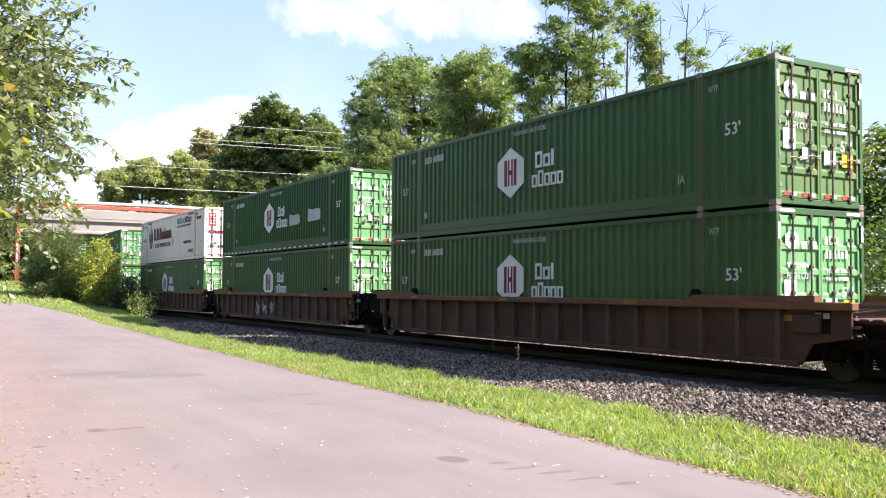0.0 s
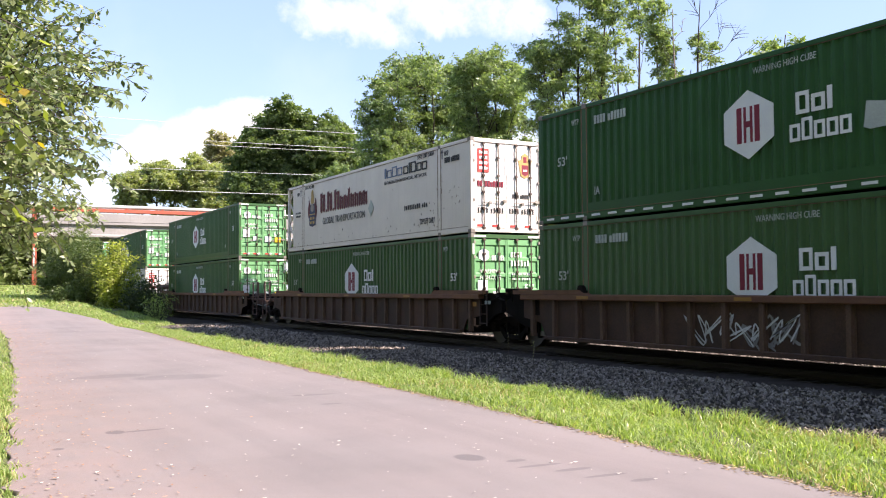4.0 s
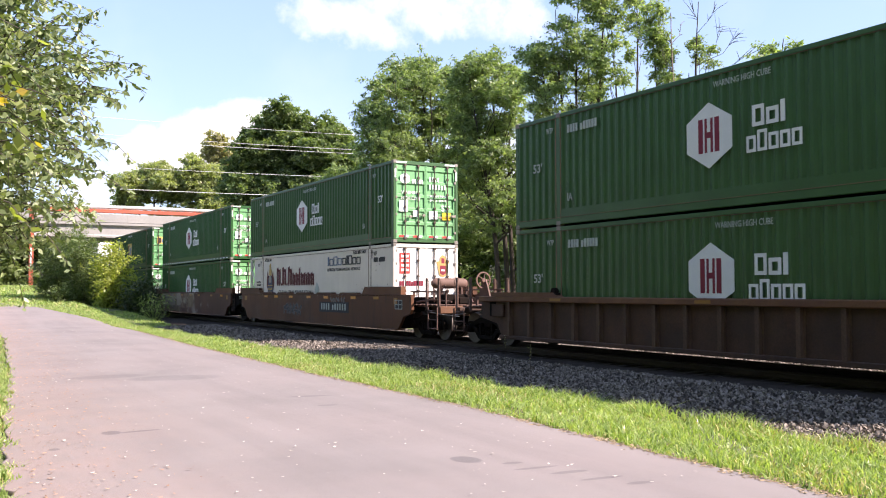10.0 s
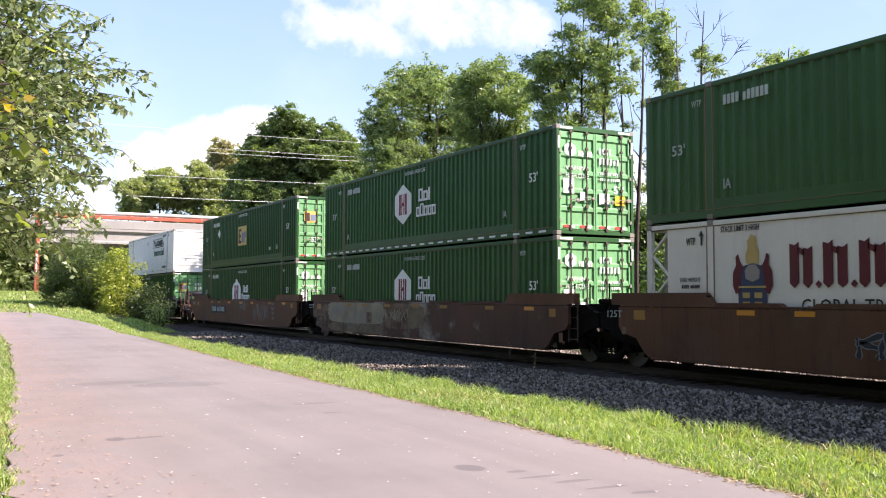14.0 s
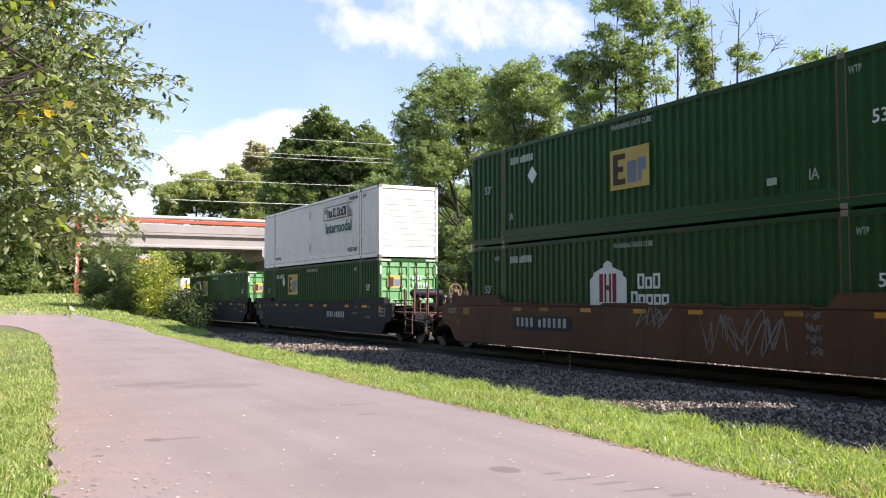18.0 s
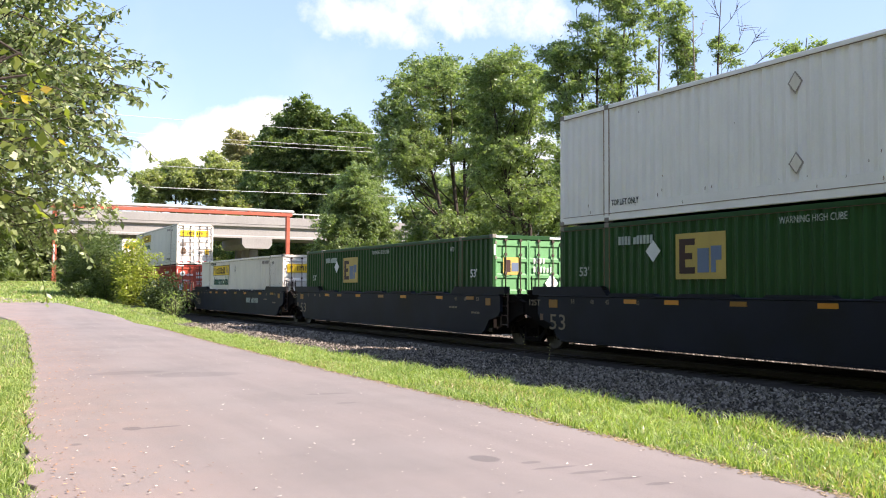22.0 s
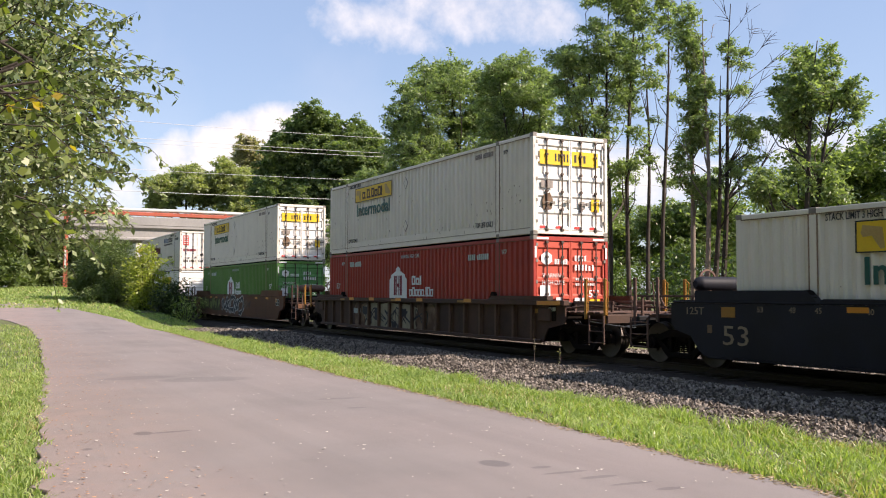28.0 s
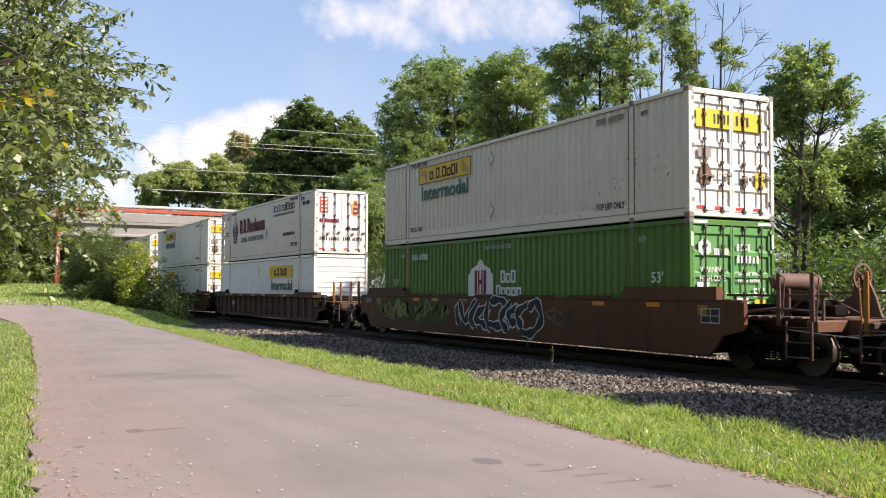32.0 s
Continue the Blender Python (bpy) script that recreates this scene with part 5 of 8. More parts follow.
def platform(car, x, s, paint, brake, posts="pink_iron"):
    """End platform of a coupled end; it reaches 3.7 m out from x in direction s (+1 ahead, -1 behind)."""
    fit = M["pink_iron"]

    def bx(b, x0, x1, *rest):
        return b.box(x + s * x0, x + s * x1, *rest)
    b = Build()
    bx(b, 0.0, 3.3, 0.85, 1.75, 0.78, 1.1, 0.02)
    bx(b, 0.1, 0.7, -0.15, WIDE + 0.15, 0.85, 1.2, 0.02)
    bx(b, 2.75, 3.0, 0.0, WIDE, 0.85, 1.08, 0.02)
    part("end_sill", b.mesh("end_sill", M[paint]), car)
    b = Build()
    for i in range(7):
        bx(b, 0.8 + i * 0.27, 1.0 + i * 0.27, 0.05, WIDE - 0.05, 1.10, 1.135, 0.006)
    bx(b, 0.75, 2.75, 0.3, 0.36, 1.04, 1.1, 0.005)
    bx(b, 0.75, 2.75, WIDE - 0.36, WIDE - 0.3, 1.04, 1.1, 0.005)
    part("walkway", b.mesh("walkway", fit), car, "dusty brown steel walkway grating", kind="stuff")
    b = Build()
    b.box(x + s * 3.2 - 0.16, x + s * 3.2 + 0.16, 1.12, 1.47, 0.72, 1.0, 0.04)
    b.prism([(x + s * 3.3, 1.15), (x + s * 3.75, 1.1), (x + s * 3.86, 1.2), (x + s * 3.82, 1.44), (x + s * 3.6, 1.5), (x + s * 3.3, 1.44)], "z", 0.72, 0.98)
    part("coupler", b.mesh("coupler", M["dark_iron"]), car, "knuckle coupler of dark cast iron")
    for k, (u, z0, z1) in enumerate(((2.05, 0.95, 1.98), (2.85, 0.85, 1.98))):
        for y in (-0.02, WIDE - 0.03):
            b = Build()
            bx(b, u, u + 0.09, y, y + 0.05, z0, z1, 0.01)
            b.tube([(x + s * (u + 0.14), y + 0.02, z0 + 0.2), (x + s * (u + 0.2), y + 0.02, z1 - 0.1), (x + s * (u + 0.1), y + 0.02, z1 - 0.04)], 0.014, 6)
            part("grab_post", b.mesh("grab_post", M[posts]), car)
    b = Build()
    for z in (0.38, 0.66, 0.94):
        b.tube([(x + s * 2.35, -0.08, z), (x + s * 2.95, -0.08, z)], 0.016, 6)
    for u in (2.35, 2.95):
        bx(b, u - 0.02, u + 0.02, -0.1, -0.06, 0.34, 1.05, 0.005)
    part("step", b.mesh("step", fit), car, "sill steps of brown steel bar")
    for y in (0.2, 1.0, 1.8):
        b = Build().tube([(x + s * 1.0, y, 1.2), (x + s * 1.6, y + 0.25, 1.28), (x + s * 2.5, y + 0.5, 1.22)], 0.03, 8)
        part("brake_pipe", b.mesh("brake_pipe", fit), car)
    b = Build().tube([(x + s * 2.9, 0.5, 0.85), (x + s * 3.1, 0.45, 0.55), (x + s * 3.5, 0.42, 0.48), (x + s * 3.8, 0.45, 0.62)], 0.025, 8)
    part("air_hose", b.mesh("air_hose", M["dark_iron"], True), car)
    b = Build().tube([(x + s * 2.3, -0.05, 0.9), (x + s * 3.2, 0.0, 0.83), (x + s * 3.7, 0.3, 0.78)], 0.012, 6)
    part("uncoupling_lever", b.mesh("uncoupling_lever", M["steel"]), car)
    if brake:
        b = Build()
        ys = [0.55, 0.62, 0.7, 1.75, 1.83, 1.9]
        b.tube([(x + s * 1.45, y, 1.82) for y in ys], [0.08, 0.15, 0.175, 0.175, 0.15, 0.08], 20)
        part("air_reservoir", b.mesh("air_reservoir", M["pink_iron"] if paint != "slate" else M["slate"], True), car, "dusty cylindrical air reservoir")
        for y in (0.85, 1.6):
            part("reservoir_bracket", bx(Build(), 1.28, 1.62, y - 0.03, y + 0.03, 1.12, 1.68, 0.01).mesh("reservoir_bracket", fit), car)
        b = Build().prism([(x + s * 1.5, 1.12), (x + s * 2.9, 1.12), (x + s * 2.75, 1.55), (x + s * 2.55, 1.95), (x + s * 2.35, 1.95), (x + s * 2.2, 1.55)], "y", 1.95, 2.0)
        part("brake_stand", b.mesh("brake_stand", fit), car)
        b = Build().disc((x + s * 2.5, 1.9, 1.92), "x", 0.28, -0.02, 0.02, 20, 0.235)
        for k in range(5):
            a = 2 * math.pi * k / 5
            b.tube([(x + s * 2.5, 1.9, 1.92), (x + s * 2.5, 1.9 + 0.25 * math.cos(a), 1.92 + 0.25 * math.sin(a))], 0.018, 6)
        b.disc((x + s * 2.5, 1.9, 1.92), "x", 0.07, -0.05, 0.05, 12)
        part("brake_wheel", b.mesh("brake_wheel", fit), car, "spoked hand brake wheel")
        b = Build()
        bx(b, 1.75, 2.2, 0.7, 1.5, 1.14, 1.46, 0.03)
        bx(b, 2.25, 2.65, 0.9, 1.3, 1.14, 1.36, 0.03)
        part("brake_valve", b.mesh("brake_valve", M["dark_iron"]), car)
        for y, z in ((0.25, 1.52), (2.3, 1.58)):
            b = Build()
            bx(b, 0.5, 3.1, y - 0.025, y + 0.025, z, z + 0.05, 0.006)
            bx(b, 0.7, 0.76, y - 0.02, y + 0.02, 1.12, z)
            bx(b, 2.9, 2.96, y - 0.02, y + 0.02, 1.08, z)
            part("handrail", b.mesh("handrail", fit), car, "long brown handrail beside the walkway")
        b = Build()
        for k in range(9):
            a0, a1 = math.pi * (0.5 + 0.055 * k), math.pi * (0.5 + 0.055 * (k + 1))
            b.prism([(x + s * (1.05 + 0.75 * math.cos(a0)), 0.7 + 0.72 * math.sin(a0)), (x + s * (1.05 + 0.75 * math.cos(a1)), 0.7 + 0.72 * math.sin(a1)),
                     (x + s * (1.05 + 0.55 * math.cos(a1)), 0.7 + 0.55 * math.sin(a1)), (x + s * (1.05 + 0.55 * math.cos(a0)), 0.7 + 0.55 * math.sin(a0))], "y", -0.1, -0.06)
        part("wheel_guard", b.mesh("wheel_guard", fit), car, "curved perforated guard over the wheel")
        b = Build().tube([(x + s * 1.45, 0.6, 1.7), (x + s * 1.7, 0.5, 1.2), (x + s * 2.2, 0.3, 1.3), (x + s * 2.6, 0.4, 1.75)], 0.02, 6)
        b.tube([(x + s * 1.7, 1.9, 1.6), (x + s * 2.2, 1.6, 1.4), (x + s * 3.0, 1.2, 1.2)], 0.02, 6)
        part("brake_pipe", b.mesh("brake_pipe", fit), car)
    else:
        for y in (0.5, 2.0):
            b = Build()
            bx(b, 0.9, 2.6, y - 0.03, y + 0.03, 1.32, 1.4, 0.01)
            bx(b, 0.9, 0.98, y - 0.03, y + 0.03, 1.12, 1.36, 0.01)
            bx(b, 2.5, 2.58, y - 0.03, y + 0.03, 1.12, 1.36, 0.01)
            part("grab_rail", b.mesh("grab_rail", fit), car)


def bridge_arms(car, m):
    """Side bearing arms, cross beam, hoses and a ladder that fill an articulated joint above its truck."""
    def arm():
        return Build().prism([(0.25, 1.44), (1.2, 1.44), (1.45, 1.3), (1.66, 1.24), (1.66, 0.9), (1.3, 0.82), (0.95, 0.62), (0.25, 0.5)], "y", 0.0, 0.14).mesh("bearing_arm", M["dark_iron"])

    def beam():
        b = Build().box(1.15, 1.35, 0.14, WIDE - 0.14, 1.18, 1.46, 0.02)
        return b.box(1.05, 1.6, 0.5, 1.1, 1.46, 1.58, 0.03).mesh("cross_beam", M["dark_iron"])

    def hose():
        return Build().tube([(0.4, -0.06, 1.36), (0.7, -0.08, 1.26), (1.1, -0.08, 1.22), (1.5, -0.07, 1.3), (1.68, -0.06, 1.36)], 0.022, 6).mesh("air_hose", M["dark_iron"], True)

    def steps():
        b = Build()
        for x in (0.62, 0.98):
            b.box(x, x + 0.03, -0.1, -0.06, 0.5, 1.5)
        for k in range(4):
            b.box(0.62, 1.01, -0.1, -0.06, 0.56 + 0.27 * k, 0.585 + 0.27 * k)
        return b.mesh("step_ladder", M["rod"])

    side_b = m @ Matrix.Translation((0, WIDE - 0.14, 0))
    for at in (m, side_b):
        part("bearing_arm", cached("bearing arm", arm), car, m=at)
    part("cross_beam", cached("cross beam", beam), car, "greasy cross beam over the shared truck", m)
    part("air_hose", cached("bridge hose", hose), car, m=m)
    part("step_ladder", cached("bridge steps", steps), car, "narrow rusty step ladder", m)


def well_car(style, lead, tail, seed):
    """One well unit; local x = 0 is the leading face of its containers, z = 0 the top of the rails."""
    paint, top = PAINT[style]
    rnd = random.Random(seed)
    label = {"ribbed": "weathered brown well car with upright ribs and tan top chord", "ribbed_old": "rust-streaked dark brown ribbed well car",
             "smooth": "rusty brown smooth-sided well car with faded markings", "slate": "dark slate blue smooth-sided well car with amber reflectors",
             "patchy": "brown smooth-sided well car with large peeling pale patches"}[style]
    car = thing("well_car", Matrix(), label, "rail car", "well cars of the train")
    ribbed = style.startswith("ribbed")
    x1, x0 = ends_of(lead, tail)
    make = (lambda: ribbed_side(lead, tail, paint)) if ribbed else (lambda: smooth_side(lead, tail, paint))
    name = "side_web" if ribbed else "side_plate"
    side = cached((name, lead, tail, paint), make)
    flip = Matrix.Translation((0, WIDE, 0)) @ Matrix.Rotation(math.pi, 4, "Z") @ Matrix.Translation((LONG, 0, 0))
    part(name, side, car)
    part(name, cached((name, tail, lead, paint), (lambda: ribbed_side(tail, lead, paint)) if ribbed else (lambda: smooth_side(tail, lead, paint))), car, m=flip)
    if ribbed:
        part("top_chord", cached(("chord", lead, tail, top), lambda: chord_mesh(lead, tail, top)), car)
        part("top_chord", cached(("chord", tail, lead, top), lambda: chord_mesh(tail, lead, top)), car, m=flip)
        part("bottom_chord", cached(("low chord", lead, tail, paint), lambda: bottom_chord_mesh(lead, tail, paint)), car)
        part("bottom_chord", cached(("low chord", tail, lead, paint), lambda: bottom_chord_mesh(tail, lead, paint)), car, m=flip)
        rib = cached("rib", lambda: rib_mesh("rib_paint"))
        n = 18
        for i in range(n):
            x = 0.15 - (LONG + 0.3) * i / (n - 1)
            part("rib", rib, car, m=pose(x, 0, 0))
            part("rib", rib, car, m=flip @ pose(-LONG - x, 0, 0))
    else:
        for is_top in (True, False):
            part("flange", cached(("flange", lead, tail, paint, is_top), lambda: flange_mesh(lead, tail, paint, is_top)), car)
            part("flange", cached(("flange", tail, lead, paint, is_top), lambda: flange_mesh(tail, lead, paint, is_top)), car, m=flip)
        pad = cached(("pad", paint), lambda: Build().prism([(0, 1.45), (-1.7, 1.45), (-1.6, 1.51), (-0.1, 1.51)], "y", SIDE - 0.01, SIDE + 0.17).mesh("sill_pad", M[paint]))
        for i in range(5):
            part("sill_pad", pad, car, m=pose(-2.6 - i * 2.4, 0, 0))
    zg = 1.42 if ribbed else 1.45
    for y_flip in (None, flip):
        for sx, xx in ((1, -1.95), (-1, BACK)):
            g = cached(("guide", top, sx), lambda: raised_end(top, sx))
            k = cached("knob", knob_mesh)
            base = pose(xx if y_flip is None else (-LONG - xx), 0, zg)
            use = cached(("guide", top, -sx), lambda: raised_end(top, -sx)) if y_flip is not None else g
            m = base if y_flip is None else flip @ base
            part("end_guide", use, car, m=m)
            part("guide_block", k, car, m=m)
    b = Build()
    for i in range(6):
        x = -0.4 - i * (LONG - 0.8) / 5
        b.box(x - 0.25, x + 0.25, SIDE + 0.16, WIDE - SIDE - 0.16, 0.27, 0.325, 0.01)
    for s in (-1, 1):
        b.prism([(-0.3, WIDE / 2 + s * 1.1), (-LONG + 0.3, WIDE / 2 - s * 1.1), (-LONG + 0.3, WIDE / 2 - s * 1.1 + 0.2), (-0.3, WIDE / 2 + s * 1.1 + 0.2)], "z", 0.275, 0.315)
    part("well_floor", b.mesh("well_floor", M["dark_iron"]), car)
    head = cached("bulkhead", lambda: Build().box(0, 0.35, SIDE + 0.105, WIDE - SIDE - 0.105, 0.85, 1.36, 0.03).mesh("bulkhead", M["dark_iron"]))
    for xa in (x1 - 0.85, x0 + 0.5):
        part("bulkhead", head, car, m=pose(xa, 0, 0))
    close = cached("well end", lambda: Build().box(0, 0.06, SIDE + 0.17, WIDE - SIDE - 0.17, 0.27, 1.3, 0.01).mesh("well_end", M["dark_iron"]))
    part("well_end", close, car, m=pose(0.04, 0, 0))
    part("well_end", close, car, m=pose(-LONG - 0.10, 0, 0))
    sets = []
    if lead == "coupled":
        platform(car, 0.35, 1, paint, not ribbed, "amber_dull" if style == "ribbed_old" else "pink_iron")
        sets += truck(car, 2.0)[1]
    else:
        b = Build()
        b.box(0.5, 1.7, 0.75, 1.85, 0.80, 1.15, 0.03)
        part("joint_arm", b.mesh("joint_arm", M["dark_iron"]), car)
        bridge_arms(car, Matrix())
        part("grab_bar", Build().tube([(0.9, -0.1, 0.9), (0.9, -0.1, 1.95), (1.2, -0.1, 1.98)], 0.016, 6).mesh("grab_bar", M["dark_iron"]), car)
        part("grab_bar", Build().tube([(1.25, 0.1, 1.1), (1.25, 0.1, 1.95)], 0.02, 6).mesh("grab_bar", M["dark_iron"]), car)
    if tail == "coupled":
        platform(car, -LONG - 0.35, -1, paint, style == "slate", "amber_dull" if style == "ribbed_old" else "pink_iron")
        sets += truck(car, -LONG - 2.0)[1]
    else:
        b = Build()
        b.box(-LONG - 1.74, -LONG - 0.5, 0.75, 1.85, 0.80, 1.15, 0.03)
        b.box(-LONG - 1.4, -LONG - 0.6, 0.15, 2.4, 1.16, 1.21, 0.01)
        part("grab_bar", Build().tube([(-LONG - 1.2, -0.1, 1.2), (-LONG - 1.2, -0.1, 1.95)], 0.02, 6).mesh("grab_bar", M["dark_iron"]), car)
        part("joint_arm", b.mesh("joint_arm", M["dark_iron"]), car)
        bridge_arms(car, flip)
        sets += truck(car, -LONG - 1.725)[1]
    ys = SIDE - 0.014
    if ribbed:
        for x in (-14.3, -9.2, -4.1):
            decal("reflector", plate_mesh(rect(0, 0, 0.45, 0.07), M["amber_dull"]), car, x, 1.31, ys)
        decal("reflector", plate_mesh(rect(0, 0, 0.2, 0.12), M["amber_dull"]), car, 0.25, 1.06, SIDE + 0.1)
        if style == "ribbed_old":
            decal("end_stripe", plate_mesh(rect(0, 0, 1.1, 0.11), M["amber"]), car, 0.5, 1.29, ys, "faded yellow end stripe")
        decal("number_mark", bars_mesh((2,), 0.1, M["decal_dim"], 0.35), car, 0.9, 1.13, SIDE + 0.1)
        if style == "ribbed_old":
            for x in (-13.3, -11.25, -8.8, -7.05, -3.65):
                decal("reflector", plate_mesh(rect(0, 0, 0.46, 0.11), M["amber"]), car, x, 1.32, ys - 0.004)
            decal("number_mark", bars_mesh((6,), 0.2, M["decal_dim"], 0.75), car, -13.1, 0.8, SIDE + 0.1)
    else:
        for x in (-13.3, -11.9, -9.95, -7.8, -5.9, -3.2, -1.2):
            decal("reflector", plate_mesh(rect(0, 0, 0.45, 0.10), M["amber" if rnd.random() < 0.6 else "amber_dull"]), car, x, 1.27, SIDE - 0.004)
        for x, w in ((-0.05 if lead == "joint" else 0.45, 0.28), (-16.37, 0.38)):
            decal("reflector", plate_mesh(rect(0, 0, w, 0.21), M["amber_dull"]), car, x, 1.12, SIDE - 0.004)
        decal("maker_plate", plate_mesh(rect(0, 0, 0.13, 0.17), M["graffiti_tan"]), car, -16.78, 0.78, SIDE - 0.004, "small pale yellow plate")
        if style != "smooth":
            decal("size_mark", text_mesh("53", 0.40, M["graffiti_black" if style == "patchy" else "decal_tan"], 0.7), car, -16.33, 0.46 if style == "patchy" else 0.55, SIDE - 0.009)
        decal("size_mark", text_mesh("125T", 0.16, M["decal_tan" if style == "slate" else "decal_dim"], 0.52), car, -17.3 if tail != "coupled" else -17.4, 1.16, SIDE - 0.003)
        if style == "slate":
            for x, s in ((-15.4, "53"), (-14.6, "48"), (-14.0, "45"), (-12.9, "40"), (-0.6, "53"), (-1.35, "48"), (-1.95, "45"), (-2.9, "40")):
                decal("size_mark", text_mesh(s, 0.11, M["decal_tan"], 0.15), car, x, 1.24, SIDE - 0.003)
        numbered = seed in (4, 6, 7, 9)
        back = -6.95 if seed == 6 else 0.0
        if style == "smooth" and numbered:
            decal("number_panel", plate_mesh(rect(-0.1, -0.06, 2.85, 0.34), M["graffiti_black"]), car, -6.25 + back, 0.80, SIDE - 0.002)
        if numbered:
            decal("number_mark", bars_mesh((4, 6), 0.25, M["decal_dim"], 2.6 if style == "smooth" else 2.2, gap=0.5), car, (-6.2 + back) if style == "smooth" else -5.45, 0.83, SIDE - 0.008)
        if style == "slate":
            decal("data_mark", bars_mesh((3, 4, 3), 0.06, M["decal_tan"], 0.5), car, -2.3, 1.0, SIDE - 0.003)
            decal("data_mark", bars_mesh((4, 3, 4), 0.06, M["decal_tan"], 0.5), car, -0.9, 0.86, SIDE - 0.003)
        fr = None
        if lead == "coupled":
            fr = decal("inspection_panel", plate_mesh(rect(0, 0, 0.55, 0.32), M["graffiti_black"]), car, 0.55, 0.95, SIDE - 0.003, "black stencilled inspection panel")
        for r in () if fr is None else (rect(0, 0, 0.55, 0.025), rect(0, 0.295, 0.55, 0.32), rect(0, 0, 0.025, 0.32), rect(0.525, 0, 0.55, 0.32), rect(0.27, 0, 0.29, 0.32), rect(0, 0.15, 0.55, 0.17)):
            part("panel_line", plate_mesh(r, M["decal_dim"]), fr, m=pose(0, -0.005, 0))
    return car, sets


def ribbon(b, pts, width, y):
    """A flat band of sprayed paint along a smooth line through the points (x, z)."""
    P = [Vector(q) for q in pts]
    P = [P[0] * 2 - P[1]] + P + [P[-1] * 2 - P[-2]]
    line = []
    for i in range(1, len(P) - 2):
        for k in range(5):
            f = k / 5
            line.append(0.5 * ((2 * P[i]) + (P[i + 1] - P[i - 1]) * f + (2 * P[i - 1] - 5 * P[i] + 4 * P[i + 1] - P[i + 2]) * f * f + (3 * P[i] - P[i - 1] - 3 * P[i + 1] + P[i + 2]) * f ** 3))
    line.append(P[-2])
    verts, faces = [], []
    for i, q in enumerate(line):
        d = (line[min(i + 1, len(line) - 1)] - line[max(i - 1, 0)]).normalized()
        w = width * 0.5 * (1.0 + 0.3 * math.sin(i * 1.3)) * (0.6 if i in (0, len(line) - 1) else 1.0)
        verts += [(q.x - d.y * w, y, q.y + d.x * w), (q.x + d.y * w, y, q.y - d.x * w)]
    for i in range(len(line) - 1):
        faces.append((2 * i, 2 * i + 1, 2 * i + 3, 2 * i + 2))
    b.add(verts, faces)


def spray_tag(car, x, z, w, h, seed, fill, line, y=SIDE - 0.009, thick=0.14, rim=0.05, letters=0):
    """Graffiti: looping letters of spray paint with an outline behind them."""
    rnd = random.Random(seed)
    b, outline = Build(), Build()
    n = letters or max(3, int(w / (0.75 * h)))
    for i in range(n):
        cx, cw = w * (i + 0.5) / n, w / n
        top, low = rnd.uniform(0.88, 1.0) * h, rnd.uniform(0.0, 0.12) * h
        if not rim:
            # a loose scribble
            q = [(cx + rnd.uniform(-0.75, 0.75) * cw, h * ((0.05, 0.95)[k % 2] + rnd.uniform(-0.05, 0.35) * (1 if k % 2 == 0 else -1))) for k in range(7)]
            ribbon(b, q, thick, -0.0012 * i)
            continue
        paths = [[(cx - 0.38 * cw, low), (cx - 0.44 * cw, 0.5 * h), (cx - 0.28 * cw, top)]]
        kind = rnd.choice((0, 1, 2, 3))
        if kind == 0:
            paths.append([(cx - 0.28 * cw, top), (cx + 0.35 * cw, 0.85 * h), (cx + 0.42 * cw, 0.45 * h), (cx + 0.2 * cw, 0.08 * h), (cx - 0.38 * cw, low)])
        elif kind == 1:
            paths.append([(cx + 0.42 * cw, top * 0.92), (cx - 0.05 * cw, 0.75 * h), (cx - 0.2 * cw, 0.45 * h), (cx + 0.3 * cw, 0.35 * h), (cx + 0.45 * cw, low)])
        elif kind == 2:
            paths.append([(cx + 0.4 * cw, top), (cx - 0.2 * cw, 0.5 * h), (cx + 0.1 * cw, 0.3 * h), (cx + 0.45 * cw, low)])
        else:
            paths.append([(cx - 0.28 * cw, top), (cx + 0.05 * cw, 0.3 * h), (cx + 0.3 * cw, top * 0.95), (cx + 0.42 * cw, low)])
        for j, q in enumerate(paths):
            q = [(a + (a - cx) * 0.25 + rnd.uniform(-0.22, 0.22) * cw, min(0.97 * h, max(0.06 * h, c + rnd.uniform(-0.14, 0.14) * h))) for a, c in q]
            d = -0.0012 * (2 * i + j)
            if rim:
                ribbon(outline, q, thick + 2 * rim, d)
            ribbon(b, q, thick, d - 0.0006)
    g = decal("graffiti", b.mesh("graffiti", M[fill]), car, x, z, y, "faded spray-paint graffiti")
    if rim:
        part("graffiti_outline", outline.mesh("graffiti_outline", M[line]), g, kind="stuff")


def paint_blot(car, x, z, w, h, seed, material, y, name="paint_patch", label="faded patch of old spray paint", rough=0.09):
    """A ragged flat patch of paint."""
    rnd = random.Random(seed)
    pts, n = [], 30
    for k in range(n):
        a = 2 * math.pi * k / n
        ca, sa = math.cos(a), math.sin(a)
        r = 1.0 / max(abs(ca), abs(sa)) ** 0.85
        pts.append((w * (0.5 + 0.5 * ca * r * rnd.uniform(1 - 1.5 * rough, 1.0)), h * (0.5 + 0.5 * sa * r * rnd.uniform(1 - 2 * rough, 1.0))))
    part(name, plate_mesh(tuple(pts), M[material], 0.0015), car, label, pose(x, y, z))


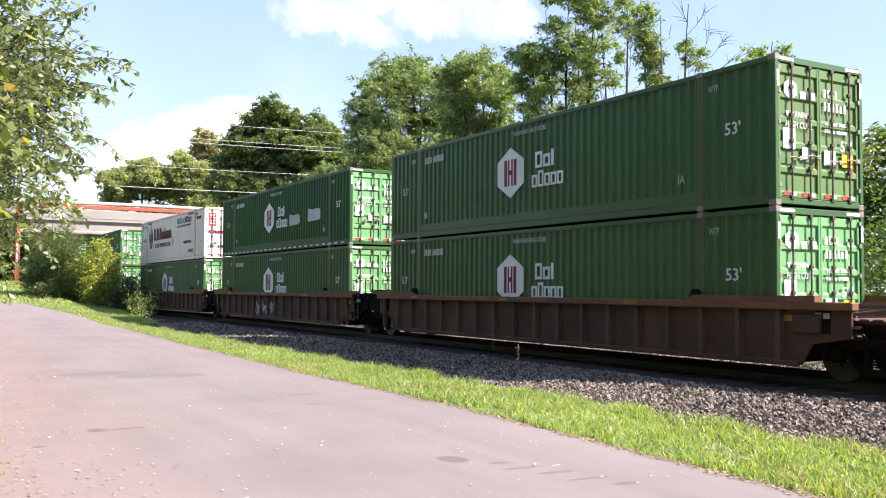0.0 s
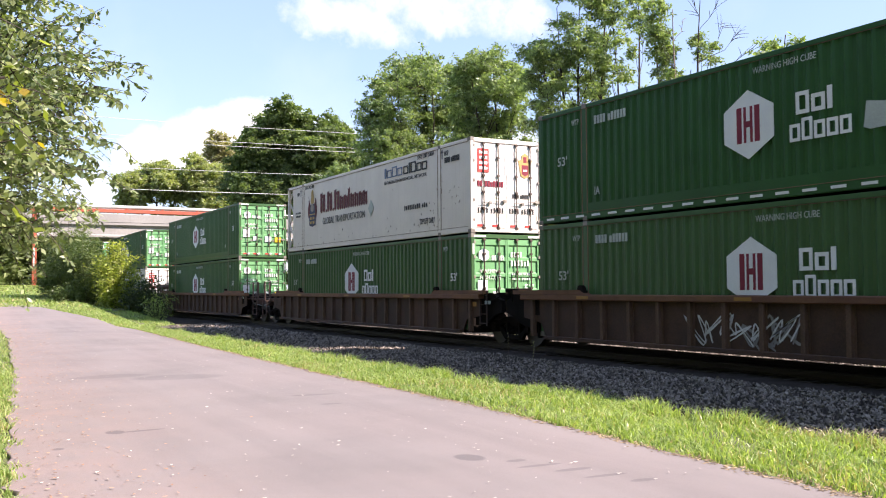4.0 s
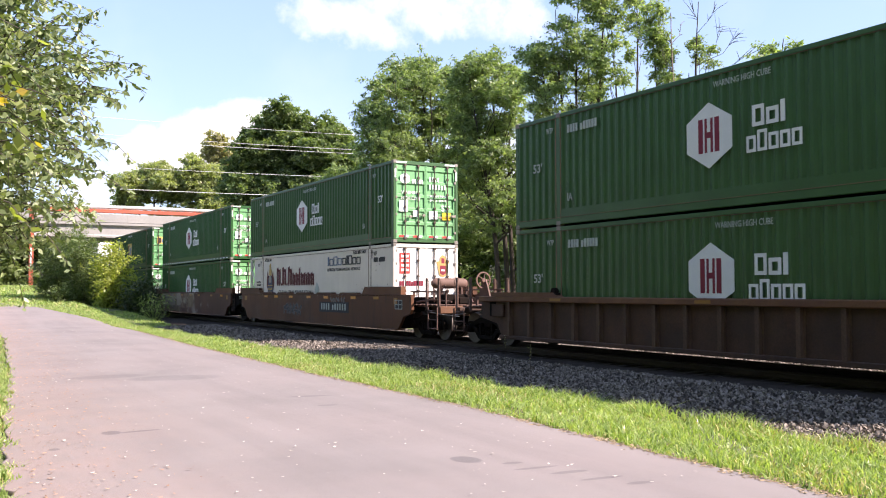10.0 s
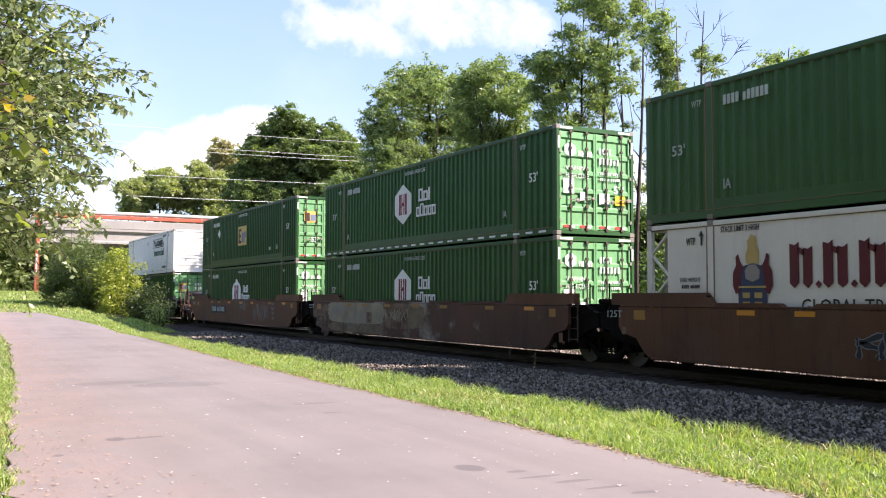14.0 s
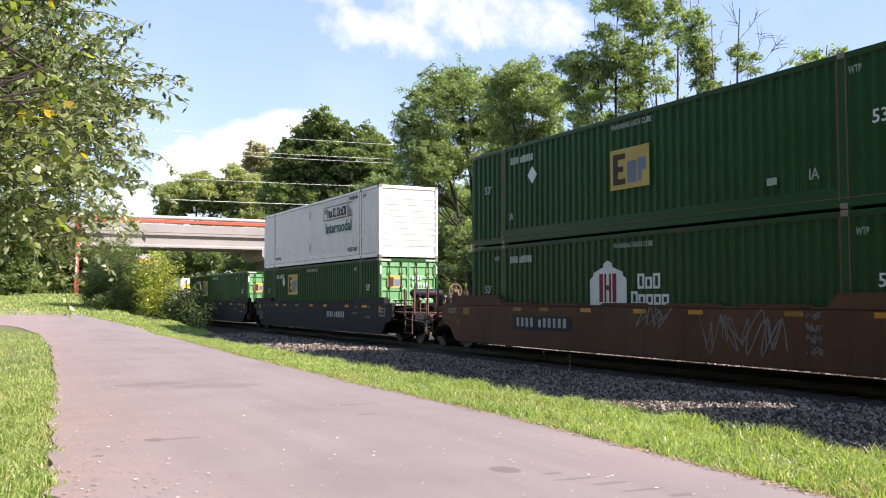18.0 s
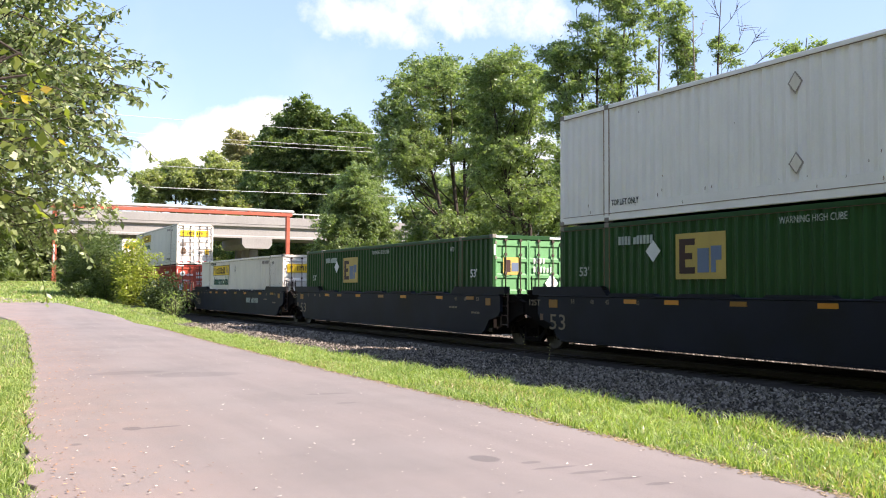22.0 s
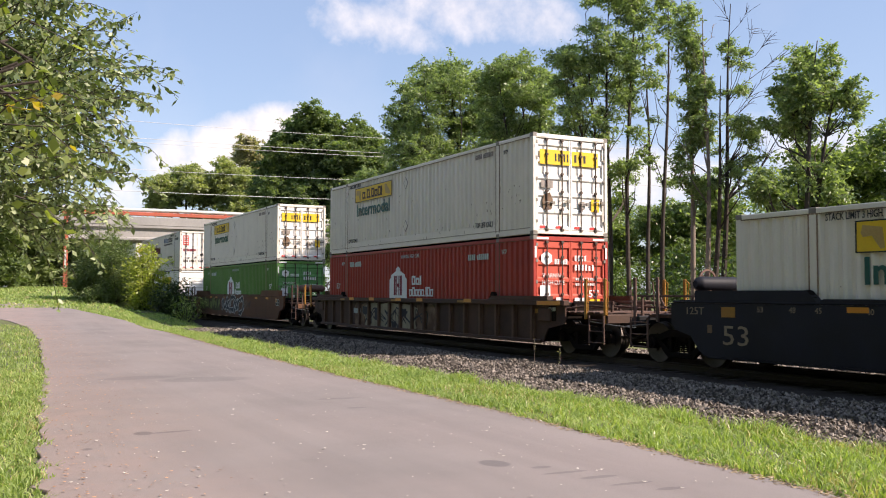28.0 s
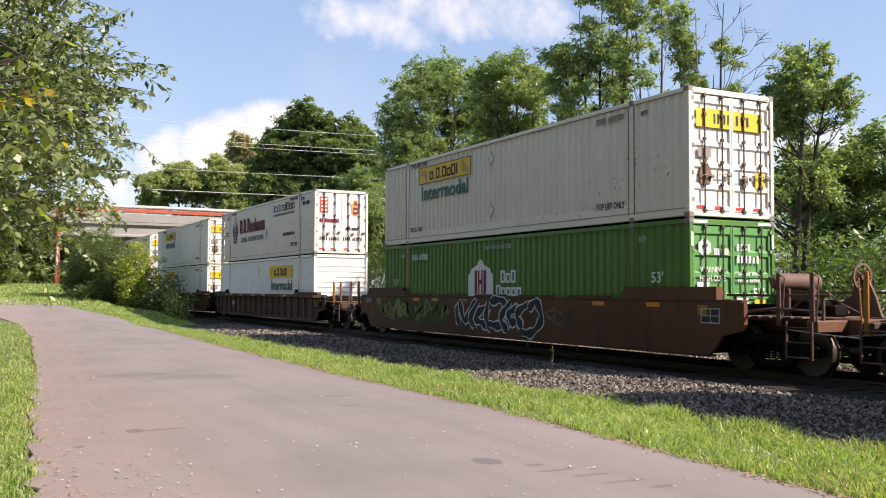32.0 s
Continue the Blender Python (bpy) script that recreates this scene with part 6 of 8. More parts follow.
# leading face of each load behind the first one, car style, its ends, lower and upper container
TRAIN = [
    (0.0, "ribbed", "coupled", "joint", "hub", "hub_rusty"),
    (-19.6, "ribbed", "joint", "joint", "hub", "hub_smeared"),
    (-39.3, "ribbed", "joint", "coupled", "hub", "cre"),
    (-63.0, "ribbed", "coupled", "coupled", "hub", "hub"),
    (-86.8, "smooth", "coupled", "joint", "cre", "hub"),
    (-106.4, "patchy", "joint", "joint", "hub_old", "hub_old"),
    (-126.0, "smooth", "joint", "coupled", "hub_new", "emp_mid"),
    (-149.8, "slate", "coupled", "joint", "emp", "jbh_new"),
    (-169.4, "slate", "joint", "joint", "emp", None),
    (-189.0, "slate", "joint", "coupled", "jbh", None),
    (-212.8, "ribbed_old", "coupled", "coupled", "hub_red", "jbh"),
    (-236.6, "smooth", "coupled", "coupled", "hub_bright", "jbh"),
    (-260.4, "ribbed_old", "coupled", "joint", "jbh_yellow", "cre"),
    (-280.0, "ribbed_old", "joint", "joint", "jbh", "jbh"),
    (-299.6, "ribbed_old", "joint", "coupled", "jbh", "jbh"),
]
RUN = []        # (object, offset in x, y, z)
WHEELS = []     # (wheelset, offset of its car, its place in the truck)


def make_train():
    for i, (off, style, lead, tail, low, high) in enumerate(TRAIN):
        car, sets = well_car(style, lead, tail, i)
        RUN.append((car, off, TRACK_Y, RAIL_TOP))
        for w in sets:
            WHEELS.append((w, off, w.matrix_basis.translation.copy()))
        RUN.append((container(low, "well"), off, TRACK_Y, RAIL_TOP + 0.33))
        if high:
            RUN.append((container(high, "top"), off, TRACK_Y, RAIL_TOP + 0.33 + HIGH + 0.02))
        if i == 11:
            paint_blot(car, -16.2, 0.5, 6.0, 0.85, 31, "graffiti_smear", SIDE - 0.003, rough=0.16)
            spray_tag(car, -16.0, 0.6, 5.2, 0.7, 12, "graffiti_green", "graffiti_grey", SIDE - 0.006, 0.10, 0)
            spray_tag(car, -10.0, 0.42, 4.5, 0.92, 11, "graffiti_black", "graffiti_white", SIDE - 0.009, 0.2, 0.045, 5)
            spray_tag(car, -5.4, 0.72, 1.3, 0.45, 20, "graffiti_tan", "graffiti_black", SIDE - 0.009, 0.11, 0.02, 2)
        elif i == 4:
            spray_tag(car, -10.6, 0.5, 2.2, 0.55, 13, "graffiti_black", "graffiti_grey", SIDE - 0.009, 0.08, 0.02)
            spray_tag(car, -5.2, 1.12, 1.5, 0.22, 14, "graffiti_grey", "graffiti_grey", SIDE - 0.009, 0.025, 0)
        elif i == 6:
            spray_tag(car, -7.75, 0.9, 1.3, 0.55, 15, "graffiti_grey", "graffiti_grey", SIDE - 0.009, 0.03, 0)
            spray_tag(car, -5.4, 0.4, 2.3, 1.0, 16, "graffiti_grey", "graffiti_grey", SIDE - 0.009, 0.032, 0, 4)
            for k in range(4):
                spray_tag(car, -2.65, 0.55 + 0.22 * k, 0.3, 0.17, 21 + k, "graffiti_grey", "graffiti_grey", SIDE - 0.009, 0.028, 0, 2)
        elif i == 1:
            spray_tag(car, -10.6, 0.35, 2.9, 0.75, 17, "graffiti_white", "graffiti_grey", SIDE + 0.108, 0.035, 0)
            spray_tag(car, -9.0, 0.3, 1.2, 0.8, 27, "graffiti_grey", "graffiti_grey", SIDE + 0.106, 0.05, 0, 2)
        elif i == 10:
            yy = SIDE + 0.114
            paint_blot(car, -13.1, 0.22, 1.5, 1.05, 41, "graffiti_tan", yy, rough=0.15)
            paint_blot(car, -12.1, 0.21, 5.0, 1.07, 42, "graffiti_pale", yy - 0.003)
            paint_blot(car, -7.4, 0.22, 1.7, 1.05, 43, "graffiti_tan", yy, rough=0.15)
            spray_tag(car, -12.2, 0.34, 5.6, 0.78, 18, "graffiti_black", "graffiti_grey", yy - 0.007, 0.05, 0, 5)
            for k, (bx0, bz, bw, bh) in enumerate(((-12.2, 0.75, 0.7, 0.35), (-11.0, 0.5, 0.6, 0.6), (-8.6, 0.7, 0.5, 0.4), (-9.4, 0.3, 0.45, 0.3))):
                paint_blot(car, bx0, bz, bw, bh, 50 + k, "graffiti_black", yy - 0.018, rough=0.2)
        elif i == 5:
            # panels of old whitewash and tan primer along the leading half
            paint_blot(car, -16.6, 0.3, 1.7, 1.08, 61, "graffiti_tan", SIDE - 0.002, label="tan primer patch worn to bare rust", rough=0.12)
            paint_blot(car, -15.3, 0.62, 5.4, 0.84, 62, "whitewash", SIDE - 0.0045, label="large peeling panel of whitish paint", rough=0.05)
            paint_blot(car, -15.2, 0.28, 5.3, 0.4, 63, "graffiti_drab", SIDE - 0.0035, label="thin brownish wash of old paint", rough=0.12)
            paint_blot(car, -10.0, 0.5, 1.9, 0.93, 64, "graffiti_tan", SIDE - 0.0055, label="tan primer panel", rough=0.06)
            paint_blot(car, -8.2, 0.55, 1.3, 0.85, 65, "graffiti_drab", SIDE - 0.0045, label="thin brownish wash of old paint", rough=0.12)
            paint_blot(car, -11.5, 0.66, 0.5, 0.42, 66, "graffiti_tan", SIDE - 0.007, label="small tan square", rough=0.03)
            decal("letter_mark", text_mesh("C", 0.26, M["graffiti_black"], 0.2), car, -11.36, 0.74, SIDE - 0.010)
            spray_tag(car, -9.9, 0.75, 1.7, 0.5, 19, "graffiti_pale", "rust_car", SIDE - 0.010, 0.035, 0, 4)
            spray_tag(car, -14.7, 0.85, 1.2, 0.5, 29, "graffiti_grey", "rust_car", SIDE - 0.010, 0.03, 0, 3)
            spray_tag(car, -13.6, 0.35, 1.9, 0.75, 39, "graffiti_grey", "rust_car", SIDE - 0.010, 0.02, 0, 3)


def front_at(t):
    """Where the first load's leading face is at t seconds."""
    return -12.0114 + 6.80174 * t + 0.020985 * t ** 2 + -0.00017915 * t ** 3


def motions():
    times = list(range(0, 33))
    for ob, off, y, z in RUN:
        walk(ob, [(float(t), pose(front_at(t) + off, y, z)) for t in times])
    for w, off, at in WHEELS:
        # finely keyed while the wheel is on the stretch that is seen
        rows, turn = [], 0.0
        seen = [k / 15.0 for k in range(0, 481) if -75.0 < front_at(k / 15.0) + off < 32.0]
        stamps = sorted(set([0.0, 32.0] + [round(s * 15) / 15 for s in seen]))
        last, angle = None, 0.0
        for s in stamps:
            if last is not None:
                step = math.degrees((front_at(s) - front_at(last)) / 0.46)
                angle += step if step < 85 else step % 80
            rows.append((s, pose(at.x, at.y, at.z, 0, angle, 0)))
            last = s
        walk(w, rows)


make_train()


# ---- ground, path and track bed ----
RIGHT_EDGE = ((30, 6.0), (0, 6.2), (-6, 6.45), (-11, 6.75), (-17.5, 6.75), (-28, 7.1), (-40, 7.7), (-50, 7.5), (-60, 5.9), (-66, 3.6), (-70, 0.5), (-74, -6), (-80, -22))
LEFT_EDGE = ((30, 0.0), (0, 0.35), (-7.6, 0.6), (-11, 0.75), (-19, 1.4), (-35, 2.4), (-46, 2.75), (-51, 2.0), (-54.5, 0.0), (-57, -3.5), (-60, -9), (-64, -16), (-68, -30))


def rise(x, y):
    """Lawn that climbs gently beyond the bend of the path, falling off towards the track."""
    x, y = np.asarray(x, float), np.asarray(y, float)
    far = np.clip(-45.0 - x, 0, 46) * 0.045
    fade = np.clip((13.1 - y) / 2.2, 0, 1)
    fade = fade * fade * (3 - 2 * fade)
    bank = np.clip(-4.0 - y, 0, 25) * 0.03 * np.clip((-15 - x) / 30.0, 0, 1)
    beyond = np.clip(y - 22.0, 0, 30) * 0.03
    return far * fade + bank + beyond


def ground_z(x, y):
    x, y = np.asarray(x, float), np.asarray(y, float)
    ditch = np.clip((y - 8.6) / 0.8, 0, 1) * np.clip((22.5 - y) / 1.5, 0, 1)
    return -0.03 + rise(x, y) - 0.32 * ditch


def grid_sheet(name, xs, ys, zfun, material):
    X, Y = np.meshgrid(xs, ys, indexing="ij")
    Z = zfun(X, Y)
    nx, ny = X.shape
    idx = np.arange(nx * ny).reshape(nx, ny)
    faces = np.stack([idx[:-1, :-1], idx[1:, :-1], idx[1:, 1:], idx[:-1, 1:]], -1).reshape(-1, 4)
    return raw_mesh(name, np.stack([X, Y, Z], -1).reshape(-1, 3), faces, material, True)


def ramp_of(points, x):
    p = sorted(points)
    return np.interp(x, [a for a, _ in p], [b for _, b in p])


xs = np.concatenate([[-2500, -1200, -600, -350, -220], np.arange(-170, 45, 2.0), [60, 100, 200, 500, 1200, 2500]])
ys = np.concatenate([[-2500, -900, -400, -180, -90, -50], np.arange(-36, 30, 1.0), [34, 40, 50, 70, 120, 250, 600, 1500, 2500]])
ground = tagged(new("ground", grid_sheet("ground", xs, ys, ground_z, M["ground"])), "sunlit mown grass beside path and track", "ground", kind="structure")


def make_path():
    """The asphalt path: cross sections from edge to edge, 4 cm thick."""
    def edge(points, n):
        pts = [Vector((a, b)) for a, b in points]
        cum = [0.0]
        for a, b in zip(pts, pts[1:]):
            cum.append(cum[-1] + (b - a).length)
        want = np.linspace(0, cum[-1], n)
        return np.c_[np.interp(want, cum, [q.x for q in pts]), np.interp(want, cum, [q.y for q in pts])]
    # cross sections join points of the two edges that face each other
    ra, la = [], []
    for (r0, r1), (l0, l1) in zip(zip(RIGHT_EDGE, RIGHT_EDGE[1:]), zip(LEFT_EDGE, LEFT_EDGE[1:])):
        for k in range(16):
            f = k / 16
            ra.append((r0[0] + (r1[0] - r0[0]) * f, r0[1] + (r1[1] - r0[1]) * f))
            la.append((l0[0] + (l1[0] - l0[0]) * f, l0[1] + (l1[1] - l0[1]) * f))
    ra, la = np.array(ra), np.array(la)
    for _ in range(6):
        ra[1:-1] = (ra[:-2] + 2 * ra[1:-1] + ra[2:]) / 4
        la[1:-1] = (la[:-2] + 2 * la[1:-1] + la[2:]) / 4
    rng = np.random.default_rng(5)
    ra[:, 1] += rng.normal(0, 0.03, len(ra))
    la[:, 1] += rng.normal(0, 0.04, len(la))
    f = np.concatenate([[0.0, 0.003, 0.006], np.linspace(0.02, 0.98, 13), [0.994, 0.997, 1.0]])
    P = la[:, None, :] * (1 - f)[None, :, None] + ra[:, None, :] * f[None, :, None]
    crown = 0.035 * (1 - (2 * f - 1) ** 2)
    Z = rise(P[..., 0], P[..., 1]) + crown[None, :]
    top = np.dstack([P, Z])
    low = top[:, [0, -1], :].copy()
    low[..., 2] -= 0.08
    allp = np.concatenate([low[:, :1], top, low[:, 1:]], axis=1)
    n, k, _ = allp.shape
    idx = np.arange(n * k).reshape(n, k)
    faces = np.stack([idx[:-1, :-1], idx[1:, :-1], idx[1:, 1:], idx[:-1, 1:]], -1).reshape(-1, 4)
    return raw_mesh("path", allp.reshape(-1, 3), faces, M["asphalt"], True)


path = tagged(new("path", make_path()), "worn pinkish grey asphalt path", "path", kind="structure")


def ballast_z(x, y):
    x, y = np.asarray(x, float), np.asarray(y, float)
    z = np.interp(y, [8.7, 9.2, 12.9, 18.0, 21.0, 22.2], [-0.34, -0.22, -0.13, -0.13, -0.28, -0.36])
    return z + 0.02 * np.sin(x * 1.7 + y * 2.1) * np.sin(y * 1.3 - x * 0.6)


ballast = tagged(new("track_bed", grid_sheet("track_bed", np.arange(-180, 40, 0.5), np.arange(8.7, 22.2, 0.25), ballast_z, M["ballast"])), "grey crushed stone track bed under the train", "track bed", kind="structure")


def make_stones():
    rng = np.random.default_rng(11)
    spots = []
    for x0, x1, dens in ((-4, -18, 230), (-18, -30, 130), (-30, -48, 60), (2, -4, 60)):
        n = int(abs(x1 - x0) * 4.3 * dens)
        spots.append(np.c_[rng.uniform(min(x0, x1), max(x0, x1), n), 8.95 + 4.3 * rng.random(n), np.full(n, 0.024 + 0.012 * (dens < 100))])
    n = 9000
    spots.append(np.c_[rng.uniform(-45, 6, n), rng.uniform(16.3, 20, n), np.full(n, 0.035)])
    s = np.concatenate(spots)
    n = len(s)
    base = np.array([(1, 0, 0), (-1, 0, 0), (0, 1, 0), (0, -1, 0), (0, 0, 1), (0, 0, -1)], float)
    tri = np.array([(0, 2, 4), (2, 1, 4), (1, 3, 4), (3, 0, 4), (2, 0, 5), (1, 2, 5), (3, 1, 5), (0, 3, 5)])
    a = rng.uniform(0, 2 * np.pi, n)
    tilt = rng.normal(0, 0.5, (n, 2))
    v = base[None] * (1 + 0.45 * rng.normal(0, 1, (n, 6, 1)).clip(-1.2, 1.2)) + rng.normal(0, 0.22, (n, 6, 3))
    v[..., 2] *= 0.8
    v[..., 2] += tilt[:, :1] * v[..., 0] + tilt[:, 1:] * v[..., 1]
    ca, sa = np.cos(a)[:, None], np.sin(a)[:, None]
    x = v[..., 0] * ca - v[..., 1] * sa
    y = v[..., 0] * sa + v[..., 1] * ca
    size = s[:, 2:3] * rng.uniform(0.7, 1.5, (n, 1))
    P = np.stack([s[:, :1] + x * size, s[:, 1:2] + y * size, ballast_z(s[:, 0], s[:, 1])[:, None] + 0.012 + v[..., 2] * size], -1)
    faces = (tri[None] + (np.arange(n) * 6)[:, None, None]).reshape(-1, 3)
    return raw_mesh("ballast_stones", P.reshape(-1, 3), faces, M["stone"])


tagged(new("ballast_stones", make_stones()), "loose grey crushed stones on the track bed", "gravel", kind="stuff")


def make_track():
    track = tagged(new("track"), "single railway track under the train", "track", kind="structure")
    prof = [(-0.075, -0.17), (0.075, -0.17), (0.075, -0.155), (0.012, -0.14), (0.012, -0.045), (0.036, -0.035), (0.036, -0.005), (0.028, 0.0), (-0.028, 0.0), (-0.036, -0.005), (-0.036, -0.035), (-0.012, -0.045), (-0.012, -0.14), (-0.075, -0.155)]
    for s in (-1, 1):
        yc = TRACK_Y + WIDE / 2 + s * 0.755
        part("rail", Build().prism([(yc + u, RAIL_TOP + w) for u, w in prof], "x", -180, 40).mesh("rail", M["rail"]), track, "rail with a bright worn head")
    tie = Build().box(-0.11, 0.11, -1.3, 1.3, -0.17, 0.0, 0.015).mesh("sleeper", M["tie"])
    for i in range(200):
        x = 8 - i * 0.52
        part("sleeper", tie, track, m=pose(x, TRACK_Y + WIDE / 2, RAIL_TOP - 0.165, 0, 0, 0.6 * math.sin(i * 2.3)))


make_track()


# ---- grass, litter ----
def blades(spots, height, width, seed):
    rng = np.random.default_rng(seed)
    n = len(spots)
    a = rng.uniform(0, 2 * np.pi, n)
    h = height * rng.uniform(0.5, 1.4, n)
    w = width * rng.uniform(0.7, 1.3, n)
    lean = rng.normal(0, 0.75, (n, 2)) * h[:, None]
    dx, dy = np.cos(a) * w, np.sin(a) * w
    x, y, z = spots.T
    b0 = np.stack([x - dx, y - dy, z - 0.02], -1)
    b1 = np.stack([x + dx, y + dy, z - 0.02], -1)
    m0 = np.stack([x - 0.7 * dx + 0.3 * lean[:, 0], y - 0.7 * dy + 0.3 * lean[:, 1], z + 0.6 * h], -1)
    m1 = np.stack([x + 0.7 * dx + 0.3 * lean[:, 0], y + 0.7 * dy + 0.3 * lean[:, 1], z + 0.6 * h], -1)
    tip = np.stack([x + lean[:, 0], y + lean[:, 1], z + h], -1)
    V = np.stack([b0, b1, m1, m0, tip], 1).reshape(-1, 3)
    o = (np.arange(n) * 5)[:, None]
    F = np.concatenate([o + [0, 1, 2], o + [0, 2, 3], o + [3, 2, 4]])
    return V, F


def make_grass():
    rng = np.random.default_rng(21)
    V, F, off = [], [], 0

    D, G, odd = [], [], 0

    def lay(n, x0, x1, lo, hi, height, width, seed):
        nonlocal off, odd
        x = rng.uniform(x0, x1, n)
        a, b = lo(x), hi(x)
        y = a + (b - a) * rng.random(n)
        patch = np.sin(x * 3.1 + 1.3 * np.sin(y * 2.7)) * np.sin(y * 3.7 + x * 1.1)
        thin = np.sin(x * 1.3 + 2.0 * np.sin(y * 1.9 + x * 0.37)) * np.sin(y * 2.6 + 1.7 * np.sin(x * 0.8))
        keep = rng.random(n) > np.clip(thin, 0, 1) * 0.75
        x, y, patch = x[keep], y[keep], patch[keep]
        v, f = blades(np.c_[x, y, ground_z(x, y)], height * (1 + 0.0 * x), width, seed)
        hgt = np.repeat(1 + 0.35 * patch, 5)
        v[:, 2] = np.repeat(ground_z(x, y), 5) + (v[:, 2] - np.repeat(ground_z(x, y), 5)) * hgt
        dry = rng.random(len(x)) < 0.06 + 0.30 * np.clip(np.sin(x * 0.7 + 2 * np.sin(y * 1.1)) * np.sin(y * 1.9 + x * 0.3), 0, 1) ** 2
        v = v.reshape(-1, 5, 3)
        for some, vs, fs in ((~dry, V, F), (dry, D, G)):
            m = int(some.sum())
            o = (np.arange(m) * 5)[:, None] + (off if vs is V else odd)
            vs.append(v[some].reshape(-1, 3))
            fs.append(np.concatenate([o + [0, 1, 2], o + [0, 2, 3], o + [3, 2, 4]]))
        off += int((~dry).sum()) * 5
        odd += int(dry.sum()) * 5
    edge = lambda x: ramp_of(RIGHT_EDGE[:9], x)
    left = lambda x: ramp_of(LEFT_EDGE[:8], x)
    rough = lambda x: 0.03 + 0.05 * np.sin(x * 3.7) + 0.04 * np.sin(x * 9.1 + 1) + 0.03 * np.sin(x * 23.0)
    ragged = lambda x: 8.75 + 0.22 * np.sin(x * 0.9) + 0.15 * np.sin(x * 2.3 + 1) + np.clip(-26 - x, 0, 30) * 0.02
    lay(46000, -20, -2, lambda x: edge(x) + rough(x), ragged, 0.08, 0.0095, 1)
    lay(26000, -40, -20, lambda x: edge(x) + rough(x), lambda x: ragged(x) + 0.2, 0.09, 0.014, 2)
    lay(12000, -60, -40, lambda x: edge(x), lambda x: np.full_like(x, 11.2), 0.10, 0.02, 3)
    lay(9000, -20, -2, lambda x: ragged(x) - 0.25, lambda x: ragged(x) + 0.15, 0.14, 0.007, 4)
    lay(5000, -45, -20, lambda x: ragged(x) - 0.2, lambda x: ragged(x) + 0.5, 0.16, 0.011, 5)
    lay(45000, -22, -6, lambda x: np.full_like(x, -2.5), lambda x: left(x) + 0.06 - 1.3 * rough(x + 7.3), 0.075, 0.0095, 6)
    lay(26000, -48, -22, lambda x: np.full_like(x, -5.0), lambda x: left(x) + 0.06 - 1.3 * rough(x + 7.3), 0.085, 0.012, 7)
    lay(42000, -100, -60, lambda x: np.full_like(x, -12.0), lambda x: np.full_like(x, 10.0) - 0.02 * x * 0, 0.12, 0.045, 8)
    lay(7000, -14, 2, lambda x: np.full_like(x, 18.5), lambda x: np.full_like(x, 24.0), 0.3, 0.02, 9)
    tagged(new("grass", raw_mesh("grass", np.concatenate(V), np.concatenate(F), M["leaf_grass"])), "bright green mown grass blades in sun", "grass", kind="stuff")
    tagged(new("dry_grass", raw_mesh("dry_grass", np.concatenate(D), np.concatenate(G), M["leaf_straw"])), "straw-coloured dry grass blades among the green", "grass", kind="stuff")


make_grass()


def scatter_flakes(name, label, category, n, size, material, area, seed, lift=0.012):
    """Small flat curled flakes on the path."""
    rng = np.random.default_rng(seed)
    x, y = area(rng, n)
    f = (y - ramp_of(LEFT_EDGE[:8], x)) / (ramp_of(RIGHT_EDGE[:9], x) - ramp_of(LEFT_EDGE[:8], x))
    z = rise(x, y) + 0.035 * (1 - (2 * np.clip(f, 0, 1) - 1) ** 2) + lift
    a = rng.uniform(0, 2 * np.pi, n)
    s = size * rng.uniform(0.5, 1.5, n)
    V = []
    for u, w, h in ((-1, 0, 0.2), (0, -0.5, 0), (1, 0, 0.3), (0, 0.5, 0.15)):
        V.append(np.stack([x + s * (u * np.cos(a) - w * np.sin(a)), y + s * (u * np.sin(a) + w * np.cos(a)), z + h * s], -1))
    V = np.stack(V, 1).reshape(-1, 3)
    F = np.arange(n * 4).reshape(n, 4)
    tagged(new(name, raw_mesh(name, V, F, material)), label, category, kind="stuff")


def left_margin(rng, n):
    x = -4 - 45 * rng.random(n) ** 0.9
    return x, ramp_of(LEFT_EDGE[:8], x) + np.abs(rng.normal(0, 0.75, n)) - 0.1


def whole_path(rng, n):
    x = -6 - 34 * rng.random(n) ** 1.5
    f = rng.random(n) ** 1.4
    return x, ramp_of(LEFT_EDGE[:8], x) * (1 - f) + ramp_of(RIGHT_EDGE[:9], x) * f


def right_margin(rng, n):
    x = -4 - 36 * rng.random(n) ** 1.3
    return x, ramp_of(RIGHT_EDGE[:9], x) - 0.02 + 0.07 * rng.normal(0, 1, n)


scatter_flakes("fallen_leaves", "brown fallen leaves along the path's edge", "leaves", 2600, 0.017, M["litter"], left_margin, 31)
scatter_flakes("path_chips", "pale chips and bits on the asphalt", "debris", 520, 0.018, M["chip"], whole_path, 32)
scatter_flakes("dry_thatch", "dry brown thatch along the asphalt edge", "debris", 5000, 0.022, M["thatch"], right_margin, 33, 0.0)


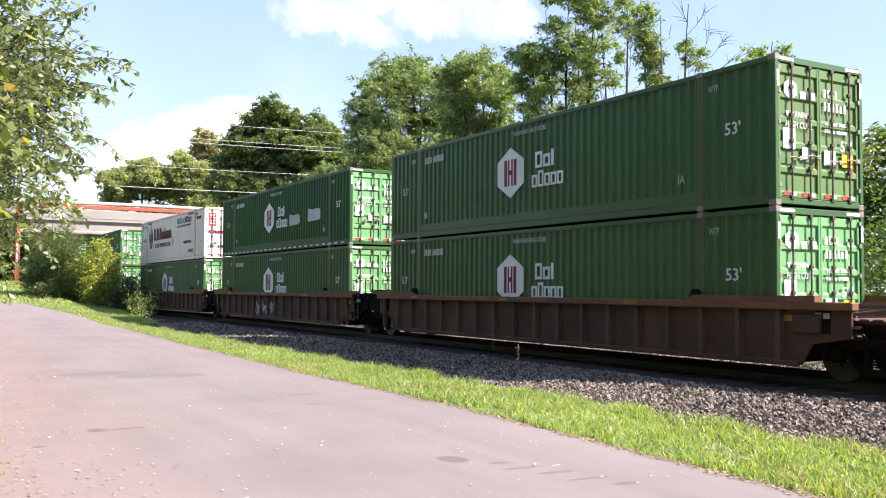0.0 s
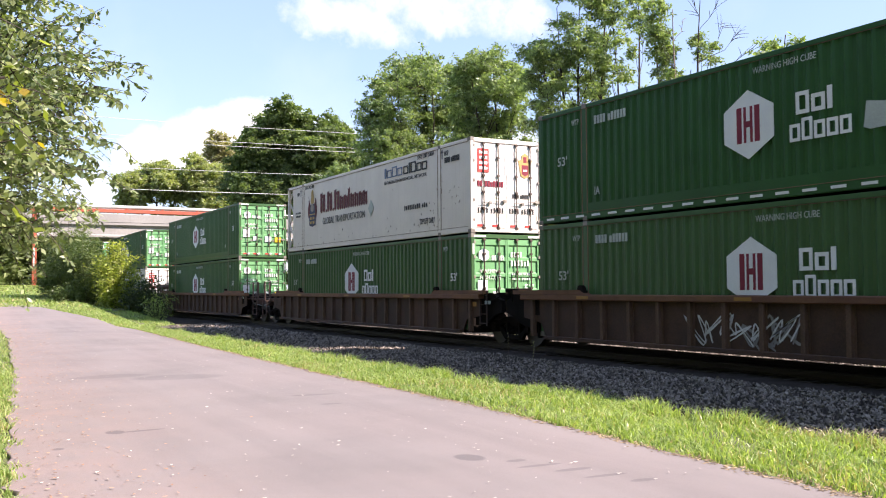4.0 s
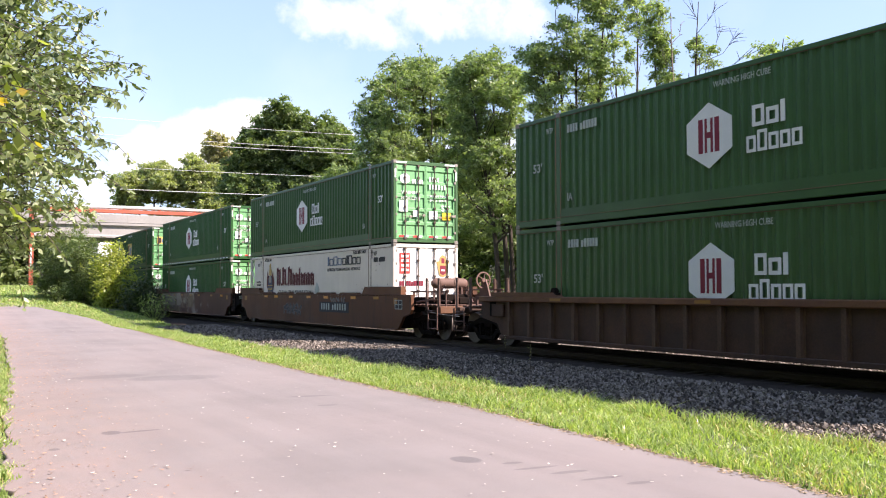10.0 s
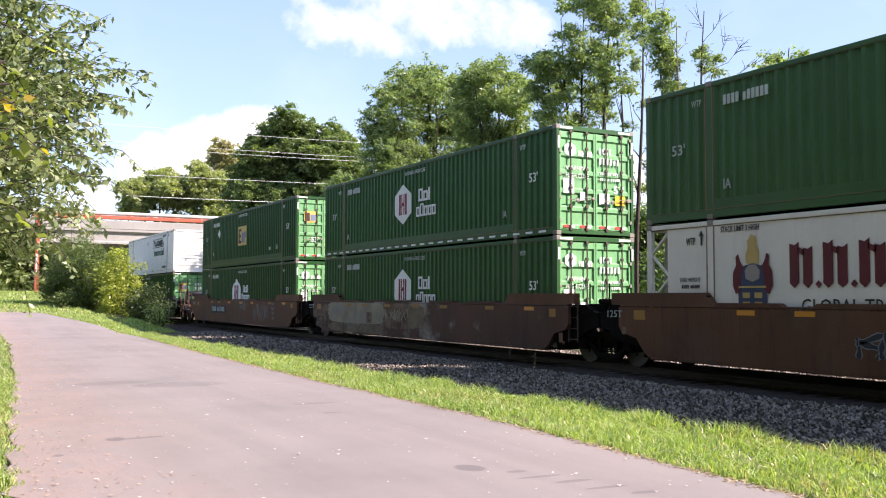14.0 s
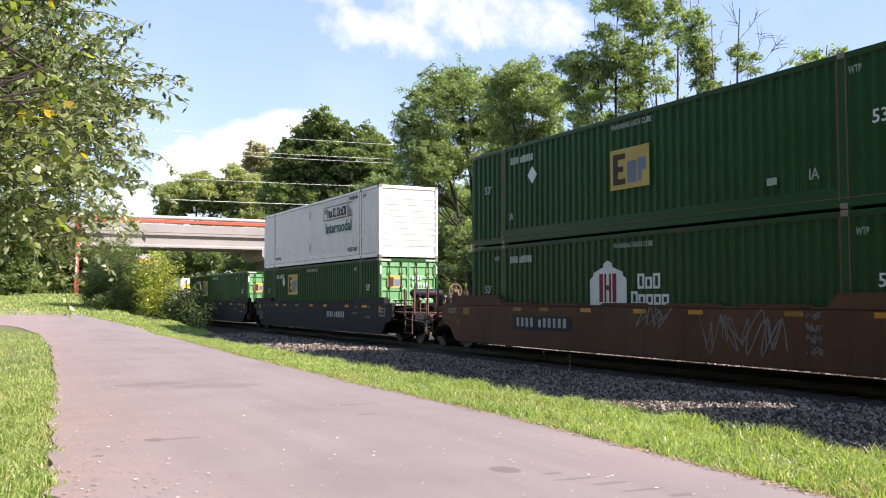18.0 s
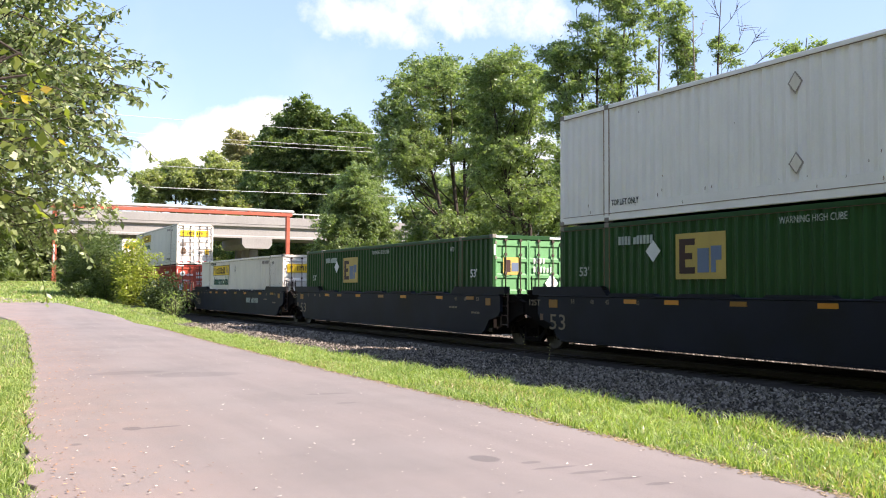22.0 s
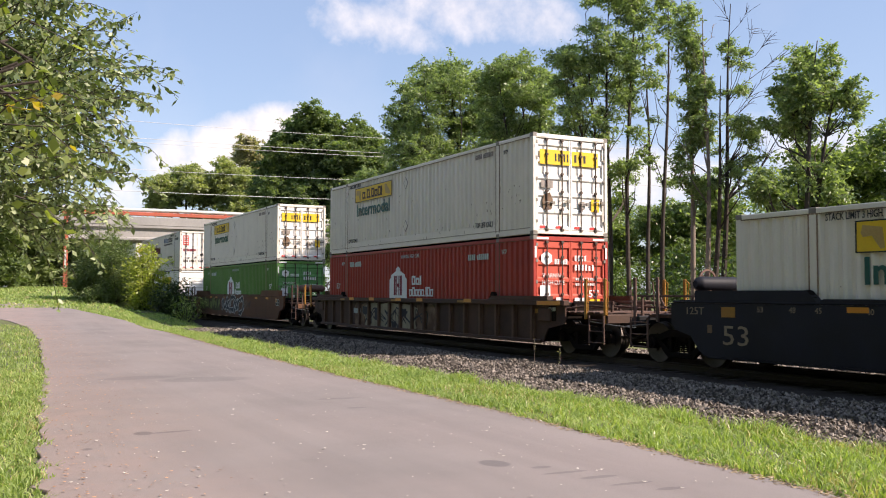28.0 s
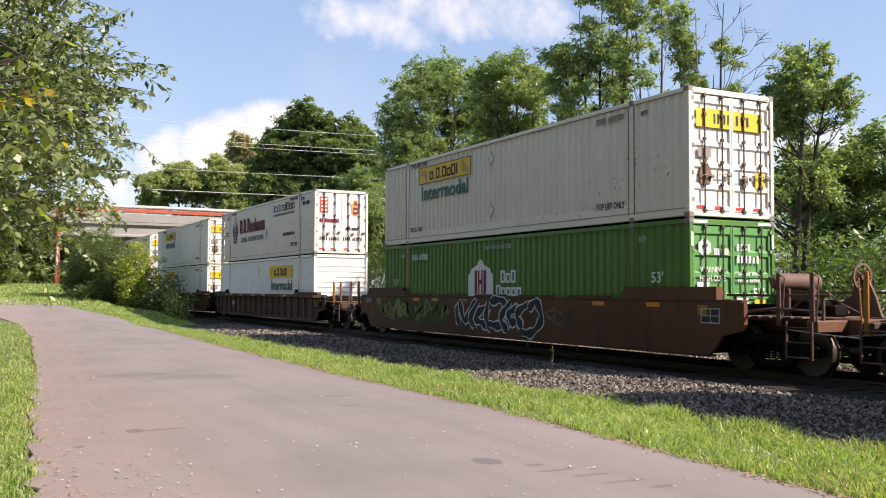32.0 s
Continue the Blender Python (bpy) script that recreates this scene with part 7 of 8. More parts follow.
# ---- overpass, pipe gantry, wires ----
def make_bridge():
    bx = -112.0
    br = thing("road_overpass", pose(bx, 0, 0), "grey concrete road overpass across the railway", "bridge")
    y0, y1 = -14.0, 75.0
    part("deck", Build().box(-9, 0.25, y0, y1, 9.15, 9.45, 0.03).mesh("deck", M["concrete"]), br)
    part("parapet", Build().box(-0.1, 0.28, y0, y1, 9.45, 10.45, 0.04).mesh("parapet", M["concrete"]), br, "stained concrete parapet")
    for i in range(5):
        b = Build().prism([(-0.35 - i * 2.0, 7.75), (0.05 - i * 2.0, 7.75), (0.05 - i * 2.0, 7.95), (-0.1 - i * 2.0, 8.1), (-0.1 - i * 2.0, 8.95), (0.1 - i * 2.0, 9.15), (-0.4 - i * 2.0, 9.15), (-0.2 - i * 2.0, 8.95), (-0.2 - i * 2.0, 8.1), (-0.35 - i * 2.0, 7.95)], "y", y0, y1)
        part("girder", b.mesh("girder", M["concrete"]), br)
    b = Build()
    n = 46
    for i in range(n):
        y = y0 + (y1 - y0) * i / (n - 1)
        b.box(0.02, 0.12, y - 0.05, y + 0.05, 10.45, 10.95)
    part("railing", b.mesh("railing", M["galvanised"]), br, kind="stuff")
    part("hand_rail", Build().tube([(0.07, y0, 10.95), (0.07, y1, 10.95)], 0.07, 8).mesh("hand_rail", M["galvanised"]), br)
    for yc, at in ((33.4, 0), (2.0, 0), (60.0, 0)):
        b = Build().prism([(yc - 1.9, 7.74), (yc - 1.9, 7.0), (yc - 1.5, 6.5), (yc + 1.5, 6.5), (yc + 1.9, 7.0), (yc + 1.9, 7.74)], "x", -9.2, 0.3)
        part("pier_cap", b.mesh("pier_cap", M["concrete"]), br)
        for xx in (-1.2, -4.5, -7.8):
            part("pier_column", Build().tube([(xx, yc, -0.6), (xx, yc, 6.5)], 0.55, 18).mesh("pier_column", M["concrete_dark"], True), br)
    part("abutment", Build().box(-9, 0.2, 66, 76, -0.5, 9.15, 0.05).mesh("abutment", M["concrete_dark"]), br)
    part("abutment", Build().box(-9, 0.2, -15, -6, -0.5, 9.15, 0.05).mesh("abutment", M["concrete_dark"]), br)


make_bridge()


def make_gantry():
    g = thing("pipe_gantry", pose(-104.0, 0, 0), "orange-red steel gantry carrying a pipe over the track", "gantry")
    part("beam", Build().box(-0.22, 0.22, 9.0, 35.2, 9.95, 10.33, 0.03).mesh("beam", M["orange_steel"]), g)
    part("pipe", Build().tube([(0.05, 8.6, 10.52), (0.05, 22, 10.6), (0.05, 35.4, 10.52)], 0.2, 12).mesh("pipe", M["galvanised"], True), g, "pale pipe lying on the beam")
    for y, z0 in ((9.5, 1.6), (34.7, -0.4)):
        part("post", Build().box(-0.22, 0.22, y - 0.22, y + 0.22, z0, 9.95, 0.03).mesh("post", M["orange_steel"]), g)
        part("post_plate", Build().box(0.22, 0.25, y - 0.12, y + 0.05, z0 + 2.5, z0 + 4.5).mesh("post_plate", M["galvanised"]), g, "pale plate on the post")
    for i in range(7):
        y = 11 + i * 3.8
        part("pipe_saddle", Build().box(-0.12, 0.22, y - 0.1, y + 0.1, 10.3, 10.45, 0.01).mesh("pipe_saddle", M["orange_steel"]), g)


make_gantry()


def wire(x, za, zb, ya=-30.0, yb=95.0, r=0.022):
    pts = []
    for i in range(25):
        f = i / 24
        pts.append((x + 14 * f * 0, ya + (yb - ya) * f, za + (zb - za) * f - 1.6 * 4 * f * (1 - f)))
    tagged(new("overhead_wire", Build().tube(pts, r, 5).mesh("overhead_wire", M["wire"])), "pale overhead cable strung across the valley", "cable", "overhead cables")


for za, zb, r in ((19.6, 21.9, 0.022), (17.9, 20.2, 0.022), (17.5, 19.7, 0.022), (14.7, 17.0, 0.022), (12.6, 14.6, 0.03)):
    wire(-97.0, za, zb, r=r)


# ---- plants ----
def leaf_quads(centres, size, rng, droop=0.0, slim=0.45, flat=0.5):
    """Leaf blades: four-cornered, each turned its own way; droop bends their tips down."""
    n = len(centres)
    a = rng.uniform(0, 2 * np.pi, n)
    pitch = rng.normal(-droop, flat, n)
    roll = rng.normal(0, 0.8, n)
    d = np.stack([np.cos(a) * np.cos(pitch), np.sin(a) * np.cos(pitch), np.sin(pitch)], -1)
    side = np.stack([-np.sin(a), np.cos(a), np.zeros(n)], -1)
    up = np.cross(d, side)
    w = side * np.cos(roll)[:, None] + up * np.sin(roll)[:, None]
    s = size * rng.uniform(0.6, 1.35, (n, 1))
    tip = centres + d * s
    mid = centres + d * s * 0.45
    V = np.stack([centres, mid + w * s * slim * 0.5, tip, mid - w * s * slim * 0.5], 1).reshape(-1, 3)
    return V, np.arange(n * 4).reshape(n, 4)


def tubes_np(branches, sides):
    """Branches: lists of (points, radii); one mesh of tapered bars."""
    b = Build()
    for pts, rad in branches:
        b.tube(pts, rad, sides, False)
    return b


def tree(name, x, y, height, radius, crown_from, limbs, leaf, leaves, material, bark="bark", seed=1, label="", lean=(0.0, 0.0), trunk=0.2, clump=0.55,
         sub=5, up=0.55, bare=0.0, stems=1, droop=0.2, base=None, spread=0.0, slim=0.45, group="trees beyond the track", category="tree", top_shape=0.6, fill=0.35):
    rng = np.random.default_rng(seed)
    z0 = float(ground_z(x, y)) - 0.1 if base is None else base
    trunks, branches, tips = [], [], []
    for st in range(stems):
        off = Vector((rng.normal(0, spread), rng.normal(0, spread), 0)) if stems > 1 else Vector((0, 0, 0))
        way = Vector((lean[0] + rng.normal(0, 0.06) + off.x * 0.12, lean[1] + rng.normal(0, 0.06) + off.y * 0.12, 1.0))
        hh = height * (1.0 if st == 0 else rng.uniform(0.75, 0.98))
        pts, rad = [], []
        p = Vector((0, 0, 0)) + off * 0.5
        n = 9
        for i in range(n):
            f = i / (n - 1)
            pts.append(p.copy())
            rad.append(max(0.018, trunk * (1 - f) ** 0.8 * (1.25 if i == 0 else 1.0) / math.sqrt(stems) ** 0.7))
            way = (way + Vector((rng.normal(0, 0.07), rng.normal(0, 0.07), 0))).normalized()
            p = p + way * hh / (n - 1)
        trunks.append((pts, rad))
        for k in range(limbs):
            f = crown_from + (0.97 - crown_from) * (k + rng.random() * 0.6) / limbs
            q = f * (n - 1)
            i = min(int(q), n - 2)
            s = pts[i].lerp(pts[i + 1], q - i)
            rel = (f - crown_from) / (1 - crown_from)
            length = radius * (math.sin(math.pi * min(1, 0.2 + 0.72 * rel)) ** top_shape * 0.85 + 0.2) * rng.uniform(0.7, 1.15)
            a = k * 2.399 + rng.normal(0, 0.4)
            lift = up * (0.4 + rel) + rng.normal(0, 0.12)
            d = Vector((math.cos(a), math.sin(a), lift)).normalized()
            lp, lr = [s.copy()], [max(0.012, rad[i] * 0.5)]
            m = 5
            for j in range(1, m):
                d = (d + Vector((rng.normal(0, 0.13), rng.normal(0, 0.13), rng.normal(0.04 - 0.12 * droop, 0.1)))).normalized()
                lp.append(lp[-1] + d * length / (m - 1))
                lr.append(max(0.008, lr[0] * (1 - j / m)))
            branches.append((lp, lr))
            dead = rng.random() < bare
            for j in range(sub):
                g = 0.3 + 0.7 * (j + rng.random() * 0.8) / sub
                q2 = min(g, 0.999) * (m - 1)
                i2 = int(q2)
                s2 = lp[i2].lerp(lp[min(i2 + 1, m - 1)], q2 - i2)
                a2 = a + rng.choice((-1, 1)) * rng.uniform(0.4, 1.2)
                d2 = Vector((math.cos(a2), math.sin(a2), rng.uniform(-0.15, 0.6) - 0.3 * droop)).normalized()
                l2 = length * rng.uniform(0.22, 0.45)
                mid = s2 + d2 * l2 * 0.5 + Vector((0, 0, 0.04 * l2))
                end = s2 + d2 * l2 - Vector((0, 0, 0.25 * l2 * droop))
                branches.append(([s2, mid, end], [max(0.007, lr[i2] * 0.5), 0.008, 0.005]))
                if not dead:
                    tips += [mid, end]
            if not dead:
                tips.append(lp[-1])
    wood = tubes_np(trunks, 9)
    boughs = tubes_np(branches, 4)
    t = thing(name, pose(x, y, z0), label, category, group)
    part("trunk", wood.mesh("trunk", M[bark], True), t)
    part("branchwork", boughs.mesh("branchwork", M[bark], True), t, kind="stuff")
    T = np.array([tuple(v) for v in tips])
    # inner sprays, between the stem and the ends of the boughs
    more = T[rng.integers(0, len(T), int(len(T) * fill))]
    inward = rng.uniform(0.35, 0.95, (len(more), 1))
    more = more * np.hstack([inward, inward, np.ones_like(inward)]) + rng.normal(0, 0.12 * radius, more.shape) * [1, 1, 0.8]
    T = np.vstack([T, more])
    leaves, leaf = int(leaves * 2.2), leaf * 1.2
    weight = rng.uniform(0.6, 1.25, len(T))
    chance = weight ** 2 * rng.uniform(0.5, 1.5, len(T))
    pick = rng.choice(len(T), leaves, p=chance / chance.sum())
    ball = rng.normal(0, 1, (leaves, 3))
    ball *= (rng.random((leaves, 1)) ** 0.45) / np.linalg.norm(ball, axis=1)[:, None]
    C = T[pick] + ball * np.array([clump, clump, clump * 0.7]) * 1.15 * weight[pick][:, None]
    V, F = leaf_quads(C, leaf, rng, droop, slim)
    part("crown", raw_mesh("crown", V, F, M[material]), t, kind="stuff")
    return t


def bush(name, x, y, height, radius, leaf, leaves, material, seed, label, category="bush", group="", base=None, clump=0.3, slim=0.5, shoots=16, cone=False):
    """A shrub of many shoots from the ground."""
    rng = np.random.default_rng(seed)
    z0 = float(ground_z(x, y)) - 0.05 if base is None else base
    shoots_, tips = [], []
    for k in range(shoots):
        a = k * 2.399 + rng.normal(0, 0.3)
        r = radius * math.sqrt((k + 0.5) / shoots)
        h = height * (1 - (0.75 if cone else 0.4) * (r / radius) ** (1.0 if cone else 2.0)) * rng.uniform(0.8, 1.12)
        p0 = Vector((0.25 * r * math.cos(a), 0.25 * r * math.sin(a), 0))
        p1 = Vector((0.75 * r * math.cos(a), 0.75 * r * math.sin(a), 0.5 * h))
        p2 = Vector((r * math.cos(a) + rng.normal(0, 0.1), r * math.sin(a) + rng.normal(0, 0.1), h))
        shoots_.append(([p0, p1, p2], [0.03, 0.02, 0.006]))
        for f in np.linspace(0.1, 1, 7):
            q = p0.lerp(p1, f * 2) if f < 0.5 else p1.lerp(p2, f * 2 - 1)
            for _ in range(2):
                e = q + Vector((rng.normal(0, 0.22 * radius), rng.normal(0, 0.22 * radius), rng.normal(0, 0.08 * height)))
                e.z = max(0.08, e.z)
                tips.append(e)
    t = thing(name, pose(x, y, z0), label, category, group)
    part("stemwork", tubes_np(shoots_, 5).mesh("stemwork", M["bark_dark"], True), t, kind="stuff")
    T = np.array([tuple(v) for v in tips])
    pick = rng.integers(0, len(T), leaves)
    C = T[pick] + rng.normal(0, clump, (leaves, 3)) * [1, 1, 0.7]
    C[:, 2] = np.maximum(C[:, 2], 0.03)
    V, F = leaf_quads(C, leaf, rng, 0.2, slim)
    part("foliage", raw_mesh("foliage", V, F, M[material]), t, kind="stuff")
    return t


def lobed_tree(name, label, x, y, lobes, material, bark="bark_dark", seed=1, stems=((0.0, 0.0, 1.0),), trunk=0.16, leaf=0.2, density=1.0, spray=0.42, bare=(), group="trees beyond the track", slim=0.42, between=0.55, skirt=0):
    """A tree whose crown is a set of leafy boughs (u, z, r): u metres across the line to the path, z above the path, r the bough's reach.
    Each bough carries flat sprays of leaves with gaps between them. stems: where each starts and ends across, and its share of the height. bare: ends of leafless boughs."""
    rng = np.random.default_rng(seed)
    across, deep = np.array([0.457, 0.889, 0.0]), np.array([-0.889, 0.457, 0.0])
    z0 = float(ground_z(x, y)) - 0.1
    top = max(q[1] + 0.6 * q[2] for q in lobes) - z0
    wide = max(abs(q[0]) for q in lobes)
    lines, trunks = [], []
    for u0, u1, share in stems:
        w0, w1 = rng.normal(0, 0.25, 2)
        pts = []
        for i in range(11):
            f = i / 10
            sway = 0.012 * top * math.sin(3.1 * f + seed + 2 * u0) * math.sin(math.pi * f)
            pts.append(Vector(across * (u0 + (u1 - u0) * f ** 1.4 + sway) + deep * (w0 + w1 * f) + np.array([0, 0, top * share * f])))
        rad = [max(0.016, trunk * (1 - i / 10) ** 0.75 * (1.25 if i == 0 else 1.0)) for i in range(11)]
        trunks.append((pts, rad))
        lines += list(zip(pts[2:], rad[2:]))
    boughs, C, N = [], [], []

    def bough(end, thin=1.0):
        """A curved limb from the best place on the stems up to its end."""
        best = min(lines, key=lambda q: (q[0].xy - end.xy).length + abs(end.z - q[0].z - 0.75 * (q[0].xy - end.xy).length - 0.2 * top * 0.3))
        s, r = best
        mid = s.lerp(end, 0.55) + Vector((0, 0, -0.10 * (end - s).length)) + Vector(rng.normal(0, 0.06, 3)) * (end - s).length
        boughs.append(([s, s.lerp(mid, 0.5) + Vector((0, 0, 0.03)), mid, end], [max(0.014, 0.55 * r * thin), max(0.012, 0.42 * r * thin), max(0.01, 0.3 * r * thin), 0.007]))
        return mid

    # lesser boughs fill the room between neighbours
    more = []
    for u, z, r in lobes:
        near = sorted(lobes, key=lambda q: (q[0] - u) ** 2 + (q[1] - z) ** 2)[1:4]
        for v, y1, r1 in near:
            if math.hypot(v - u, y1 - z) < 1.7 * (r + r1) and rng.random() < between:
                f = rng.uniform(0.35, 0.65)
                more.append((u + (v - u) * f + rng.normal(0, 0.25 * r), z + (y1 - z) * f + rng.normal(0, 0.25 * r), r * rng.uniform(0.6, 0.9)))
    for k in range(skirt):
        more.append((rng.uniform(-0.8, 0.8) * wide, rng.uniform(0.25, 0.62) * top + z0, 0.16 * top * rng.uniform(0.5, 0.9)))
    for u, z, r in list(lobes) + more:
        c = Vector(across * u + deep * rng.normal(0, 0.30 * wide + 0.3) + np.array([0, 0, z - z0]))
        bough(c)
        n = max(5, int(density * 27 * (r / (1.9 * spray)) ** 1.8))
        d = rng.normal(0, 1, (n, 3))
        d /= np.linalg.norm(d, axis=1)[:, None]
        far = np.where(rng.random((n, 1)) < 0.22, rng.uniform(1.0, 1.5, (n, 1)), rng.random((n, 1)) ** 0.45)
        at = np.array(c) + d * r * far * np.array([1.15, 1.15, 0.8])
        for k in range(n):
            if k % 2 == 0:
                e = Vector(at[k])
                boughs.append(([c.lerp(e, -0.05), c.lerp(e, 0.55) + Vector((0, 0, 0.08 * r)), e], [0.014, 0.009, 0.004]))
        C.append(at)
    for u, z in bare:
        e = Vector(across * u + deep * rng.normal(0, 0.5) + np.array([0, 0, z - z0]))
        m = bough(e, 0.8)
        for k in range(7):
            s = m.lerp(e, rng.uniform(0.0, 0.95))
            f = s + (e - m) * rng.uniform(0.25, 0.6) + Vector(rng.normal(0, 0.22, 3)) * (e - m).length
            f.z = max(f.z, s.z)
            boughs.append(([s, s.lerp(f, 0.5) + Vector((0, 0, 0.03)), f], [0.013, 0.009, 0.005]))
    t = thing(name, pose(x, y, z0), label, "tree", group)
    part("trunk", tubes_np(trunks, 9).mesh("trunk", M[bark], True), t)
    part("branchwork", tubes_np(boughs, 4).mesh("branchwork", M[bark], True), t, kind="stuff")
    C = np.concatenate(C)
    m = int(46 * (spray / (2.1 * leaf)) ** 1.3)
    size = spray * rng.uniform(0.45, 1.35, (len(C), 1, 1))
    ball = rng.normal(0, 1, (len(C), m, 3))
    ball *= (rng.random((len(C), m, 1)) ** 0.5) / np.linalg.norm(ball, axis=2)[..., None]
    tilt = rng.normal(0, 0.35, (len(C), 1, 2))
    ball[..., 2] = ball[..., 2] * 0.36 + (ball[..., :2] * tilt).sum(2) - 0.25 * (ball[..., 0] ** 2 + ball[..., 1] ** 2)
    P = (C[:, None, :] + ball * size).reshape(-1, 3)
    V, F = leaf_quads(P, leaf, rng, 0.3, slim)
    part("crown", raw_mesh("crown", V, F, M[material]), t, kind="stuff")
    return t


LOCUST = "tall locust tree with feathery green foliage beyond the track"
SLIM = "slim locust tree with sparse foliage and dark stems"
# the row of tall trees behind the train
lobed_tree("locust_tree", LOCUST, -54.1, 30.0, ((-1.4, 17.0, 1.05), (-2.5, 16.1, 1.13), (-3.8, 15.1, 1.05), (-4.7, 13.4, 0.98), (-3.4, 13.1, 1.21), (-1.7, 14.6, 1.36), (-0.4, 15.7, 1.21), (0.2, 13.6, 1.36), (-1.5, 12.5, 1.28), (-3.8, 11.6, 1.05), (-2.5, 10.6, 1.13), (-4.4, 9.9, 0.9), (-0.6, 11.0, 1.13), (-2.9, 8.7, 1.05), (-5.0, 11.7, 0.6), (1.7, 14.6, 1.0), (1.6, 12.4, 1.1), (1.0, 16.0, 0.8), (1.5, 10.4, 0.9)), "leaf_locust", seed=1, stems=((0.0, -1.4, 1.0), (-0.4, -3.6, 0.85), (0.5, 0.4, 0.85)), trunk=0.2, leaf=0.2, density=0.82, between=0.9, skirt=7)
lobed_tree("locust_tree", LOCUST, -44.4, 29.0, ((-2.4, 14.3, 0.9), (-1.3, 14.8, 0.84), (-0.3, 14.4, 0.77), (0.5, 13.6, 0.64), (-2.1, 12.8, 1.09), (-0.8, 13.0, 1.03), (0.4, 12.2, 0.84), (-1.8, 11.2, 1.16), (-0.3, 11.1, 0.96), (0.9, 10.6, 0.58), (-2.4, 9.8, 1.09), (-0.8, 9.5, 0.9), (0.6, 9.1, 0.51), (-1.8, 8.3, 0.77), (-3.0, 7.9, 0.71)), "leaf_locust", seed=2, stems=((0.0, -0.9, 1.0), (-0.5, -2.2, 0.9), (0.4, 0.3, 0.85)), trunk=0.17, leaf=0.19, density=0.82, between=0.9, skirt=4)
lobed_tree("locust_tree", LOCUST, -34.0, 27.5, ((-0.5, 14.7, 0.63), (-2.0, 14.1, 0.52), (0.2, 13.9, 0.63), (-0.9, 13.1, 0.73), (-2.1, 12.6, 0.57), (0.1, 12.5, 0.57), (-1.4, 11.9, 0.68), (-0.4, 11.5, 0.57), (-2.6, 11.9, 0.52), (-2.3, 10.7, 0.52), (-0.9, 10.4, 0.57), (0.2, 10.4, 0.42), (-3.0, 10.4, 0.42), (-0.1, 8.8, 0.47), (-3.0, 13.0, 0.37), (-0.9, 15.8, 0.78), (0.1, 15.6, 0.68), (-1.8, 15.3, 0.57), (0.4, 16.9, 0.52), (-2.9, 7.1, 0.37), (-1.7, 8.3, 0.31), (-3.4, 11.6, 0.5), (-3.6, 12.6, 0.42), (-3.2, 9.2, 0.45), (-2.3, 9.5, 0.45), (-1.3, 9.3, 0.4), (-2.0, 7.2, 0.4), (-0.7, 7.4, 0.4), (0.3, 7.5, 0.4), (0.5, 11.5, 0.4)), "leaf_locust", seed=4, stems=((-0.2, 0.2, 1.0), (-1.0, -0.9, 0.95), (-1.3, -2.2, 0.85), (0.7, 0.5, 0.8), (-1.5, -2.9, 0.72)), trunk=0.12, leaf=0.165, spray=0.38, density=0.85, between=0.9)
lobed_tree("locust_tree", SLIM, -32.6, 28.0, ((0.2, 12.4, 0.33), (0.3, 13.7, 0.38), (0.0, 14.7, 0.41), (0.3, 15.7, 0.36), (-0.2, 11.4, 0.25), (-0.3, 9.6, 0.23), (0.4, 10.6, 0.28), (-0.3, 7.8, 0.3), (0.4, 6.9, 0.32)), "leaf_locust", seed=5, stems=((0.0, 0.25, 1.0),), trunk=0.12, leaf=0.14, spray=0.3, bare=((0.7, 8.8), (-0.6, 8.0), (0.7, 13.2)))
lobed_tree("locust_tree", "slim locust tree with half-bare branches", -28.8, 26.5, ((-0.3, 12.5, 0.41), (-0.0, 11.6, 0.46), (0.2, 10.7, 0.41), (-0.1, 9.5, 0.41), (0.4, 9.8, 0.35), (0.1, 8.7, 0.46), (-0.7, 7.2, 0.32), (-0.0, 8.0, 0.32), (0.5, 7.9, 0.3), (0.2, 6.0, 0.51), (-0.5, 6.5, 0.28), (-0.4, 13.4, 0.37)), "leaf_locust", bark="bark_pale", seed=6, stems=((0.0, -0.3, 1.05), (0.25, 0.2, 0.95)), trunk=0.13, leaf=0.15, spray=0.34, density=1.4, between=0.9, bare=((-0.9, 14.2), (0.1, 14.4), (0.7, 12.6), (-0.9, 8.4), (0.9, 8.9)))
lobed_tree("locust_tree", "slim locust tree with mostly bare grey branches", -27.9, 27.0, ((0.5, 11.5, 0.27), (0.7, 12.1, 0.23), (0.5, 8.5, 0.41), (1.1, 8.0, 0.36), (0.1, 7.4, 0.23), (1.5, 8.3, 0.27), (0.3, 9.9, 0.23), (1.1, 9.9, 0.32), (0.9, 10.9, 0.27), (1.5, 7.2, 0.36), (0.6, 6.6, 0.38), (-0.2, 6.2, 0.34)), "leaf_locust", bark="bark_dark", seed=7, stems=((0.0, 0.55, 1.1), (-0.35, 0.0, 0.85)), trunk=0.13, leaf=0.13, spray=0.28,
           bare=((0.4, 13.6), (1.0, 13.0), (1.7, 12.8), (2.2, 12.2), (2.7, 11.4), (1.9, 10.6), (1.6, 9.8), (2.6, 8.2), (2.2, 7.6), (1.1, 11.4)))
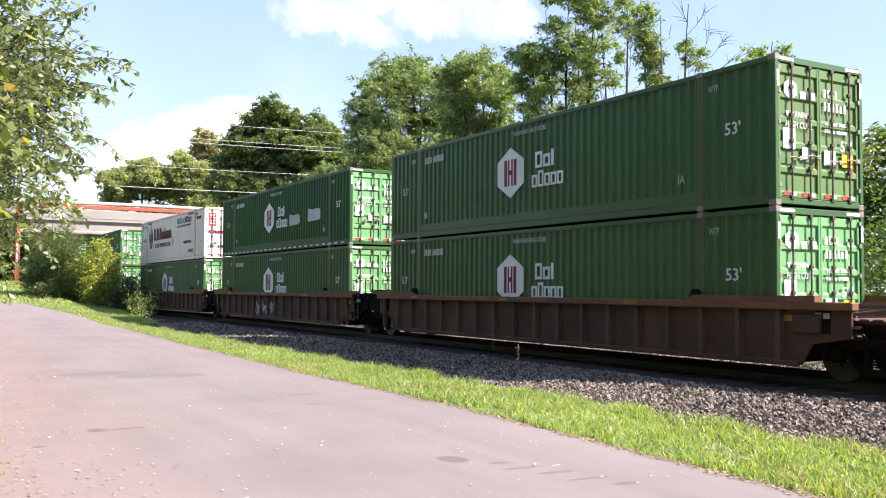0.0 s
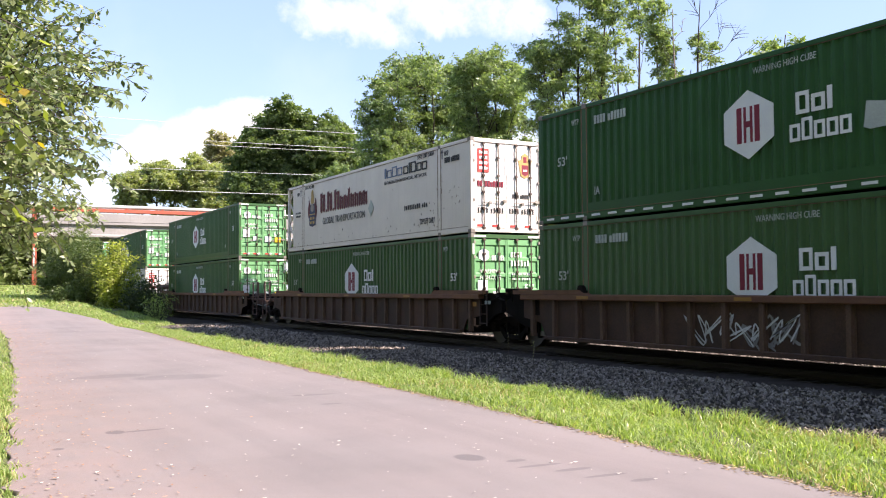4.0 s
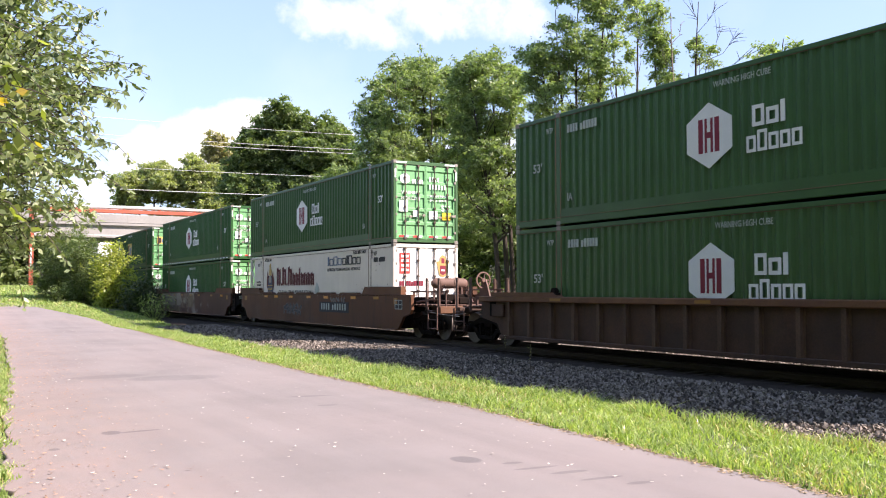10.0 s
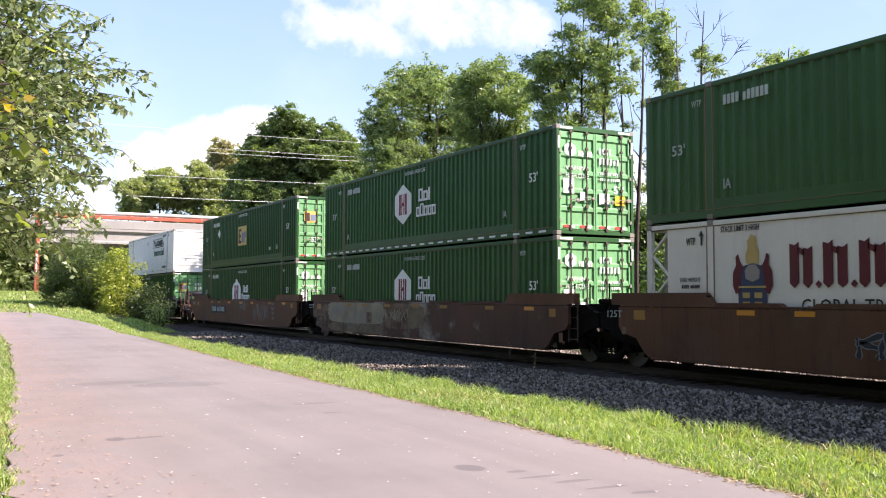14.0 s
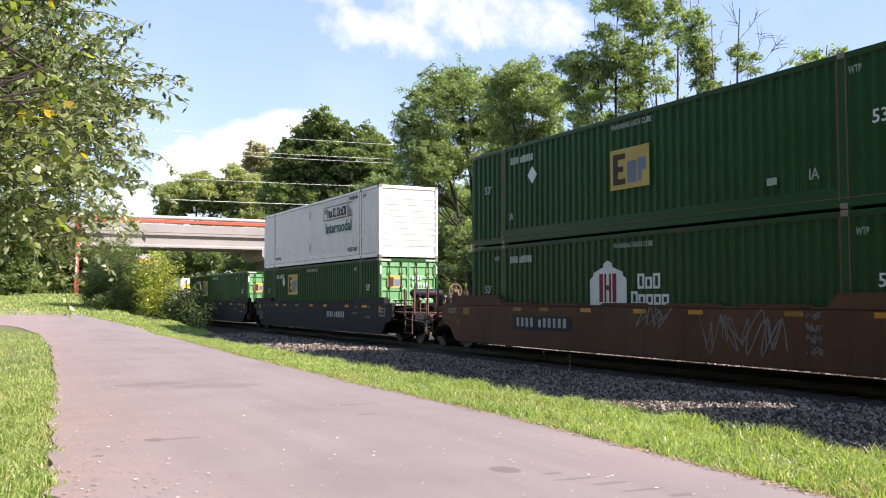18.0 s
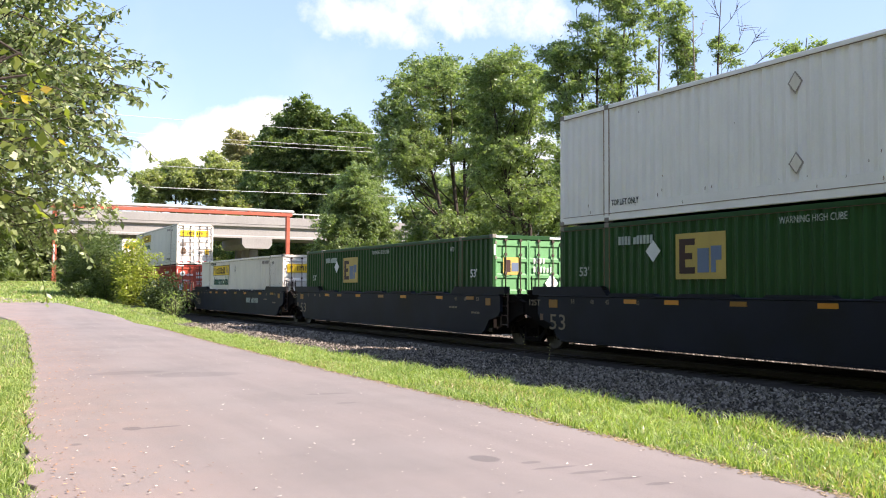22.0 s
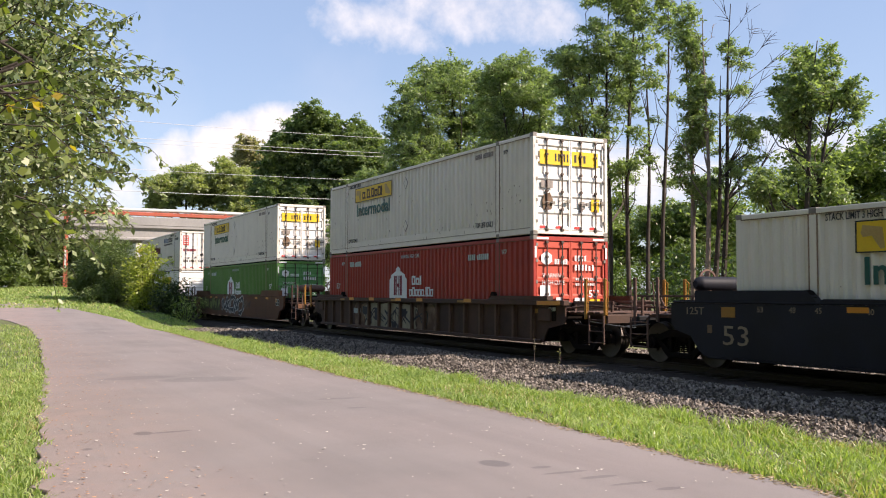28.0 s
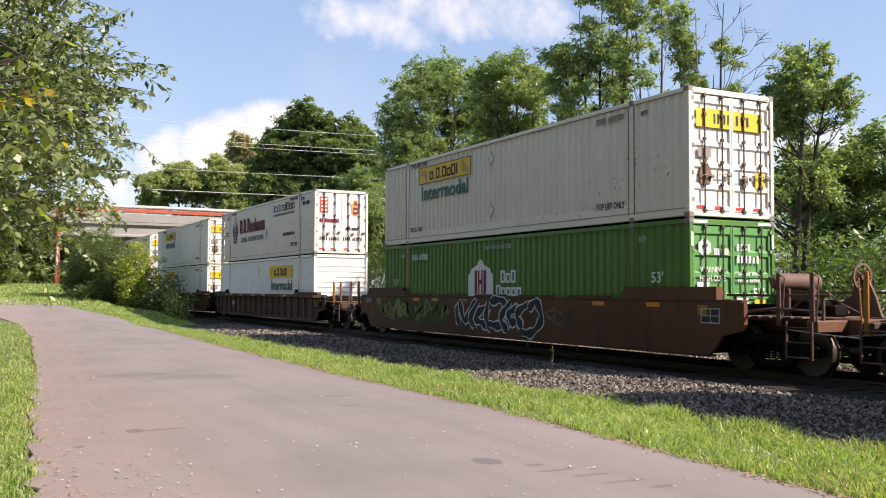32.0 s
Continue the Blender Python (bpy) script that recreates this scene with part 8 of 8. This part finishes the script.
lobed_tree("locust_tree", "leafy locust tree with a dense dark green crown", -24.3, 27.5, ((0.4, 10.6, 0.5), (1.1, 10.2, 0.37), (-0.1, 10.0, 0.33), (-0.5, 9.2, 0.5), (0.3, 9.3, 0.54), (1.3, 9.5, 0.33), (1.8, 8.9, 0.27), (2.0, 8.6, 0.19), (-0.1, 8.5, 0.54), (0.7, 8.5, 0.5), (1.6, 8.0, 0.27), (-0.5, 8.1, 0.42), (0.3, 7.6, 0.42), (-1.0, 8.2, 0.29), (1.1, 8.8, 0.42), (0.5, 6.2, 0.67), (-0.5, 5.6, 0.71), (-1.6, 5.4, 0.58), (1.0, 5.4, 0.5), (-1.9, 6.0, 0.33)), "leaf_locust", seed=8, stems=((-0.3, 0.4, 1.0), (0.0, 1.2, 0.85)), trunk=0.15, leaf=0.175, spray=0.34, density=0.9, between=0.8)
# leafy thicket farther back, closing the room between the slim trunks
lobed_tree("locust_tree", "low leafy locust in the thicket behind the slim trunks", -47.1, 35.2, ((-2.7, 5.9, 1.06), (-1.6, 6.7, 0.99), (-0.5, 5.8, 1.13), (0.5, 6.6, 0.92), (1.6, 5.6, 1.06), (0.0, 4.6, 1.2), (-1.8, 4.5, 1.2), (1.8, 4.2, 1.2)), "leaf_locust", bark="bark", seed=60, trunk=0.12, leaf=0.2, density=1.0, skirt=4, between=0.9)
lobed_tree("locust_tree", "low leafy locust in the thicket behind the slim trunks", -43.1, 38.7, ((-2.4, 5.8, 1.02), (-1.5, 6.5, 0.89), (-0.5, 5.6, 1.02), (0.4, 6.3, 0.89), (1.4, 5.5, 1.02), (-1.2, 4.3, 1.16), (0.5, 4.2, 1.16), (2.4, 6.0, 0.89), (3.2, 5.3, 0.96), (2.6, 4.3, 1.02)), "leaf_locust", bark="bark", seed=61, trunk=0.12, leaf=0.2, density=1.0, skirt=4, between=0.9)
# understory and low trees between and behind them
tree("maple_tree", -30.0, 37, 8.2, 3.4, 0.1, 22, 0.24, 9000, "leaf_dark", seed=9, fill=1.0, label="dark leafy tree behind the slim locusts", trunk=0.15, clump=0.5, bark="bark_dark")
tree("maple_tree", -25, 38, 7.9, 3.8, 0.15, 18, 0.24, 9000, "leaf_dark", seed=10, fill=1.0, label="round leafy tree beyond the track", trunk=0.18, clump=0.5, bark="bark_dark")
tree("maple_tree", -18, 38, 8.0, 4.2, 0.15, 18, 0.24, 9000, "leaf_dark", seed=11, fill=1.0, label="round leafy tree beyond the track", trunk=0.18, clump=0.5, bark="bark_dark")
tree("maple_tree", -42, 40, 6.2, 3.6, 0.12, 16, 0.26, 8000, "leaf_locust", seed=12, fill=1.0, label="low leafy tree beyond the track", trunk=0.18, clump=0.5, bark="bark_dark")
tree("maple_tree", -35, 43, 7.6, 4.0, 0.12, 16, 0.26, 7000, "leaf_dark", seed=13, fill=1.0, label="low leafy tree beyond the track", trunk=0.18, clump=0.5, bark="bark_dark")
tree("maple_tree", -52, 38, 7.2, 4.2, 0.10, 24, 0.28, 9000, "leaf_dark", seed=14, fill=1.0, label="low leafy tree beyond the track", trunk=0.18, clump=0.55, bark="bark_dark")
tree("maple_tree", -47, 33, 8.6, 3.2, 0.08, 20, 0.24, 8000, "leaf_dark", seed=16, fill=0.6, label="low leafy tree among the locusts", trunk=0.15, clump=0.5, bark="bark_dark")
tree("maple_tree", -58, 34, 9.2, 3.6, 0.08, 20, 0.26, 9000, "leaf_dark", seed=17, fill=0.6, label="low leafy tree among the locusts", trunk=0.16, clump=0.55, bark="bark_dark")
tree("maple_tree", -64.5, 34, 7.6, 3.2, 0.1, 18, 0.26, 9000, "leaf_dark", seed=3, fill=0.6, label="low dark leafy tree beyond the track", trunk=0.22, clump=0.55)
tree("maple_tree", -68, 38, 8.6, 4.0, 0.08, 18, 0.28, 9000, "leaf_dark", seed=15, fill=1.0, label="broad leafy tree beyond the track", trunk=0.2, clump=0.6)
# far trees about the overpass
FAR = dict(trunk=0.35, spray=0.9, leaf=0.4, slim=0.6, density=2.6, skirt=9, between=0.9, group="trees by the overpass")
lobed_tree("maple_tree", "large dark maple behind the overpass", -129.1, 44.2, ((1.5, 27.2, 1.65), (-0.4, 26.0, 1.65), (3.3, 26.0, 1.65), (-2.1, 24.4, 1.65), (-3.5, 22.3, 1.65), (0.4, 23.5, 2.14), (3.7, 23.1, 1.97), (-4.7, 19.8, 1.81), (-1.2, 20.2, 2.14), (2.5, 19.8, 2.14), (-5.3, 16.5, 1.97), (-2.1, 16.5, 2.3), (2.1, 16.1, 2.3)), "leaf_dark", seed=20, **FAR)
lobed_tree("maple_tree", "large dark maple behind the overpass", -122.4, 50.6, ((-1.4, 25.6, 1.37), (0.6, 24.1, 1.45), (-0.6, 22.6, 1.77), (-2.5, 21.8, 1.77), (1.9, 21.8, 1.29), (0.2, 19.8, 1.93), (-2.7, 18.6, 1.93), (2.7, 18.6, 1.45), (1.0, 16.2, 1.93), (-1.9, 15.4, 1.93)), "leaf_dark", seed=21, **FAR)
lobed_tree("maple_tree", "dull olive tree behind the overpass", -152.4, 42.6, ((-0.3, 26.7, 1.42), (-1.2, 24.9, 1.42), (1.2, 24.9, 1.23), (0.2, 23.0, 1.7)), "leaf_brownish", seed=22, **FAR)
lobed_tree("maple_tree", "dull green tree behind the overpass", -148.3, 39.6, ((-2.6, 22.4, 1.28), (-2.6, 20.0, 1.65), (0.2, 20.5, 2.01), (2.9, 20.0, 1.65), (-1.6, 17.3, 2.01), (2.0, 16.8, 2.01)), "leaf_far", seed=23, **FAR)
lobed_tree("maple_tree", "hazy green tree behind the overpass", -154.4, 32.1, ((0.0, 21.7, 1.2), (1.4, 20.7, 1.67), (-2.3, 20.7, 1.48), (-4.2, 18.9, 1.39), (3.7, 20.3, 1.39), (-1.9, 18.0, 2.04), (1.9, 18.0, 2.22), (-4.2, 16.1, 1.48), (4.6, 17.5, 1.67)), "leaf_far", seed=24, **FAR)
lobed_tree("locust_tree", "feathery light green tree in front of the overpass", -85.6, 35.8, ((0.0, 13.3, 0.9), (-0.8, 12.4, 1.01), (0.8, 12.1, 1.01), (-1.4, 11.0, 1.13), (0.3, 10.7, 1.24), (2.0, 10.4, 0.9), (-2.4, 9.6, 1.01), (-0.6, 9.0, 1.35), (1.4, 8.8, 1.24), (-3.1, 8.0, 0.9), (-1.4, 7.3, 1.24), (0.6, 7.1, 1.24), (2.5, 7.9, 0.9)), "leaf_locust", bark="bark", seed=28, trunk=0.2, spray=0.5, leaf=0.24, density=1.6, skirt=8, between=0.9, group="trees by the overpass")
tree("maple_tree", -140, 19, 13, 6.0, 0.1, 16, 0.5, 6000, "leaf_dark", seed=25, label="dark tree seen under the overpass", trunk=0.3, clump=1.1)
tree("maple_tree", -135, 30, 8.5, 5.0, 0.05, 16, 0.45, 6000, "leaf_dark", seed=26, label="dark tree seen under the overpass", trunk=0.3, clump=1.0)
tree("maple_tree", -135, 42, 9, 5.5, 0.05, 16, 0.45, 6000, "leaf_dark", seed=27, label="dark tree seen under the overpass", trunk=0.3, clump=1.0)
tree("maple_tree", -86, 46, 11.5, 5.2, 0.06, 18, 0.38, 10000, "leaf_locust", seed=28, fill=1.0, label="broad leafy tree in front of the overpass", trunk=0.28, clump=0.9)
tree("maple_tree", -92, 56, 13.5, 6.0, 0.06, 18, 0.4, 9000, "leaf_dark", seed=29, fill=1.0, label="broad leafy tree in front of the overpass", trunk=0.28, clump=0.9)
# wooded bank at the left of the overpass
# juniper leaves instead of maple: the bank's deep shade is in the colour
for i, (x, y, h, r) in enumerate(((-106, 5.5, 8, 4.0), (-103, 0, 10, 4.5), (-100, -5, 11, 4.5), (-97, -11, 12, 5), (-96, -18, 13, 6), (-94, -28, 14, 7), (-104, -14, 15, 6), (-90, 2, 7, 3.5), (-88, -4, 8, 4), (-124, 6, 9, 5), (-126, 13, 9, 5), (-124, -2, 10, 5), (-130, 20, 9, 5), (-118, 9.5, 6, 3.5))):
    tree("maple_tree", x, y, h, r, 0.05, 16, 0.38, 7000, "leaf_juniper", seed=40 + i, label="dark tree on the shaded wooded bank", trunk=0.25, clump=0.8, bark="bark_dark", group="trees on the wooded bank")
# bushes by the bend
bush("yellow_bush", -64.0, 11.0, 4.0, 1.35, 0.2, 7000, "leaf_bush", 61, "yellow-green leafy bush at the bend of the path", clump=0.24, shoots=14)
bush("juniper_bush", -70.0, 8.7, 6.3, 2.0, 0.17, 30000, "leaf_juniper", 62, "dense grey-green juniper beside the path", clump=0.28, cone=True, slim=0.3, shoots=26)
bush("juniper_bush", -67.0, 9.6, 4.9, 1.6, 0.17, 22000, "leaf_juniper", 63, "dense grey-green juniper beside the path", clump=0.26, slim=0.3)
# the train's shade is put into this bush by its near-black leaves
bush("dark_bush", -61.0, 12.0, 2.3, 1.05, 0.17, 7000, "leaf_shrub", 64, "leafy bush close to the track, darkened for shade", clump=0.25)
bush("dark_bush", -66.0, 7.9, 1.0, 0.8, 0.14, 2600, "leaf_juniper", 65, "low dark bush at the path's bend", clump=0.18)
bush("tall_weeds", -54, 11.4, 1.5, 0.8, 0.3, 700, "leaf_grass", 66, "tall straggly weeds at the track's edge", clump=0.16, slim=0.1)
# thicket behind the train
for i, (x, y, h, r) in enumerate(((-8, 26, 4.2, 2.6), (-12.5, 25.5, 4.6, 2.6), (-17, 26.5, 4.4, 2.8), (-21.5, 27, 4.0, 2.6), (-3, 27, 4.8, 2.8), (-26, 29, 3.8, 2.6), (-31, 30.5, 3.4, 2.6), (-36, 32, 3.6, 2.8), (-42, 33, 3.8, 3.0), (-48, 35, 4.0, 3.2), (-14, 31, 6.2, 3.2), (-7, 32, 6.4, 3.4), (2, 30, 6.0, 3.4), (-20, 33, 5.6, 3.2), (-55, 36, 4.2, 3.4), (-70, 30, 5.0, 3.4), (-77, 33, 5.5, 3.6))):
    bush("sumac_bush", x, y, h, r, 0.24, 4200, "leaf_sumac", 80 + i, "lush green sumac thicket behind the track", "bush", "thicket behind the track", clump=0.42, slim=0.35)
# the taller tree behind the cherry
lobed_tree("cherry_tree", "tall dark tree beside the path behind the cherry", -27.0, -2.6, ((2.6, 10.6, 1.0), (1.9, 11.6, 1.3), (3.4, 11.4, 1.1), (1.2, 10.2, 1.1), (3.0, 12.6, 1.2), (0.6, 12.0, 1.3), (-0.6, 10.8, 1.3), (-0.4, 12.8, 1.4), (1.6, 13.6, 1.3), (-1.8, 9.6, 1.2), (-2.0, 11.8, 1.3), (-0.4, 9.4, 0.9)),
           "leaf_shrub", seed=101, stems=((0.0, 0.6, 1.0), (0.0, 2.2, 0.85)), trunk=0.22, leaf=0.16, density=1.2, between=0.9, group="trees beside the path")


def weeping_tree(name, label, base, centre, radii, twigs, per_twig, leaf, slim, material, seed, yellow=0.0, trunk=0.14, inner=0.35, twig_length=(0.6, 1.15)):
    """A tree whose crown is made of long drooping twigs, each set with hanging leaves on both sides."""
    rng = np.random.default_rng(seed)
    t = thing(name, pose(*base), label, "tree", "trees beside the path")
    c = Vector(centre) - Vector(base)
    fork = Vector((c.x * 0.3, c.y * 0.3, c.z * 0.62))
    top = Vector((c.x, c.y, c.z + radii[2] * 0.7))
    part("trunk", Build().tube([Vector((0, 0, 0)), fork * 0.5 + Vector((0.05, -0.06, 0)), fork, fork.lerp(top, 0.5), top], [trunk * 1.25, trunk, trunk * 0.85, trunk * 0.5, 0.02], 10).mesh("trunk", M["bark_dark"], True), t)
    b = Build()
    boughs = []
    for k in range(34):
        d = Vector((math.cos(k * 2.399), math.sin(k * 2.399), rng.uniform(-0.7, 0.8))).normalized()
        e = c + Vector((d.x * radii[0], d.y * radii[1], d.z * radii[2])) * rng.uniform(0.6, 0.85)
        s0 = fork.lerp(top, rng.uniform(0, 0.8))
        m = s0.lerp(e, 0.5) + Vector((0, 0, 0.18 * radii[2]))
        b.tube([s0, m, e], [trunk * 0.35, trunk * 0.2, 0.012], 6)
        boughs.append((s0, m, e))
    pts, ways = [], []
    for k in range(twigs):
        d = rng.normal(0, 1, 3)
        d /= np.linalg.norm(d)
        r = (inner ** 3 + (1 - inner ** 3) * rng.random()) ** (1 / 3) * rng.uniform(0.82, 1.0)
        lump = 1.0 + 0.12 * math.sin(5 * d[1] + 3 * d[2] + seed) + 0.08 * math.sin(9 * d[0] - 7 * d[2])
        p = c + Vector((d[0] * radii[0], d[1] * radii[1], d[2] * radii[2])) * r * lump
        if d[2] > 0.15:
            p.y = c.y + (p.y - c.y) * (1 - 0.7 * (d[2] - 0.15))
        out = Vector((d[0], d[1], 0.35 * d[2] + 0.25)) + Vector(rng.normal(0, 0.35, 3))
        out.normalize()
        length = rng.uniform(*twig_length)
        if k % 17 == 0 and abs(d[2] + 0.1) < 0.4:
            length *= 1.8
        q1 = p + out * length * 0.5
        q2 = q1 + (out + Vector((0, 0, -0.75))).normalized() * length * 0.5
        b.tube([p, q1, q2], [0.009, 0.006, 0.003], 3)
        for i in range(per_twig):
            f = (i + rng.random()) / per_twig
            q = p.lerp(q1, f * 2) if f < 0.5 else q1.lerp(q2, f * 2 - 1)
            pts.append(q + Vector(rng.normal(0, 0.02, 3)))
    part("branchwork", b.mesh("branchwork", M["bark_dark"], True), t, kind="stuff")
    S = np.array([tuple(q) for q in pts])
    turned = rng.random(len(S)) < yellow
    V, F = leaf_quads(S[~turned], leaf, rng, 0.55, slim, 0.45)
    part("crown", raw_mesh("crown", V, F, M[material]), t, kind="stuff")
    if yellow:
        V, F = leaf_quads(S[turned], leaf, rng, 0.8, slim, 0.4)
        part("yellow_leaves", raw_mesh("yellow_leaves", V, F, M["leaf_yellow"]), t, kind="stuff")


weeping_tree("cherry_tree", "dense cherry tree with drooping leafy twigs beside the path", (-14.4, -2.2, -0.1), (-14.0, -0.75, 4.4), (2.9, 3.0, 2.4), 1750, 33, 0.108, 0.5, "leaf_near", 7)
weeping_tree("redbud_tree", "young tree with broad leaves, some turning yellow", (-9.2, -1.7, -0.1), (-9.0, -0.15, 3.55), (0.8, 0.95, 1.25), 46, 11, 0.105, 0.85, "leaf_redbud", 8, 0.06, 0.06, 0.3, (0.4, 0.8))

# added wooded bank behind the camera, out of view, to darken the train's near side
for i, (x, y, h, r) in enumerate(((-44, -16, 17, 7), (-34, -16, 17.5, 7.5), (-24, -16, 18, 7.5), (-15, -15, 18.5, 7.5), (-6, -14.5, 19, 8), (3, -14, 19, 8), (12, -14.5, 19, 8), (21, -15, 19, 8), (31, -15, 18.5, 8), (42, -14, 18, 8))):
    tree("maple_tree", x, y, h, r, 0.06, 24, 0.9, 5000, "leaf_dark", seed=140 + i, label="unseen leafy tree added behind the path to block skylight", trunk=0.28, clump=0.9, bark="bark_dark", group="trees on the wooded bank")


def weed_stalk(x, y, height, seed):
    """A dry upright weed stem in the crushed stone, with a few withered leaves."""
    rnd = random.Random(seed)
    z = float(ballast_z(np.array(x), np.array(y))) - 0.03
    t = thing("weed_stalk", pose(x, y, z), "thin dry weed stalk standing in the crushed stone", "weed", "weeds in the track bed")
    pts = [Vector((0.015 * math.sin(2 * k), 0.01 * math.cos(3 * k), height * k / 5)) for k in range(6)]
    part("stem", Build().tube(pts, [0.007, 0.007, 0.006, 0.006, 0.005, 0.004], 6).mesh("stem", M["bark"], True), t)
    rng = np.random.default_rng(seed)
    C = np.array([tuple(pts[0].lerp(pts[-1], rnd.uniform(0.55, 1.0))) for _ in range(26)]) + rng.normal(0, 0.012, (26, 3))
    V, F = leaf_quads(C, 0.035, rng, 0.3, 0.4)
    part("withered_leaves", raw_mesh("withered_leaves", V, F, M["leaf_brownish"]), t, kind="stuff")


weed_stalk(-14.84, 10.22, 0.82, 301)
weed_stalk(-19.4, 12.6, 0.72, 302)


motions()
